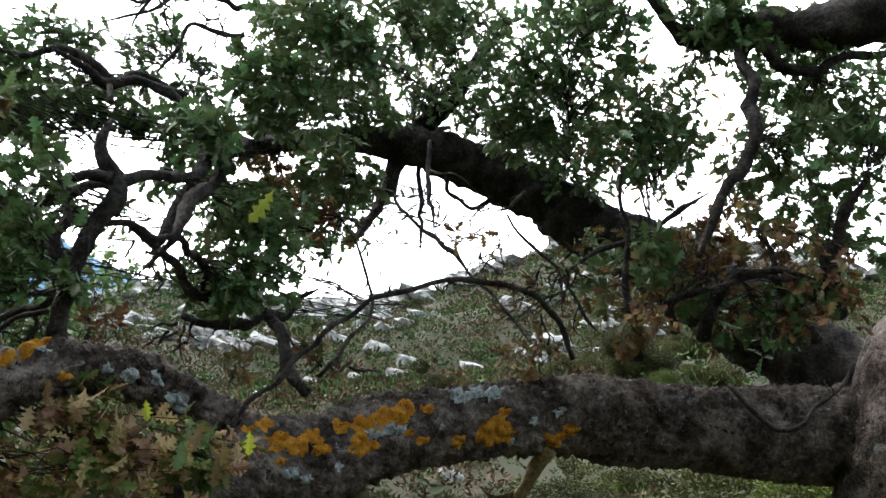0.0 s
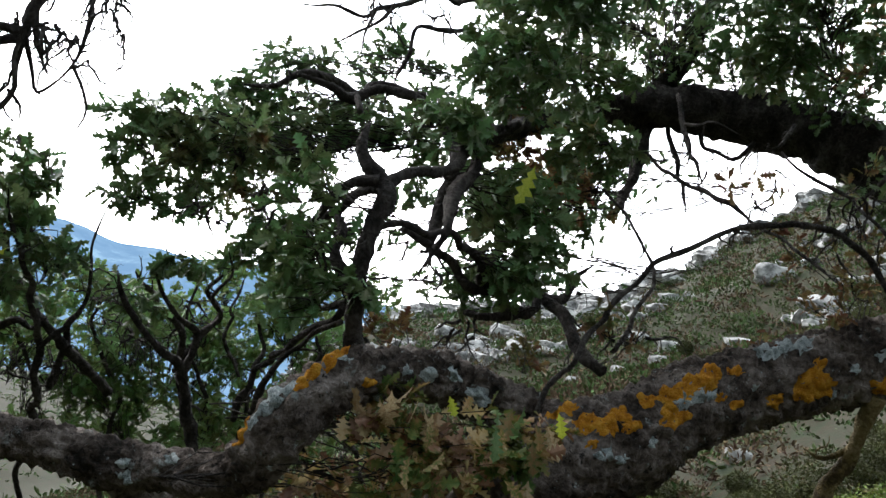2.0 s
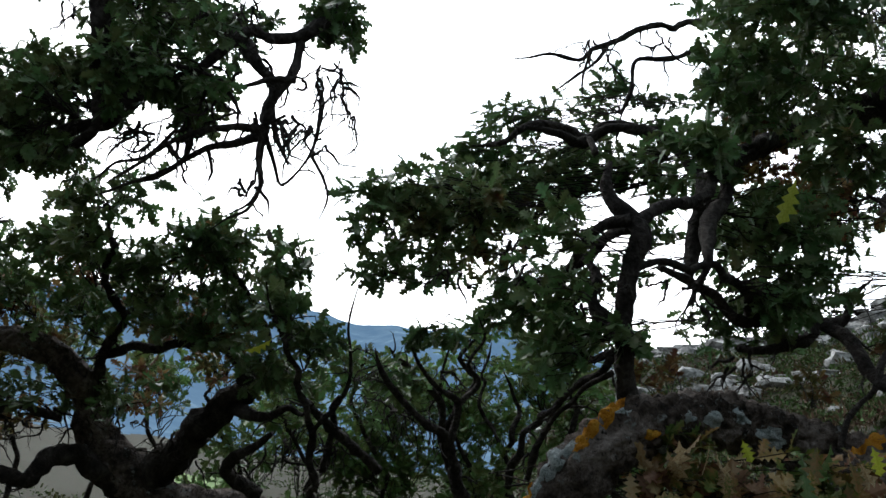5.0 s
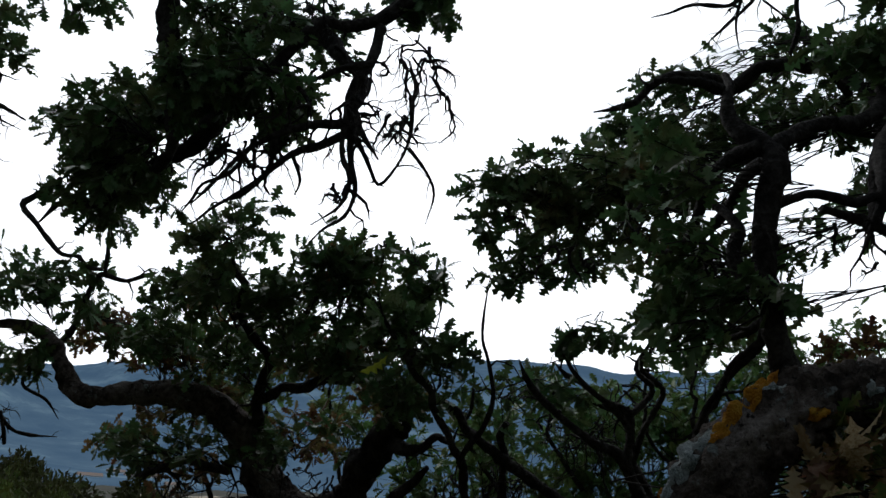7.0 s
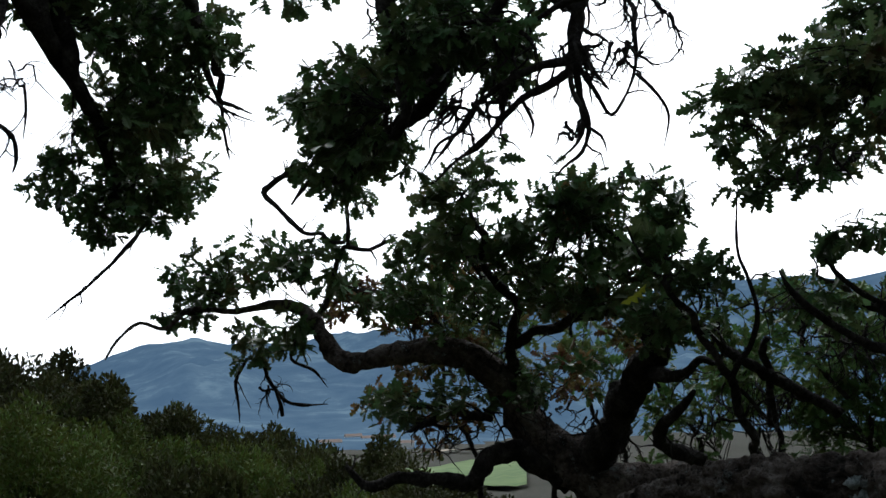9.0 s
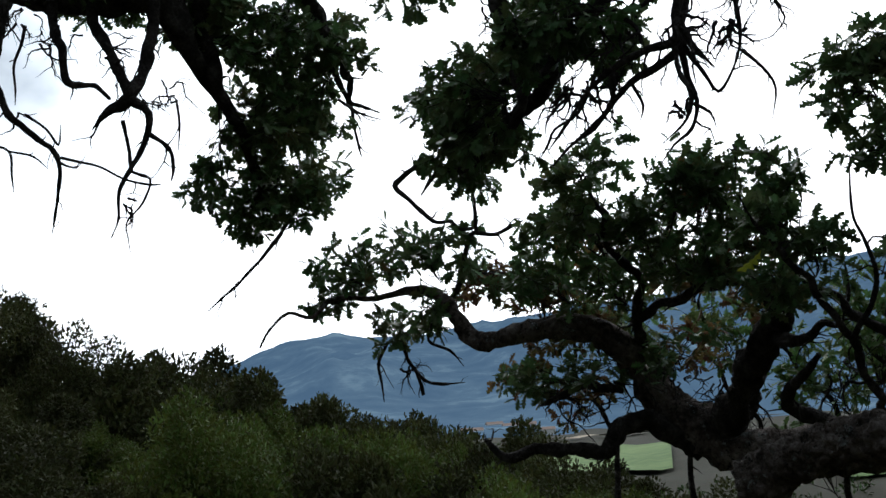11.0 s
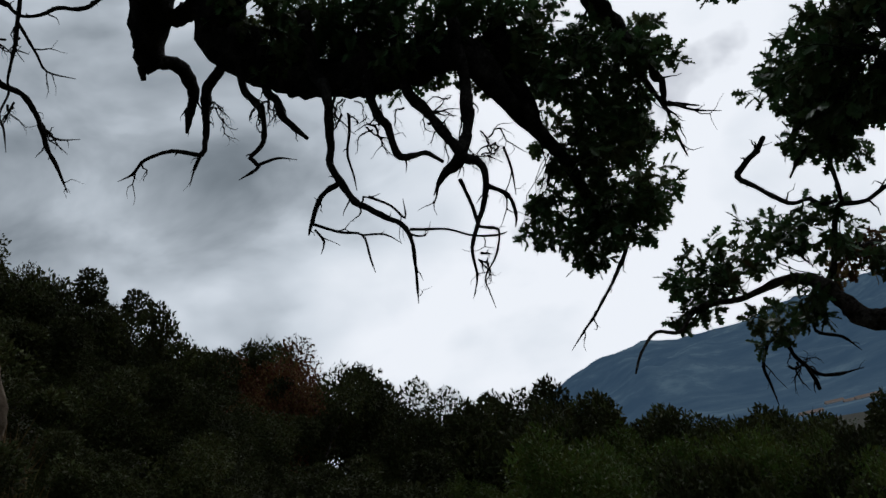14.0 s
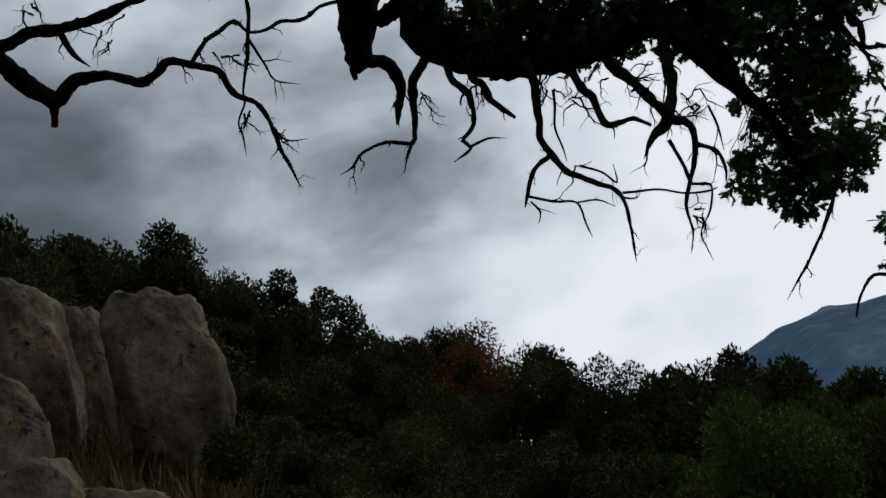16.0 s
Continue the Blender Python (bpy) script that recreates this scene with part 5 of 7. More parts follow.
limb(over, 'branch', [(-3.114, 1.068, 3.088, 0.0295), (-3.174, 1.163, 2.928, 0.0265), (-3.239, 1.238, 2.818, 0.0208), (-3.302, 1.306, 2.747, 0.0151), (-3.42, 1.393, 2.632, 0.0094), (-3.491, 1.442, 2.543, 0.0063), (-3.541, 1.482, 2.443, 0.0033)], bark, 0.02, 1.0)
limb(over, 'twig', [(-2.731, 1.141, 2.385, 0.0048), (-2.758, 1.213, 2.358, 0.0036), (-2.744, 1.283, 2.335, 0.0025)], bark, 0.02, 1.0)
limb(over, 'dead_branch', [(-2.044, -1.832, 3.748, 0.0782), (-2.418, -1.707, 3.477, 0.0548), (-2.702, -1.493, 3.29, 0.047), (-2.856, -1.325, 3.197, 0.0354), (-2.921, -1.279, 3.13, 0.0295), (-2.978, -1.222, 3.081, 0.0275), (-2.992, -1.122, 3.136, 0.0216), (-3.03, -1.043, 3.134, 0.0178), (-3.079, -0.971, 3.108, 0.0178), (-3.093, -0.867, 3.16, 0.0159), (-3.141, -0.79, 3.138, 0.0139), (-3.181, -0.729, 3.115, 0.012), (-3.23, -0.711, 3.047, 0.012), (-3.276, -0.653, 3.011, 0.0101), (-3.338, -0.625, 2.904, 0.0081), (-3.38, -0.61, 2.803, 0.007), (-3.409, -0.593, 2.709, 0.004)], bark, 0.02, 1.0)
limb(over, 'dead_branch', [(-2.974, -1.225, 3.084, 0.0177), (-3.003, -1.254, 3.004, 0.0137)], bark, 0.02, 1.0)
limb(over, 'dead_branch', [(-2.687, -1.582, 3.234, 0.0274), (-2.84, -1.309, 3.235, 0.0216), (-2.861, -1.22, 3.271, 0.0196), (-2.903, -1.127, 3.276, 0.0177), (-2.93, -1.042, 3.292, 0.0177), (-2.964, -0.893, 3.332, 0.0138), (-2.988, -0.78, 3.36, 0.0118), (-3.094, -0.593, 3.31, 0.008)], bark, 0.02, 1.0)
limb(over, 'dead_branch', [(-2.902, -1.137, 3.269, 0.0118), (-2.949, -1.126, 3.205, 0.0098), (-2.988, -1.094, 3.166, 0.0059)], bark, 0.02, 1.0)
limb(over, 'twig', [(-3.129, -0.803, 3.148, 0.008), (-3.118, -0.735, 3.207, 0.008), (-3.127, -0.628, 3.251, 0.007), (-3.165, -0.598, 3.217, 0.0061), (-3.205, -0.446, 3.229, 0.0061), (-3.213, -0.278, 3.254, 0.0081)], bark, 0.02, 1.0)
limb(over, 'twig', [(-3.082, -0.563, 3.336, 0.006), (-3.165, -0.598, 3.217, 0.008), (-3.228, -0.659, 3.091, 0.0061), (-3.272, -0.726, 2.956, 0.004), (-3.315, -0.736, 2.844, 0.003)], bark, 0.02, 1.0)
limb(over, 'twig', [(-3.174, -0.605, 3.201, 0.0061), (-3.217, -0.591, 3.15, 0.005), (-3.278, -0.567, 3.071, 0.004), (-3.319, -0.491, 3.048, 0.0031)], bark, 0.02, 1.0)
limb(over, 'twig', [(-3.32, -0.631, 2.943, 0.004), (-3.36, -0.595, 2.88, 0.004), (-3.389, -0.523, 2.872, 0.0024)], bark, 0.02, 1.0)
limb(over, 'branch', [(-2.219, 1.69, 2.89, 0.0386), (-2.156, 1.601, 2.607, 0.0329), (-2.107, 1.515, 2.412, 0.0284), (-2.098, 1.49, 2.302, 0.0252), (-2.136, 1.448, 2.219, 0.0201), (-2.274, 1.425, 2.19, 0.0172), (-2.425, 1.389, 2.214, 0.0125), (-2.597, 1.37, 2.183, 0.0088)], bark, 0.02, 1.0)
limb(over, 'branch', [(-2.152, 1.613, 2.579, 0.0274), (-1.979, 1.663, 2.51, 0.0205), (-1.865, 1.687, 2.39, 0.0146), (-1.843, 1.65, 2.304, 0.0118), (-1.812, 1.625, 2.243, 0.0103), (-1.85, 1.578, 2.204, 0.0103), (-1.885, 1.538, 2.182, 0.008), (-1.95, 1.499, 2.121, 0.0058), (-2.054, 1.466, 2.073, 0.0036), (-2.171, 1.454, 2.049, 0.0019)], bark, 0.02, 1.0)
limb(over, 'twig', [(-1.812, 1.625, 2.243, 0.008), (-1.822, 1.642, 2.18, 0.0069), (-1.828, 1.665, 2.127, 0.0058), (-1.85, 1.662, 2.074, 0.0046), (-1.882, 1.635, 2.045, 0.0035), (-1.923, 1.62, 2.006, 0.0023)], bark, 0.02, 1.0)
limb(over, 'twig', [(-1.81, 1.631, 2.243, 0.0069), (-1.804, 1.67, 2.189, 0.0046), (-1.802, 1.704, 2.146, 0.0046), (-1.777, 1.727, 2.187, 0.0035), (-1.754, 1.738, 2.25, 0.0046), (-1.74, 1.725, 2.322, 0.0058), (-1.811, 1.772, 2.43, 0.0073)], bark, 0.02, 1.0)
limb(over, 'twig', [(-1.758, 1.74, 2.229, 0.0046), (-1.748, 1.786, 2.187, 0.0035), (-1.747, 1.813, 2.144, 0.0029), (-1.768, 1.814, 2.081, 0.0017)], bark, 0.02, 1.0)
limb(over, 'twig', [(-1.834, 1.654, 2.127, 0.0046), (-1.822, 1.692, 2.105, 0.0035), (-1.827, 1.709, 2.073, 0.0017)], bark, 0.02, 1.0)
limb(over, 'twig', [(-1.885, 1.538, 2.182, 0.0046), (-1.885, 1.565, 2.132, 0.0034), (-1.9, 1.564, 2.102, 0.0023)], bark, 0.02, 1.0)
limb(over, 'twig', [(-1.941, 1.522, 2.252, 0.0083), (-1.916, 1.511, 2.159, 0.0058), (-1.97, 1.494, 2.102, 0.0047), (-2.033, 1.47, 2.08, 0.0023)], bark, 0.02, 1.0)
limb(over, 'twig', [(-1.926, 1.475, 2.205, 0.0046), (-1.985, 1.46, 2.138, 0.0047), (-2.05, 1.436, 2.118, 0.0036), (-2.148, 1.443, 2.068, 0.0024)], bark, 0.02, 1.0)
limb(over, 'branch', [(-3.086, 0.817, 2.834, 0.0365), (-3.113, 0.843, 2.667, 0.0271), (-3.143, 0.878, 2.549, 0.0215), (-3.228, 0.933, 2.482, 0.0184), (-3.33, 0.995, 2.43, 0.0151), (-3.459, 1.086, 2.307, 0.0097)], bark, 0.02, 1.0)
limb(over, 'branch', [(-3.048, 1.148, 2.893, 0.0293), (-3.142, 1.226, 2.764, 0.0223), (-3.219, 1.32, 2.695, 0.017), (-3.335, 1.375, 2.587, 0.0097), (-3.339, 1.489, 2.554, 0.0059)], bark, 0.02, 1.0)
limb(over, 'twig', [(-1.713, 1.591, 2.353, 0.0089), (-1.781, 1.489, 2.301, 0.0044), (-1.925, 1.32, 2.312, 0.0046), (-2.021, 1.259, 2.318, 0.0023)], bark, 0.02, 1.0)
foliage(over, 'crown', [(-2.29, 1.36, 2.34, 0.107, 0.067, -2.14, 1.45, 2.22, 230), (-2.47, 1.35, 2.27, 0.113, 0.085, -2.43, 1.39, 2.21, 240), (-2.35, 1.41, 2.2, 0.122, 0.095, -2.27, 1.43, 2.19, 260), (-2.53, 1.43, 2.13, 0.115, 0.072, -2.43, 1.4, 2.2, 200), (-2.17, 1.49, 2.33, 0.078, 0.117, -2.11, 1.51, 2.41, 160), (-1.97, 1.55, 2.3, 0.073, 0.109, -2.04, 1.61, 2.41, 160), (-2.25, 1.52, 2.5, 0.124, 0.083, -2.15, 1.61, 2.61, 180), (-2.09, 1.7, 2.57, 0.163, 0.095, -1.97, 1.66, 2.51, 200)], 0.05, leaf_green)
foliage(over, 'crown', [(-3.31, 1.11, 2.5, 0.207, 0.17, -3.33, 0.99, 2.43, 420), (-3.5, 1.17, 2.32, 0.256, 0.137, -3.46, 1.09, 2.31, 420), (-3.51, 1.07, 2.19, 0.176, 0.117, -3.46, 1.09, 2.31, 240), (-3.34, 1.25, 2.59, 0.135, 0.174, -3.21, 1.31, 2.7, 200), (-3.19, 1.1, 2.72, 0.205, 0.13, -3.11, 0.84, 2.67, 260), (-3.2, 1.36, 2.71, 0.113, 0.066, -3.21, 1.31, 2.7, 80), (-3.57, 1.36, 2.35, 0.121, 0.121, -3.46, 1.09, 2.31, 120)], 0.062, leaf_green)
foliage(over, 'upper_crown', [(-3.33, 0.17, 3.15, 0.213, 0.136, -3.35, 0.13, 2.98, 300), (-3.22, 0.44, 3.03, 0.224, 0.149, -3.26, 0.33, 2.87, 380), (-3.13, 0.68, 2.95, 0.219, 0.164, -3.13, 0.53, 2.8, 420), (-3.11, 0.89, 2.87, 0.182, 0.182, -3.04, 0.69, 2.77, 330), (-3.14, 0.88, 2.71, 0.163, 0.108, -3.08, 0.79, 2.64, 160), (-3.27, 0.23, 2.94, 0.223, 0.065, -3.35, 0.13, 2.98, 160), (-3.16, 0.57, 2.82, 0.252, 0.072, -3.13, 0.53, 2.8, 200), (-3.27, 1.27, 2.78, 0.173, 0.134, -3.24, 1.24, 2.82, 200)], 0.062, leaf_green)
foliage(over, 'upper_crown', [(-3.25, 1.08, 2.73, 0.151, 0.151, -3.18, 1.17, 2.93, 160), (-3.14, 0.56, 3.19, 0.49, 0.132, -3.26, 0.33, 2.87, 380), (-3.43, 0.89, 2.28, 0.113, 0.132, -3.31, 0.95, 2.5, 130), (-3.37, 1.15, 2.53, 0.173, 0.134, -3.31, 0.95, 2.5, 200)], 0.062, leaf_green)
foliage(oak, 'crown', [(-1.07, 2.98, 2.95, 0.291, 0.175, -0.67, 3.42, 2.98, 330), (-0.78, 3.44, 3.21, 0.326, 0.196, -0.67, 3.42, 2.98, 360), (-0.39, 3.48, 3.22, 0.323, 0.194, -0.45, 3.51, 3, 380), (-0.07, 3.37, 3.15, 0.27, 0.228, -0.16, 3.49, 2.96, 380), (-1.06, 2.78, 2.72, 0.198, 0.108, -0.94, 3.14, 2.79, 200), (-0.88, 3.11, 2.93, 0.197, 0.098, -0.82, 3.37, 2.92, 160), (-0.61, 3.33, 3.41, 0.641, 0.193, -0.69, 3.37, 3.1, 420), (0.1, 3.11, 2.63, 0.22, 0.11, 0.13, 3.41, 2.88, 160)], 0.058, leaf_green)
foliage(oak, 'crown', [(-0.99, 2.9, 2.54, 0.163, 0.09, -0.99, 2.82, 2.62, 160), (-0.87, 3.03, 2.49, 0.167, 0.111, -0.67, 3.03, 2.51, 170), (0.08, 3.1, 3.2, 0.39, 0.234, 0.34, 3.4, 2.81, 420), (-0.03, 3.01, 2.43, 0.226, 0.122, 0.08, 2.84, 2.08, 60), (-0.98, 2.73, 2.6, 0.139, 0.07, -0.99, 2.82, 2.62, 110)], 0.05, leaf_brown)
limb(oak, 'branch', [(-0.709, 3.417, 2.968, 0.0377), (-0.715, 3.396, 2.811, 0.0329), (-0.708, 3.344, 2.689, 0.0222), (-0.717, 3.24, 2.534, 0.0155), (-0.727, 3.153, 2.448, 0.0075)], bark, 0.02, 1.0)
limb(sap, 'stem', [(-3.402, 2.6, 0.49, 0.0158), (-3.603, 2.503, 1.027, 0.0132), (-3.577, 2.502, 1.354, 0.0105), (-3.613, 2.354, 1.627, 0.0078), (-3.524, 2.325, 1.856, 0.0051)], bark, 0.04, 1.0)
limb(sap, 'stem', [(-3.224, 2.887, 0.492, 0.0157), (-3.424, 2.739, 1.037, 0.0131), (-3.39, 2.722, 1.371, 0.0104), (-3.425, 2.548, 1.645, 0.0077), (-3.321, 2.503, 1.874, 0.0049)], bark, 0.04, 1.0)
limb(sap, 'stem', [(-3.056, 3.135, 0.505, 0.0156), (-3.257, 2.954, 1.05, 0.0129), (-3.218, 2.918, 1.389, 0.0102), (-3.263, 2.722, 1.662, 0.0076), (-3.147, 2.66, 1.892, 0.0048)], bark, 0.04, 1.0)
limb(sap, 'stem', [(-2.873, 3.363, 0.529, 0.0155), (-3.071, 3.176, 1.073, 0.0128), (-3.021, 3.114, 1.414, 0.0101), (-3.074, 2.897, 1.683, 0.0074), (-2.957, 2.818, 1.912, 0.0047)], bark, 0.04, 1.0)
limb(sap, 'stem', [(-2.683, 3.556, 0.558, 0.0155), (-2.869, 3.39, 1.105, 0.0127), (-2.808, 3.301, 1.446, 0.0099), (-2.863, 3.061, 1.709, 0.0073), (-2.762, 2.98, 1.937, 0.0047)], bark, 0.04, 1.0)
limb(sap, 'stem', [(-2.469, 3.731, 0.597, 0.0154), (-2.639, 3.599, 1.147, 0.0126), (-2.575, 3.496, 1.489, 0.0098), (-2.63, 3.244, 1.745, 0.0071), (-2.554, 3.175, 1.974, 0.0046)], bark, 0.04, 1.0)
limb(sap, 'stem', [(-2.212, 3.903, 0.645, 0.0154), (-2.367, 3.812, 1.2, 0.0126), (-2.308, 3.714, 1.544, 0.0098), (-2.372, 3.475, 1.798, 0.0071), (-2.318, 3.42, 2.033, 0.0047)], bark, 0.04, 1.0)
limb(sap, 'stem', [(-2.084, 3.978, 0.67, 0.0154), (-2.234, 3.904, 1.228, 0.0126), (-2.178, 3.814, 1.573, 0.0099), (-2.248, 3.588, 1.828, 0.0072), (-2.202, 3.541, 2.065, 0.0047)], bark, 0.04, 1.0)
limb(sap, 'stem', [(-2.135, 4.217, 0.631, 0.0162), (-2.204, 4.216, 1.237, 0.0133), (-2.31, 3.955, 1.562, 0.0154), (-2.24, 3.95, 1.826, 0.0102), (-2.295, 3.853, 1.985, 0.0051)], bark, 0.04, 1.0)
limb(sap, 'stem', [(-1.929, 4.323, 0.675, 0.0162), (-1.992, 4.337, 1.281, 0.0134), (-2.105, 4.097, 1.607, 0.0155), (-2.038, 4.096, 1.874, 0.0103), (-2.096, 4.014, 2.034, 0.0051)], bark, 0.04, 1.0)
limb(sap, 'stem', [(-1.747, 4.407, 0.716, 0.0162), (-1.804, 4.43, 1.322, 0.0134), (-1.923, 4.209, 1.647, 0.0156), (-1.857, 4.211, 1.914, 0.0104), (-1.917, 4.141, 2.077, 0.0052)], bark, 0.04, 1.0)
limb(sap, 'stem', [(-1.621, 2.692, 1.08, 0.0218), (-1.665, 2.547, 1.463, 0.0192), (-1.677, 2.471, 1.57, 0.0171), (-1.683, 2.414, 1.643, 0.0153), (-1.72, 2.308, 1.686, 0.01), (-1.75, 2.193, 1.757, 0.0082), (-1.761, 2.125, 1.836, 0.0049)], bark, 0.03, 1.0)
limb(sap, 'stem', [(-1.678, 2.433, 1.631, 0.0119), (-1.659, 2.404, 1.745, 0.0118), (-1.681, 2.344, 1.764, 0.0084), (-1.706, 2.254, 1.823, 0.0065), (-1.712, 2.217, 1.862, 0.0033)], bark, 0.03, 1.0)
limb(sap, 'stem', [(-1.663, 2.405, 1.728, 0.0084), (-1.624, 2.45, 1.801, 0.0085), (-1.637, 2.399, 1.847, 0.0067), (-1.611, 2.424, 1.924, 0.0051), (-1.618, 2.384, 1.98, 0.0033)], bark, 0.03, 1.0)
foliage(sap, 'crown', [(-2.59, 3.45, 1.77, 0.195, 0.195, -2.58, 3.57, 1.49, 230), (-2.45, 3.75, 1.87, 0.202, 0.151, -2.4, 3.72, 1.53, 200), (-2.29, 4.03, 2.01, 0.183, 0.13, -2.12, 4.06, 1.75, 200), (-2.09, 4.21, 1.91, 0.212, 0.185, -2.06, 4.13, 1.61, 230), (-2.69, 3.47, 1.52, 0.224, 0.199, -2.56, 3.64, 1.28, 230), (-2.36, 3.76, 1.54, 0.225, 0.225, -2.33, 3.84, 1.26, 260), (-2.17, 4.2, 1.58, 0.266, 0.213, -2.02, 4.17, 1.32, 240), (-2.79, 3.09, 1.77, 0.191, 0.191, -2.94, 3.27, 1.43, 230)], 0.065, leaf_bright)
foliage(sap, 'crown', [(-2.99, 3.02, 1.58, 0.222, 0.197, -3.01, 3.23, 1.32, 230), (-3.19, 2.74, 1.76, 0.198, 0.173, -3.28, 2.9, 1.48, 180), (-2.47, 3.71, 1.3, 0.277, 0.125, -2.42, 3.79, 1.07, 180), (-2.78, 3.29, 1.3, 0.246, 0.147, -2.83, 3.44, 1.11, 200), (-3.08, 3, 1.31, 0.201, 0.15, -3.09, 3.15, 1.07, 160), (-1.98, 4.46, 1.6, 0.219, 0.192, -1.86, 4.26, 1.36, 160), (-3.18, 2.29, 1.81, 0.212, 0.141, -3.19, 2.4, 1.6, 170), (-3.17, 2.04, 1.95, 0.183, 0.137, -3.26, 2.19, 1.72, 150)], 0.065, leaf_bright)
foliage(sap, 'crown', [(-2.76, 3.62, 1.78, 0.178, 0.156, -2.79, 3.72, 1.5, 200), (-2.63, 3.9, 1.84, 0.207, 0.138, -2.6, 3.86, 1.51, 200), (-2.46, 4.05, 1.77, 0.185, 0.185, -2.43, 3.98, 1.49, 220), (-2.81, 3.51, 1.55, 0.197, 0.175, -2.91, 3.66, 1.3, 200), (-2.65, 3.8, 1.57, 0.203, 0.18, -2.71, 3.82, 1.32, 220), (-2.47, 3.96, 1.48, 0.204, 0.158, -2.49, 3.98, 1.29, 200), (-2.65, 3.7, 1.37, 0.242, 0.11, -2.73, 3.83, 1.18, 180), (-2.97, 3.37, 1.6, 0.153, 0.131, -2.97, 3.45, 1.3, 120)], 0.065, leaf_bright)
foliage(oak, 'left_crown', [(-2.25, 1.96, 2.1, 0.122, 0.088, -2.34, 2.04, 1.93, 170), (-2.24, 2.1, 1.98, 0.161, 0.107, -2.34, 2.17, 1.8, 220), (-2.07, 2.1, 2.04, 0.085, 0.077, -2.2, 2.22, 1.89, 110), (-2.81, 1.78, 1.93, 0.123, 0.103, -2.84, 1.92, 1.78, 110), (-2.48, 1.98, 1.92, 0.17, 0.113, -2.56, 2.09, 1.8, 170), (-2.48, 1.75, 2.03, 0.11, 0.092, -2.58, 1.89, 1.89, 120)], 0.055, leaf_green)
foliage(oak, 'left_crown', [(-3.19, 1.81, 1.94, 0.092, 0.073, -3.13, 1.68, 1.97, 79), (-2.24, 1.98, 2.09, 0.085, 0.057, -2.54, 1.97, 1.84, 86), (-3.08, 2.09, 1.5, 0.165, 0.092, -2.85, 2.07, 1.54, 79), (-2.24, 2.06, 1.84, 0.114, 0.057, -2.26, 2.07, 1.8, 79), (-3.2, 1.94, 1.69, 0.093, 0.075, -2.83, 1.94, 1.72, 43)], 0.05, leaf_brown)
foliage(oak, 'shoot_leaves', [(-0, 2.72, 2.21, 0.141, 0.094, 0.07, 2.78, 2.12, 60), (-0.18, 2.58, 2.04, 0.059, 0.044, -0.18, 2.58, 1.98, 10), (-1.04, 2.25, 1.83, 0.071, 0.056, -0.93, 2.09, 1.73, 40), (-0.77, 2.47, 1.87, 0.059, 0.044, -0.72, 2.38, 1.81, 30)], 0.045, leaf_brown)
twig_spray(over, [(-2.06, 1.5, 2.22, 0.043, 10, 0.16), (-1.95, 1.54, 2.23, 0.035, 10, 0.143), (-1.83, 1.62, 2.27, 0.034, 10, 0.151), (-1.77, 1.73, 2.29, 0.03, 8, 0.152), (-2.39, 1.47, 2.55, 0.044, 6, 0.159), (-1.86, 1.65, 2.13, 0.023, 5, 0.081), (-3.27, 0.76, 2.54, 0.056, 5, 0.223)])
twig_spray(over, [(-3.12, 0.35, 2.65, 0.069, 9, 0.19), (-3.02, 0.55, 2.58, 0.067, 9, 0.185), (-3.26, 0.1, 2.83, 0.055, 6, 0.165), (-3.03, 0.6, 2.14, 0.033, 5, 0.114), (-3.5, -0.1, 2.95, 0.049, 6, 0.139), (-3.11, 0.31, 2.73, 0.052, 8, 0.157), (-2.99, 0.65, 2.44, 0.049, 6, 0.149)])
twig_spray(over, [(-2.96, -1.02, 3.26, 0.079, 5, 0.178), (-3.16, -0.69, 3.18, 0.08, 6, 0.18), (-3.28, -0.69, 2.98, 0.04, 5, 0.161), (-2.85, -1.19, 3.32, 0.059, 4, 0.157)])
twig_spray(over, [(-1.61, 1.48, 2.2, 0.032, 6, 0.166), (-1.57, 1.55, 2.17, 0.025, 4, 0.14)])
twig_spray(oak, [(-1.4, 2.49, 2.81, 0.071, 9, 0.212), (-1.25, 2.57, 2.84, 0.053, 6, 0.177), (-0.48, 3.39, 2.79, 0.081, 7, 0.223), (-0.24, 2.94, 2.57, 0.086, 8, 0.225), (-0, 2.88, 2.44, 0.083, 10, 0.217)])
twig_spray(oak, [(-0.29, 2.81, 2.63, 0.045, 5, 0.162), (0, 2.56, 2.47, 0.065, 8, 0.195), (0.34, 2.38, 2.53, 0.093, 12, 0.201), (0.57, 2.32, 2.56, 0.093, 14, 0.201), (-0.47, 2.31, 1.95, 0.038, 8, 0.119)])
twig_spray(oak, [(-2.21, 2.44, 1.55, 0.113, 14, 0.226), (-2.43, 2.17, 1.52, 0.097, 10, 0.212), (-2.06, 2.68, 1.73, 0.095, 12, 0.228), (-2.8, 2.05, 1.53, 0.085, 8, 0.212), (-1.94, 2.78, 1.84, 0.076, 8, 0.21)])
twig_spray(oak, [(-3.01, 1.99, 1.51, 0.088, 14, 0.195), (-3.36, 1.55, 1.67, 0.056, 5, 0.149), (-2.27, 3.01, 1.74, 0.107, 14, 0.232), (-2.31, 2.73, 1.56, 0.084, 10, 0.201), (-2.6, 2.13, 1.56, 0.08, 8, 0.145), (-1.96, 1.85, 2.07, 0.025, 2, 0.1)])
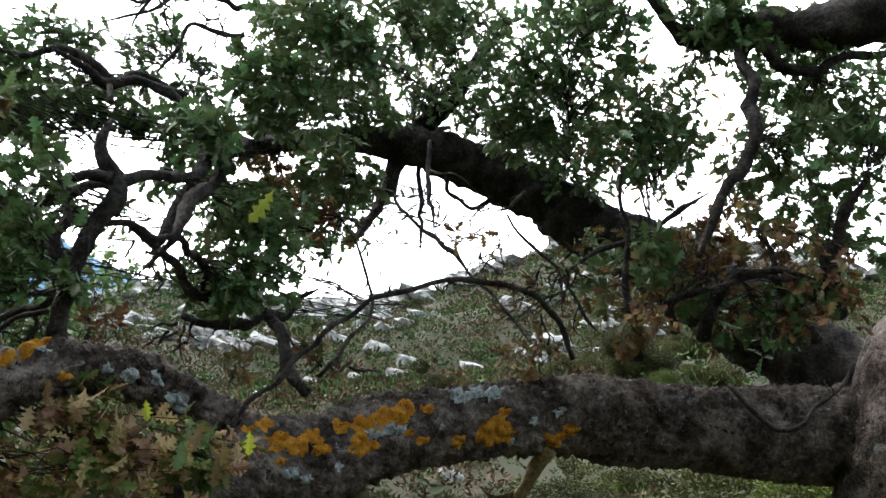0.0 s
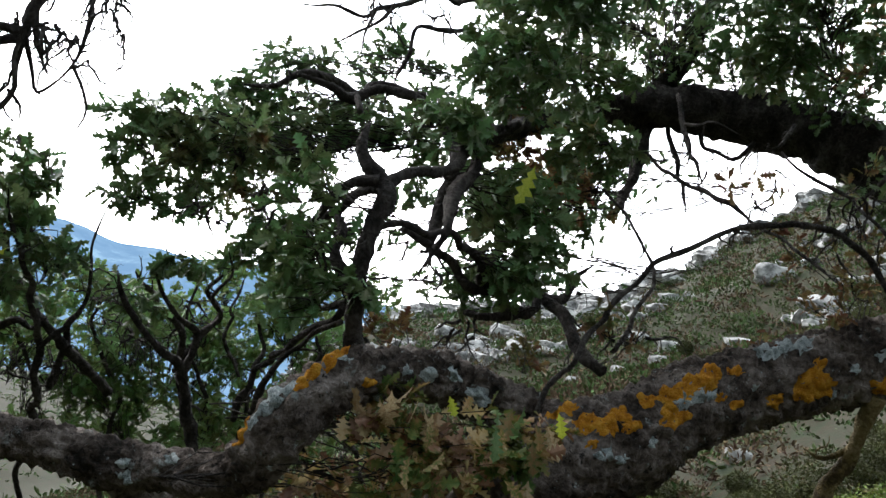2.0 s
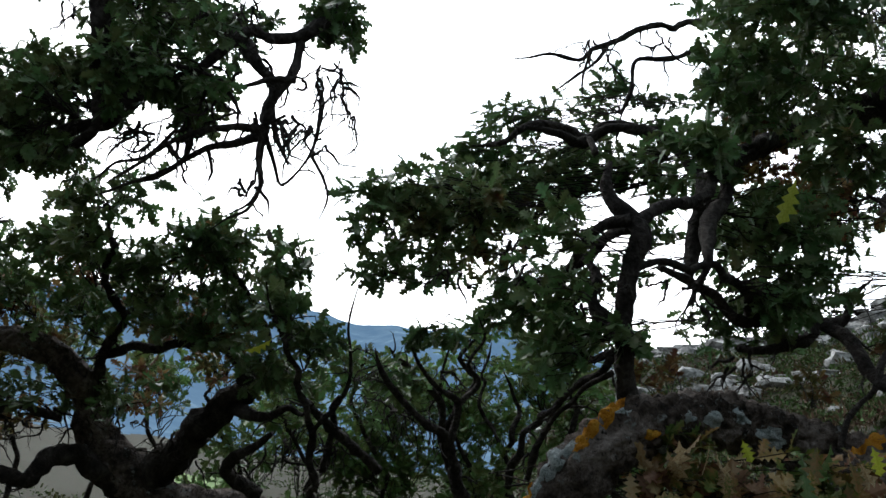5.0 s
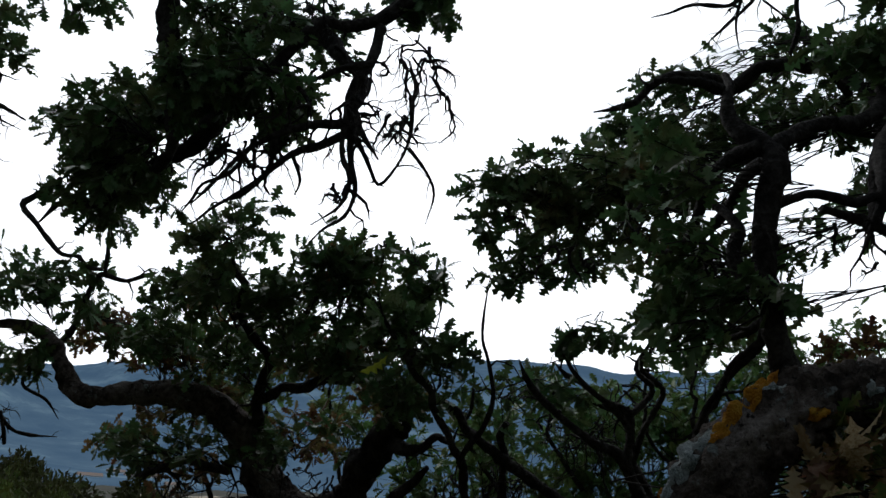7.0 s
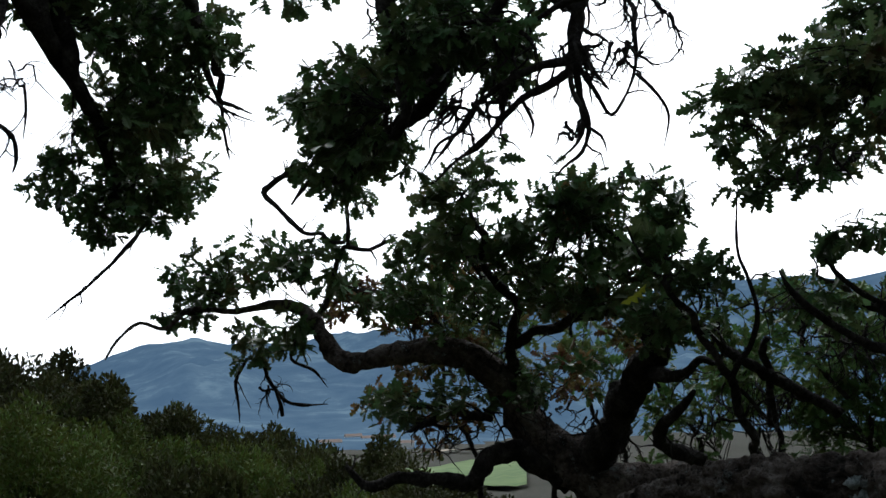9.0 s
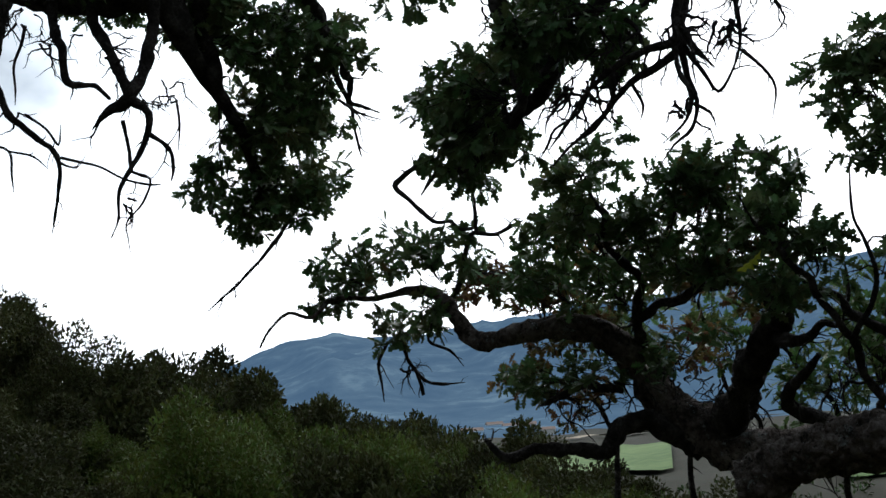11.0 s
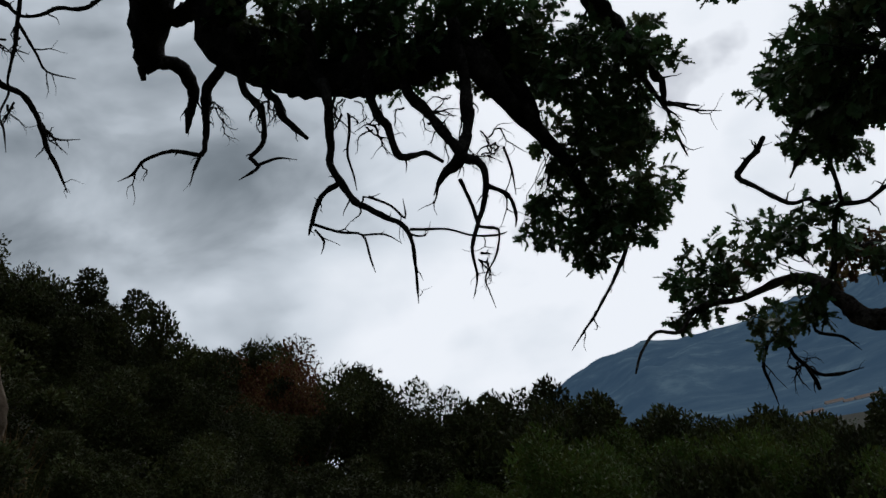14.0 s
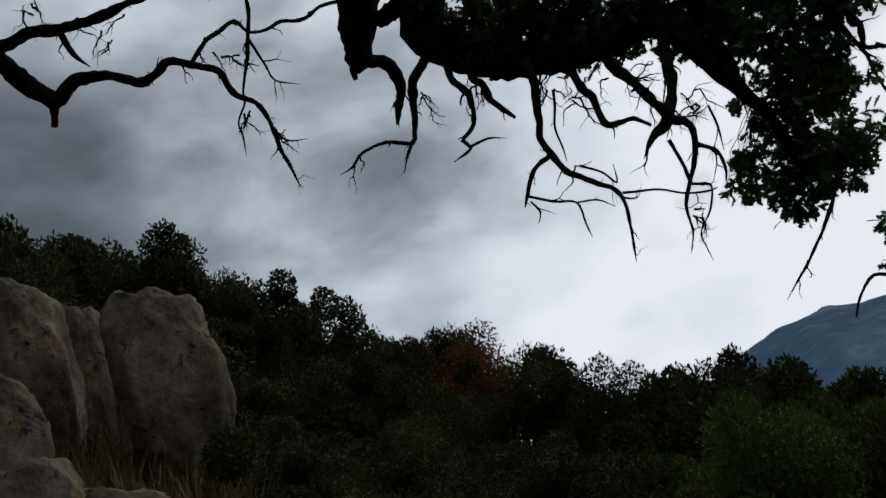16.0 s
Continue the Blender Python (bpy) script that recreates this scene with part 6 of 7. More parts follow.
twig_spray(oak, [(-0.88, 2.31, 1.9, 0.056, 8, 0.127), (-1.26, 1.88, 2.06, 0.053, 6, 0.12), (-1.1, 1.88, 1.95, 0.05, 6, 0.113), (-0.92, 2.03, 2, 0.052, 7, 0.115), (-1.35, 1.8, 1.94, 0.053, 4, 0.12)])
foliage(over, 'upper_crown', [(-3.35, 0.22, 3.05, 0.154, 0.087, -3.35, 0.13, 2.98, 140), (-3.27, 0.38, 2.95, 0.169, 0.075, -3.26, 0.33, 2.87, 170), (-3.13, 0.76, 2.77, 0.143, 0.09, -3.04, 0.69, 2.77, 150), (-3.39, 0.04, 3.11, 0.078, 0.098, -3.35, 0.13, 2.98, 60)], 0.06, leaf_green)
limb(oak, 'branch', [(-0.986, 2.218, 2.069, 0.0137), (-0.993, 2.254, 2.148, 0.0197), (-0.993, 2.285, 2.258, 0.0215), (-1.035, 2.359, 2.368, 0.0179), (-1.097, 2.363, 2.439, 0.0137), (-1.185, 2.345, 2.488, 0.0139), (-1.259, 2.287, 2.474, 0.0138), (-1.312, 2.254, 2.427, 0.0152), (-1.348, 2.164, 2.424, 0.0119), (-1.402, 2.104, 2.418, 0.0074)], bark, 0.02, 1.0)
limb(oak, 'branch', [(-0.989, 1.862, 1.872, 0.0188), (-1.027, 1.851, 1.902, 0.0165), (-1.058, 1.851, 1.942, 0.0143), (-1.068, 1.884, 1.998, 0.0109), (-1.12, 1.896, 2.048, 0.0087), (-1.168, 1.918, 2.077, 0.0064)], bark, 0.02, 1.0)
limb(oak, 'branch', [(-0.981, 1.831, 2.088, 0.0141), (-1.047, 1.866, 2.076, 0.0121), (-1.104, 1.91, 2.04, 0.0112), (-1.177, 1.938, 2.003, 0.0077), (-1.271, 1.989, 1.996, 0.0053)], bark, 0.02, 1.0)
limb(oak, 'branch', [(-1.004, 1.869, 1.842, 0.0082), (-1.071, 1.9, 1.821, 0.0072), (-1.137, 1.914, 1.823, 0.0037)], bark, 0.02, 1.0)
limb(oak, 'branch', [(-1.01, 1.872, 1.83, 0.0095), (-1.105, 1.953, 1.782, 0.0087), (-1.194, 2.022, 1.722, 0.0078), (-1.318, 2.148, 1.671, 0.0084), (-1.377, 2.222, 1.541, 0.013)], bark, 0.02, 1.0)
foliage(over, 'crown', [(-1.94, 1.43, 2.45, 0.158, 0.086, -2.05, 1.3, 2.5, 230), (-1.97, 1.33, 2.28, 0.112, 0.084, -2.05, 1.32, 2.39, 180), (-1.87, 1.41, 2.28, 0.123, 0.069, -1.96, 1.4, 2.35, 180), (-2.19, 1.26, 2.24, 0.122, 0.076, -2.05, 1.32, 2.18, 190), (-2.29, 1.29, 2.13, 0.127, 0.063, -2.05, 1.32, 2.18, 160), (-1.75, 1.75, 2.57, 0.087, 0.073, -1.83, 1.75, 2.7, 190), (-2.25, 1.17, 2.51, 0.126, 0.063, -2.17, 1.17, 2.61, 120), (-2.14, 1.35, 2.09, 0.09, 0.059, -2.05, 1.32, 2.18, 90)], 0.05, leaf_green)
limb(over, 'branch', [(-2.102, 1.341, 2.735, 0.0404), (-2.054, 1.296, 2.527, 0.0253), (-2.051, 1.317, 2.389, 0.022), (-2.031, 1.33, 2.263, 0.0187), (-2.017, 1.339, 2.168, 0.0143), (-2.136, 1.35, 2.093, 0.0105), (-2.314, 1.323, 2.084, 0.0097), (-2.396, 1.287, 2.094, 0.0083), (-2.47, 1.269, 2.053, 0.0067)], bark, 0.02, 1.0)
limb(over, 'branch', [(-2.049, 1.324, 2.363, 0.0132), (-1.953, 1.369, 2.312, 0.0127), (-1.896, 1.432, 2.304, 0.0125), (-1.855, 1.481, 2.379, 0.0125), (-1.824, 1.538, 2.46, 0.014), (-1.775, 1.628, 2.479, 0.0154), (-1.762, 1.727, 2.571, 0.0173), (-1.804, 1.811, 2.737, 0.0213)], bark, 0.02, 1.0)
limb(over, 'branch', [(-1.767, 1.642, 2.468, 0.0126), (-1.744, 1.613, 2.383, 0.0123), (-1.762, 1.582, 2.308, 0.0108), (-1.769, 1.578, 2.241, 0.0108), (-1.797, 1.528, 2.224, 0.0094), (-1.836, 1.472, 2.196, 0.0068), (-1.924, 1.41, 2.114, 0.0041), (-2.016, 1.395, 2.057, 0.0029)], bark, 0.02, 1.0)
limb(over, 'twig', [(-1.762, 1.583, 2.295, 0.0068), (-1.755, 1.606, 2.232, 0.0068), (-1.741, 1.65, 2.174, 0.0041)], bark, 0.02, 1.0)
limb(over, 'twig', [(-1.769, 1.578, 2.241, 0.0067), (-1.774, 1.582, 2.174, 0.0054), (-1.77, 1.605, 2.125, 0.0054), (-1.786, 1.598, 2.071, 0.0041), (-1.822, 1.559, 2.027, 0.0027)], bark, 0.02, 1.0)
twig_spray(over, [(-1.71, 1.68, 2.4, 0.055, 14, 0.179), (-1.76, 1.58, 2.38, 0.055, 8, 0.15), (-1.88, 1.43, 2.16, 0.055, 10, 0.151), (-1.82, 1.48, 2.27, 0.054, 8, 0.149), (-1.68, 1.75, 2.33, 0.02, 6, 0.151), (-1.87, 1.53, 2.51, 0.072, 8, 0.157)])
twig_spray(oak, [(-0.83, 3.32, 2.61, 0.059, 6, 0.199)])
limb(oak, 'twig', [(-1.246, 2.924, 3.085, 0.0157), (-1.293, 2.759, 2.98, 0.0112), (-1.362, 2.655, 2.934, 0.0109), (-1.422, 2.59, 2.866, 0.0089), (-1.487, 2.539, 2.795, 0.007), (-1.556, 2.48, 2.796, 0.0053), (-1.635, 2.411, 2.757, 0.0035)], bark, 0.02, 1.0)
limb(oak, 'twig', [(-1.422, 2.59, 2.866, 0.0071), (-1.445, 2.573, 2.805, 0.0054), (-1.497, 2.538, 2.74, 0.0044), (-1.552, 2.507, 2.677, 0.0026)], bark, 0.02, 1.0)
limb(oak, 'twig', [(-1.253, 2.827, 2.928, 0.0094), (-1.305, 2.728, 2.865, 0.0091), (-1.358, 2.655, 2.831, 0.0072), (-1.358, 2.653, 2.739, 0.0071), (-1.379, 2.641, 2.617, 0.0026)], bark, 0.02, 1.0)
limb(oak, 'twig', [(-1.461, 2.557, 2.828, 0.0054), (-1.476, 2.554, 2.745, 0.0036), (-1.471, 2.57, 2.66, 0.0021)], bark, 0.02, 1.0)
limb(oak, 'twig', [(-0.522, 3.463, 2.904, 0.0104), (-0.5, 3.439, 2.846, 0.0083), (-0.387, 3.382, 2.795, 0.0081), (-0.34, 3.372, 2.836, 0.01), (-0.328, 3.366, 2.864, 0.0121)], bark, 0.02, 1.0)
limb(oak, 'twig', [(-0.642, 3.446, 2.92, 0.0105), (-0.599, 3.43, 2.814, 0.0103), (-0.539, 3.371, 2.676, 0.008), (-0.5, 3.326, 2.558, 0.0039)], bark, 0.02, 1.0)
limb(oak, 'branch', [(-0.973, 1.984, 2.041, 0.0075), (-0.932, 2.07, 2.032, 0.0102), (-0.914, 2.202, 2.031, 0.0122), (-0.888, 2.28, 1.995, 0.0124), (-0.84, 2.357, 2.002, 0.0113), (-0.792, 2.429, 2.035, 0.0086)], bark, 0.02, 1.0)
foliage(sap, 'crown', [(-3.09, 3.75, 1.96, 0.194, 0.145, -3.08, 3.86, 1.74, 180), (-2.88, 4.01, 1.92, 0.219, 0.171, -2.88, 4.09, 1.7, 190), (-2.71, 4.29, 2.11, 0.227, 0.151, -2.64, 4.26, 1.84, 190), (-2.48, 4.45, 2.21, 0.228, 0.152, -2.42, 4.42, 1.94, 190), (-2.27, 4.62, 2.14, 0.229, 0.203, -2.21, 4.57, 1.86, 200), (-2.14, 4.8, 2.31, 0.21, 0.157, -2.08, 4.63, 2.02, 170), (-2.5, 4.38, 1.86, 0.296, 0.148, -2.49, 4.42, 1.71, 200), (-3.21, 3.73, 1.69, 0.295, 0.147, -3.2, 3.79, 1.53, 190)], 0.065, leaf_bright)
foliage(oak, 'left_crown', [(-3.28, 1.8, 1.94, 0.12, 0.1, -3.3, 1.91, 1.84, 90), (-3.19, 1.98, 1.89, 0.138, 0.099, -3.28, 2.05, 1.75, 110), (-2.83, 2.04, 1.98, 0.143, 0.09, -2.95, 2.15, 1.86, 130), (-2.67, 2.23, 1.91, 0.139, 0.105, -2.79, 2.35, 1.79, 130), (-3.14, 2.15, 1.77, 0.157, 0.118, -3.17, 2.21, 1.62, 120), (-2.91, 2.36, 1.68, 0.17, 0.113, -2.95, 2.38, 1.58, 120), (-2.59, 2.46, 1.81, 0.123, 0.105, -2.66, 2.57, 1.65, 110), (-3.4, 2.01, 1.59, 0.125, 0.083, -3.35, 2.05, 1.64, 60)], 0.055, leaf_brown)
foliage(oak, 'hanging_leaves', [(-0.85, 1.94, 1.58, 0.084, 0.097, -0.8, 1.95, 1.68, 26), (-0.7, 1.98, 1.59, 0.119, 0.083, -0.71, 2.07, 1.69, 40), (-0.59, 1.99, 1.62, 0.082, 0.07, -0.59, 2.09, 1.69, 24), (-0.91, 1.97, 1.47, 0.136, 0.049, -1, 1.8, 1.47, 34)], 0.06, leaf_bright)
foliage(oak, 'crown', [(0.31, 2.72, 2.68, 0.2, 0.133, 0.43, 2.84, 2.54, 200), (0.44, 2.71, 2.55, 0.165, 0.132, 0.47, 2.84, 2.46, 180), (0.24, 2.76, 2.54, 0.149, 0.1, 0.32, 2.88, 2.47, 110), (0.45, 2.74, 2.86, 0.139, 0.174, 0.5, 2.79, 2.71, 150)], 0.055, leaf_brown)
foliage(oak, 'riser_crown', [(-1.08, 1.68, 2.03, 0.085, 0.07, -0.88, 1.77, 2.01, 60), (-1.06, 1.69, 1.92, 0.08, 0.052, -0.92, 1.78, 1.87, 45), (-0.98, 1.72, 1.84, 0.075, 0.05, -0.92, 1.78, 1.87, 40), (-1.06, 1.68, 1.81, 0.07, 0.043, -0.92, 1.78, 1.87, 45), (-1.08, 1.67, 1.77, 0.051, 0.030, -0.92, 1.78, 1.87, 20)], 0.055, leaf_green)
foliage(oak, 'riser_crown', [(-1.79, 2.05, 2.19, 0.087, 0.093, -1.74, 2.10, 2.14, 80), (-1.71, 2.10, 2.24, 0.1, 0.093, -1.68, 2.14, 2.17, 96), (-1.78, 2.11, 2.03, 0.08, 0.073, -1.71, 2.17, 2.02, 64), (-1.67, 2.17, 2.11, 0.107, 0.12, -1.63, 2.22, 2.04, 120), (-1.66, 2.24, 1.88, 0.08, 0.06, -1.63, 2.25, 1.96, 64), (-1.56, 2.21, 2.24, 0.093, 0.12, -1.58, 2.22, 2.15, 96)], 0.058, leaf_green)
foliage(oak, 'crown', [(-1.59, 3.05, 2.85, 0.164, 0.164, -1.56, 3.07, 2.83, 128), (-1.43, 3.16, 2.78, 0.127, 0.218, -1.50, 3.11, 2.81, 144), (-1.46, 3.25, 2.51, 0.091, 0.145, -1.48, 3.21, 2.59, 80), (-1.66, 3.08, 2.70, 0.109, 0.109, -1.61, 3.07, 2.77, 64)], 0.06, leaf_green)


# ---- lichen on the limbs ----
def lichen(limb_name, s, a, size, material, seed):
    """A crusty patch of irregular outline that lies on the bark at the share s of the limb's length, turned by a degrees about it."""
    c, side, up = CURVES[limb_name]
    i0 = s * (len(c) - 1)
    step = np.linalg.norm(c[1, :3] - c[0, :3])
    verts, faces = [], []
    rings, n = 5, 26
    for j in range(rings + 1):
        for k in range(n):
            th = 2 * math.pi * k / n
            edge = size * (1 + 0.55 * noise.noise((math.cos(th) * 1.6 + seed, math.sin(th) * 1.6, seed)) + 0.3 * noise.noise((math.cos(th) * 5, math.sin(th) * 5 + seed, 2)))
            q = edge * j / rings
            i = min(len(c) - 2, max(0, i0 + q * math.cos(th) * 1.5 / step))
            f = int(i)
            m = c[f] + (c[f + 1] - c[f]) * (i - f)
            ang = radians(a) + q * math.sin(th) / m[3]
            d = side[f] * math.cos(ang) + up[f] * math.sin(ang)
            e = m[:3] + d * m[3]
            r = bark_relief(e[0], e[1], e[2], m[3], 0) + 0.0035 * (1 - (j / rings) ** 3) + 0.0012
            verts.append(tuple(m[:3] + d * r))
    for j in range(rings):
        for k in range(n):
            k2 = (k + 1) % n
            faces.append((j * n + k, j * n + k2, (j + 1) * n + k2, (j + 1) * n + k))
    return mesh_object("lichen_patch", verts, faces, material, bpy.data.objects[limb_name])


# ---- single leaves that hang before the low limb ----
def single_leaf(at_, length, way, roll, material, label=""):
    key = (material.name, int(roll) % 3)
    if key not in SHARED:
        v, f = leaf_shape(0.1 + 0.08 * key[1], 0.1 + 0.15 * key[1])
        me = bpy.data.meshes.new("leaf")
        me.from_pydata([tuple(q) for q in v], [], f)
        me.materials.append(material)
        SHARED[key] = me
    ob = new("leaf", SHARED[key])
    ob.parent = oak
    ob.matrix_basis = Matrix.Translation(at_) @ Vector(way).to_track_quat("Y", "Z").to_matrix().to_4x4() @ pose(0, 0, 0, 0, roll, 0) @ Matrix.Scale(length, 4)
    if label:
        tagged(ob, label)


single_leaf((-0.814, 1.733, 1.678), 0.069, (0.12, 0.19, -1), 106, leaf_pale, 'pale dry oak leaf')
single_leaf((-0.833, 1.729, 1.66), 0.057, (0.44, 0.19, -1), 152, leaf_pale, 'pale dry oak leaf')
single_leaf((-0.792, 1.786, 1.699), 0.059, (-0.47, -0.03, -1), 160, leaf_pale, 'pale dry oak leaf')
single_leaf((-0.767, 1.799, 1.672), 0.059, (0.15, 0.32, -1), -139, leaf_pale, 'pale dry oak leaf')
single_leaf((-0.747, 1.807, 1.656), 0.059, (-0.03, -0.2, -1), 16, leaf_pale, 'pale dry oak leaf')
single_leaf((-0.779, 1.794, 1.68), 0.059, (0.07, -0.39, -1), -102, leaf_pale, 'pale dry oak leaf')
single_leaf((-0.626, 1.898, 1.665), 0.067, (-0.22, 0.33, -1), 96, leaf_pale, 'pale dry oak leaf')
single_leaf((-0.527, 1.917, 1.668), 0.067, (-0.34, 0.24, -1), -130, leaf_pale, 'pale dry oak leaf')
single_leaf((-0.56, 1.911, 1.576), 0.067, (0.12, -0.3, -1), -179, leaf_pale, 'pale dry oak leaf')
single_leaf((-0.626, 1.9, 1.637), 0.067, (0.37, -0.23, -1), -102, leaf_pale, 'pale dry oak leaf')
single_leaf((-0.547, 1.913, 1.686), 0.067, (0.48, 0.3, -1), -76, leaf_pale, 'pale dry oak leaf')
single_leaf((-0.531, 1.915, 1.716), 0.049, (0.46, 0.03, -1), 64, leaf_lime, 'yellow-green oak leaf')
single_leaf((-0.727, 2.06, 2.256), 0.096, (-0.3, 0.35, -1), 69, leaf_lime, 'yellow-green oak leaf')
single_leaf((-0.742, 1.87, 1.699), 0.041, (0.47, 0.31, -1), -72, leaf_lime, 'yellow-green oak leaf')
single_leaf((-1.801, 1.771, 1.797), 0.064, (-0.28, -0.2, -0.44), -157, leaf_lime, 'yellow-green oak leaf')
single_leaf((-0.731, 1.684, 1.571), 0.058, (-0.14, -0.16, -1), 71, leaf_autumn)
single_leaf((-0.789, 1.709, 1.582), 0.049, (-0.28, -0.06, 0.0), -29, leaf_autumn)
single_leaf((-0.729, 1.793, 1.534), 0.062, (-0.25, 0.26, -1), -14, leaf_green)
single_leaf((-0.667, 1.76, 1.539), 0.055, (-0.93, 0.27, -0.5), -57, leaf_autumn)
single_leaf((-0.638, 1.786, 1.544), 0.067, (-0.18, -0.26, -1), -152, leaf_autumn)
single_leaf((-0.857, 1.884, 1.536), 0.051, (0.1, 0.34, -1), -169, leaf_autumn)
single_leaf((-0.612, 1.768, 1.653), 0.059, (0.42, -0.37, -1), -2, leaf_green)
single_leaf((-0.612, 1.872, 1.703), 0.071, (-0.07, -0.28, -1), 124, leaf_brown)
single_leaf((-0.815, 1.897, 1.594), 0.070, (0.38, -0.11, -0.3), -11, leaf_brown)
single_leaf((-0.595, 1.895, 1.713), 0.060, (-0.0, -0.1, -0.5), -82, leaf_green)
single_leaf((-0.583, 1.801, 1.567), 0.063, (0.33, 0.16, -0.2), 74, leaf_autumn)
single_leaf((-0.802, 1.85, 1.587), 0.064, (-0.32, -0.19, 0.34), -9, leaf_autumn)
single_leaf((-0.603, 1.775, 1.659), 0.050, (0.14, 0.19, -1), 118, leaf_autumn)
single_leaf((-0.767, 1.879, 1.529), 0.065, (0.04, 0.02, -0.42), 121, leaf_autumn)
single_leaf((-0.562, 1.876, 1.65), 0.064, (0.28, 0.06, -1), 60, leaf_brown)
single_leaf((-0.745, 1.864, 1.575), 0.063, (0.09, 0.1, -1), -115, leaf_autumn)
single_leaf((-0.638, 1.865, 1.687), 0.071, (0.39, -0.31, -1), 168, leaf_green)
single_leaf((-0.703, 1.791, 1.595), 0.053, (-0.26, 0.32, -1), -180, leaf_autumn)
single_leaf((-0.74, 1.778, 1.635), 0.047, (0.1, -0.12, -0.28), 5, leaf_autumn)
single_leaf((-0.548, 1.801, 1.68), 0.047, (0.28, -0.08, -0.44), 35, leaf_brown)
single_leaf((-0.69, 1.915, 1.528), 0.063, (0.32, -0.07, -0.24), 150, leaf_autumn)
single_leaf((-0.722, 1.889, 1.641), 0.061, (-0.27, -0.17, -1), 170, leaf_brown)
single_leaf((-0.753, 1.891, 1.509), 0.063, (-0.4, -0.15, -0.58), 160, leaf_autumn)
single_leaf((-0.726, 1.718, 1.516), 0.043, (-0.46, -0.29, -1), -39, leaf_brown)
single_leaf((-0.692, 1.752, 1.593), 0.055, (-0.23, -0.28, -1), 176, leaf_autumn)
single_leaf((-0.77, 1.789, 1.567), 0.061, (-0.37, -0.17, -1), 75, leaf_autumn)
lichen('lichened_limb', 0.6982, 163.0, 0.0296, lichen_orange, 1.7)
lichen('lichened_limb', 0.6842, 163.4, 0.0239, lichen_orange, 3.4)
lichen('lichened_limb', 0.7263, -179.3, 0.0232, lichen_orange, 5.1)
lichen('lichened_limb', 0.7158, -170.9, 0.0174, lichen_orange, 6.8)
lichen('lichened_limb', 0.7158, 158.1, 0.0234, lichen_orange, 8.5)
lichen('lichened_limb', 0.7684, 150.8, 0.0286, lichen_orange, 10.2)
lichen('lichened_limb', 0.7895, 161.2, 0.0251, lichen_orange, 11.9)
lichen('lichened_limb', 0.7649, 167.6, 0.0199, lichen_orange, 13.6)
lichen('lichened_limb', 0.8035, 150.5, 0.0250, lichen_orange, 15.3)
lichen('lichened_limb', 0.8105, 124.3, 0.0227, lichen_orange, 17.0)
lichen('lichened_limb', 0.6491, 156.7, 0.0153, lichen_orange, 18.7)
lichen('lichened_limb', 0.6737, 151.1, 0.0182, lichen_orange, 20.4)
lichen('lichened_limb', 0.5719, -154.0, 0.0411, lichen_orange, 22.1)
lichen('lichened_limb', 0.5825, -142.1, 0.0252, lichen_orange, 23.8)
lichen('lichened_limb', 0.5649, -143.3, 0.0223, lichen_orange, 25.5)
lichen('lichened_limb', 0.4737, -147.6, 0.0199, lichen_orange, 27.2)
lichen('lichened_limb', 0.4912, -132.0, 0.0265, lichen_orange, 28.9)
lichen('lichened_limb', 0.5614, 178.6, 0.0127, lichen_orange, 30.6)
lichen('lichened_limb', 0.8070, 175.2, 0.0110, lichen_orange, 32.3)
lichen('lichened_limb', 0.6772, -173.5, 0.0119, lichen_orange, 34.0)
lichen('lichened_limb', 0.6632, -157.5, 0.0135, lichen_orange, 35.7)
lichen('lichened_limb', 0.6175, -142.9, 0.0186, lichen_orange, 37.4)
lichen('lichened_limb', 0.7333, 148.9, 0.0175, lichen_orange, 39.1)
lichen('lichened_limb', 0.6947, 176.0, 0.0192, lichen_grey, 40.8)
lichen('lichened_limb', 0.7088, 172.6, 0.0161, lichen_grey, 42.5)
lichen('lichened_limb', 0.6842, 178.3, 0.0119, lichen_grey, 44.2)
lichen('lichened_limb', 0.5684, 141.3, 0.0257, lichen_grey, 45.9)
lichen('lichened_limb', 0.6035, 139.6, 0.0222, lichen_grey, 47.6)
lichen('lichened_limb', 0.5860, 139.6, 0.0160, lichen_grey, 49.3)
lichen('lichened_limb', 0.5754, 125.2, 0.0146, lichen_grey, 51.0)
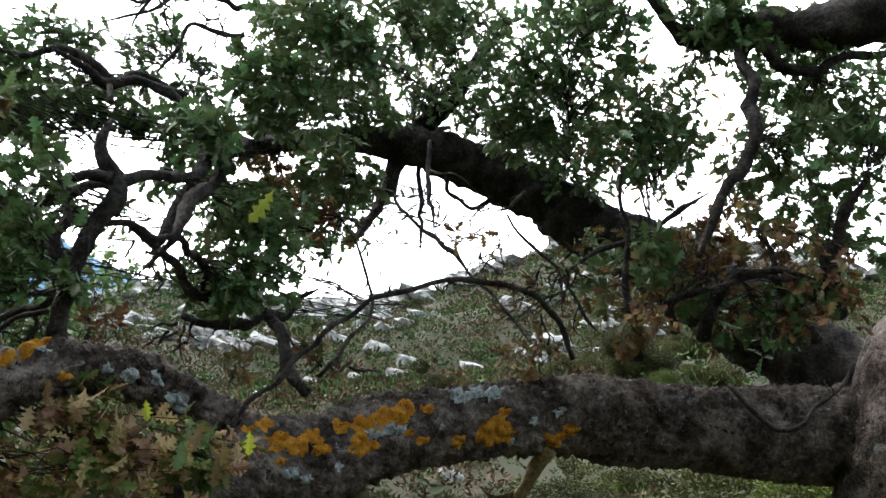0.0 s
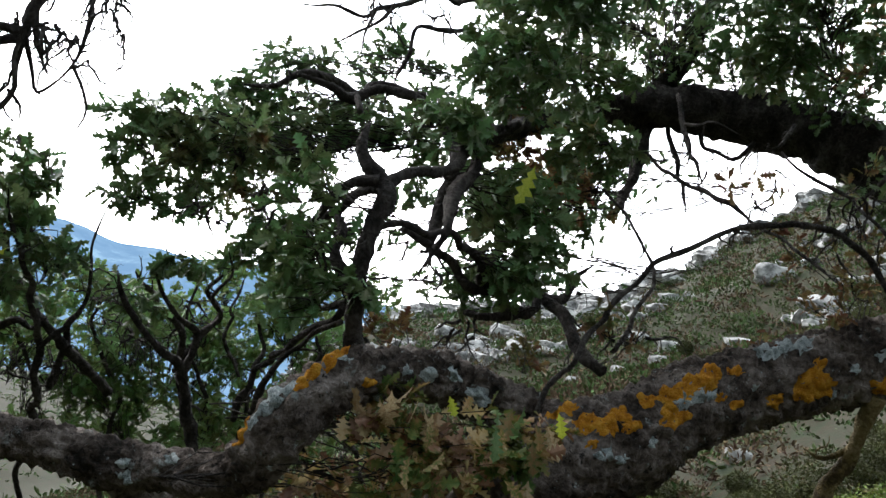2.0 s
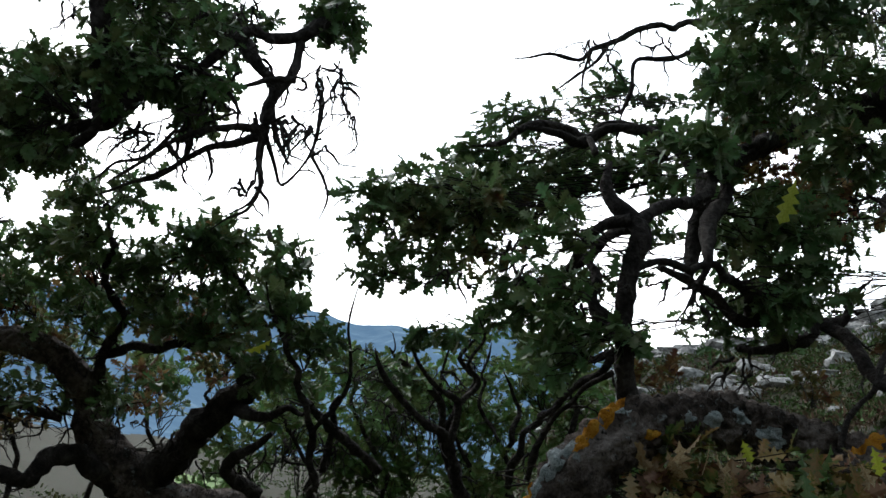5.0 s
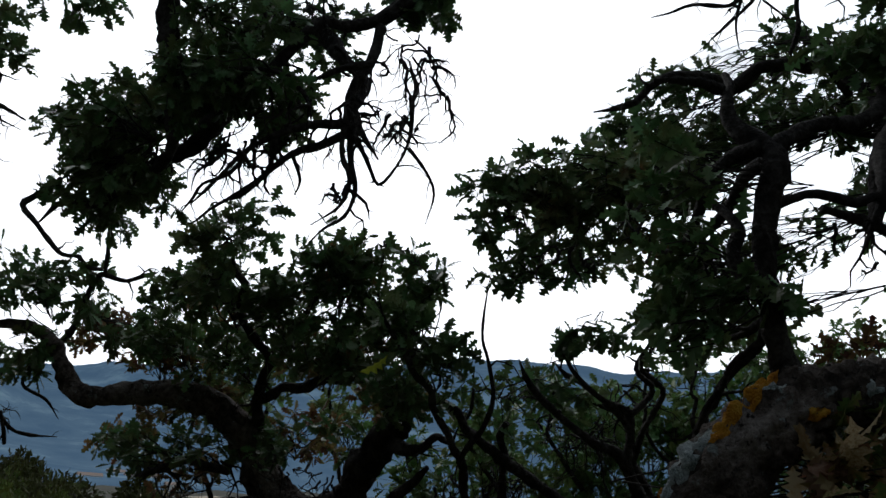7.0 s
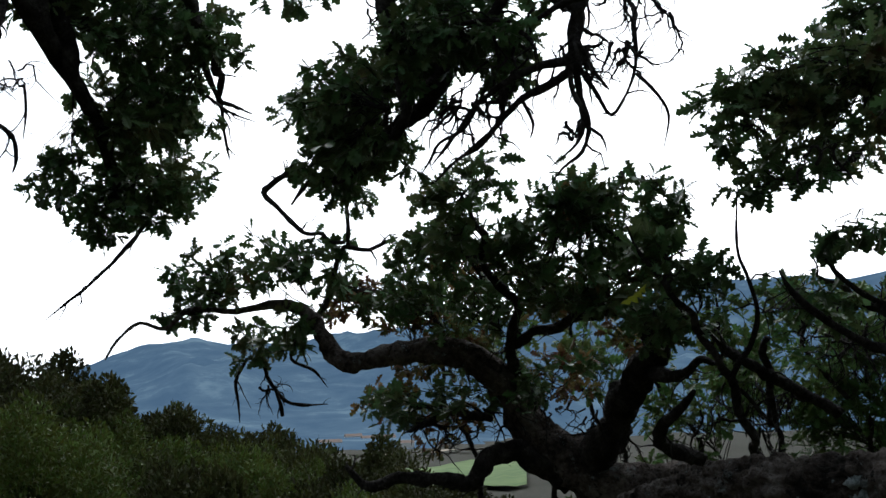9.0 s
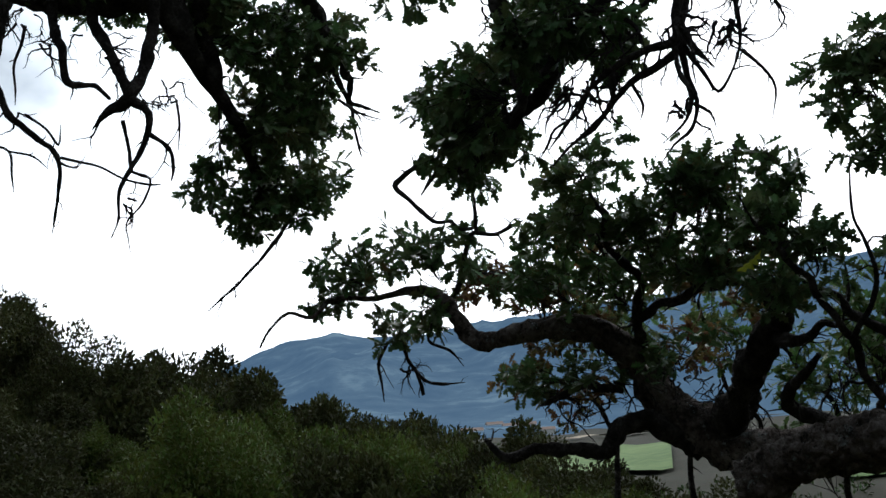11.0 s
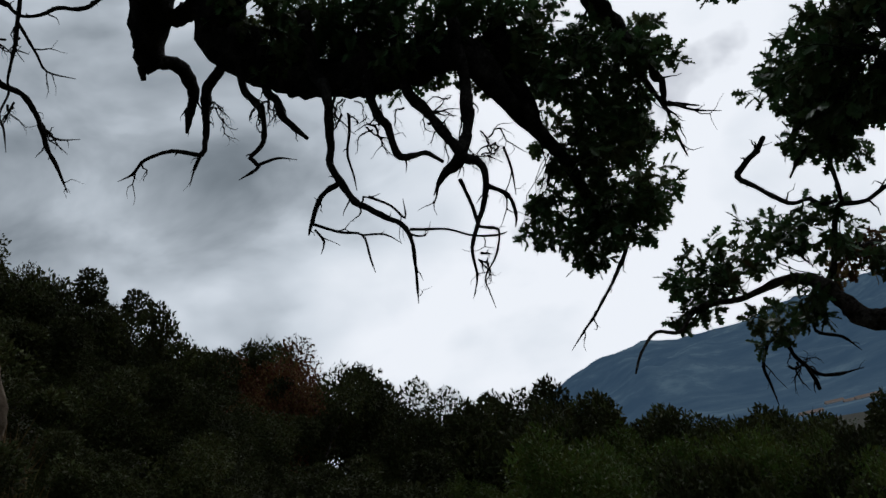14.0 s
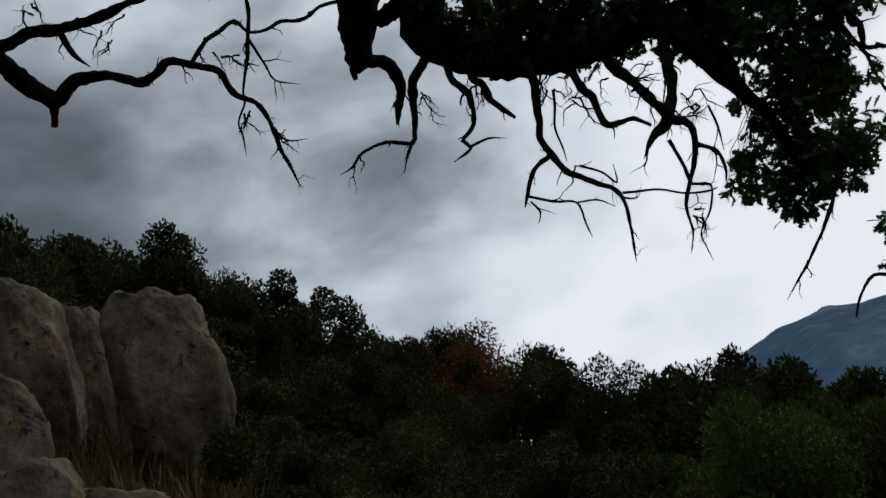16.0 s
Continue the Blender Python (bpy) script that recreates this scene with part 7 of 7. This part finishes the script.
lichen('lichened_limb', 0.7544, -164.9, 0.0114, lichen_grey, 52.7)
lichen('lichened_limb', 0.8000, -171.1, 0.0165, lichen_grey, 54.4)
lichen('lichened_limb', 0.7860, -159.3, 0.0125, lichen_grey, 56.1)
lichen('lichened_limb', 0.6386, -170.2, 0.0091, lichen_grey, 57.8)
lichen('lichened_limb', 0.5263, -162.1, 0.0129, lichen_grey, 59.5)
lichen('lichened_limb', 0.4912, -174.6, 0.0148, lichen_grey, 61.2)
lichen('lichened_limb', 0.5509, -131.3, 0.0113, lichen_grey, 62.9)
lichen('low_limb', 0.3824, 92.9, 0.0186, lichen_orange, 64.6)
lichen('low_limb', 0.3950, 110.5, 0.0115, lichen_orange, 66.3)
lichen('low_limb', 0.4160, 108.5, 0.0149, lichen_orange, 68.0)
lichen('low_limb', 0.4748, 78.0, 0.0157, lichen_orange, 69.7)
lichen('low_limb', 0.4832, 80.8, 0.0110, lichen_orange, 71.4)
lichen('low_limb', 0.4244, 113.5, 0.0080, lichen_orange, 73.1)
lichen('low_limb', 0.3697, 178.2, 0.0104, lichen_orange, 74.8)
lichen('low_limb', 0.3824, 121.0, 0.0092, lichen_grey, 76.5)
lichen('low_limb', 0.4412, 95.0, 0.0176, lichen_grey, 78.2)
lichen('low_limb', 0.4328, 96.8, 0.0139, lichen_grey, 79.9)
lichen('low_limb', 0.4580, 93.1, 0.0118, lichen_grey, 81.6)
lichen('low_limb', 0.2815, 174.4, 0.0176, lichen_grey, 83.3)
lichen('low_limb', 0.2437, 167.2, 0.0156, lichen_grey, 85.0)
lichen('low_limb', 0.3193, 166.5, 0.0109, lichen_grey, 86.7)
lichen('low_limb', 0.2017, -160.6, 0.0215, lichen_grey, 88.4)
lichen('low_limb', 0.6471, 134.2, 0.0143, lichen_grey, 90.1)
lichen('low_limb', 0.6513, 98.8, 0.0115, lichen_grey, 91.8)
lichen('low_limb', 0.3529, -140.9, 0.0095, lichen_grey, 93.5)
lichen('low_limb', 0.5924, 74.0, 0.0123, lichen_grey, 95.2)
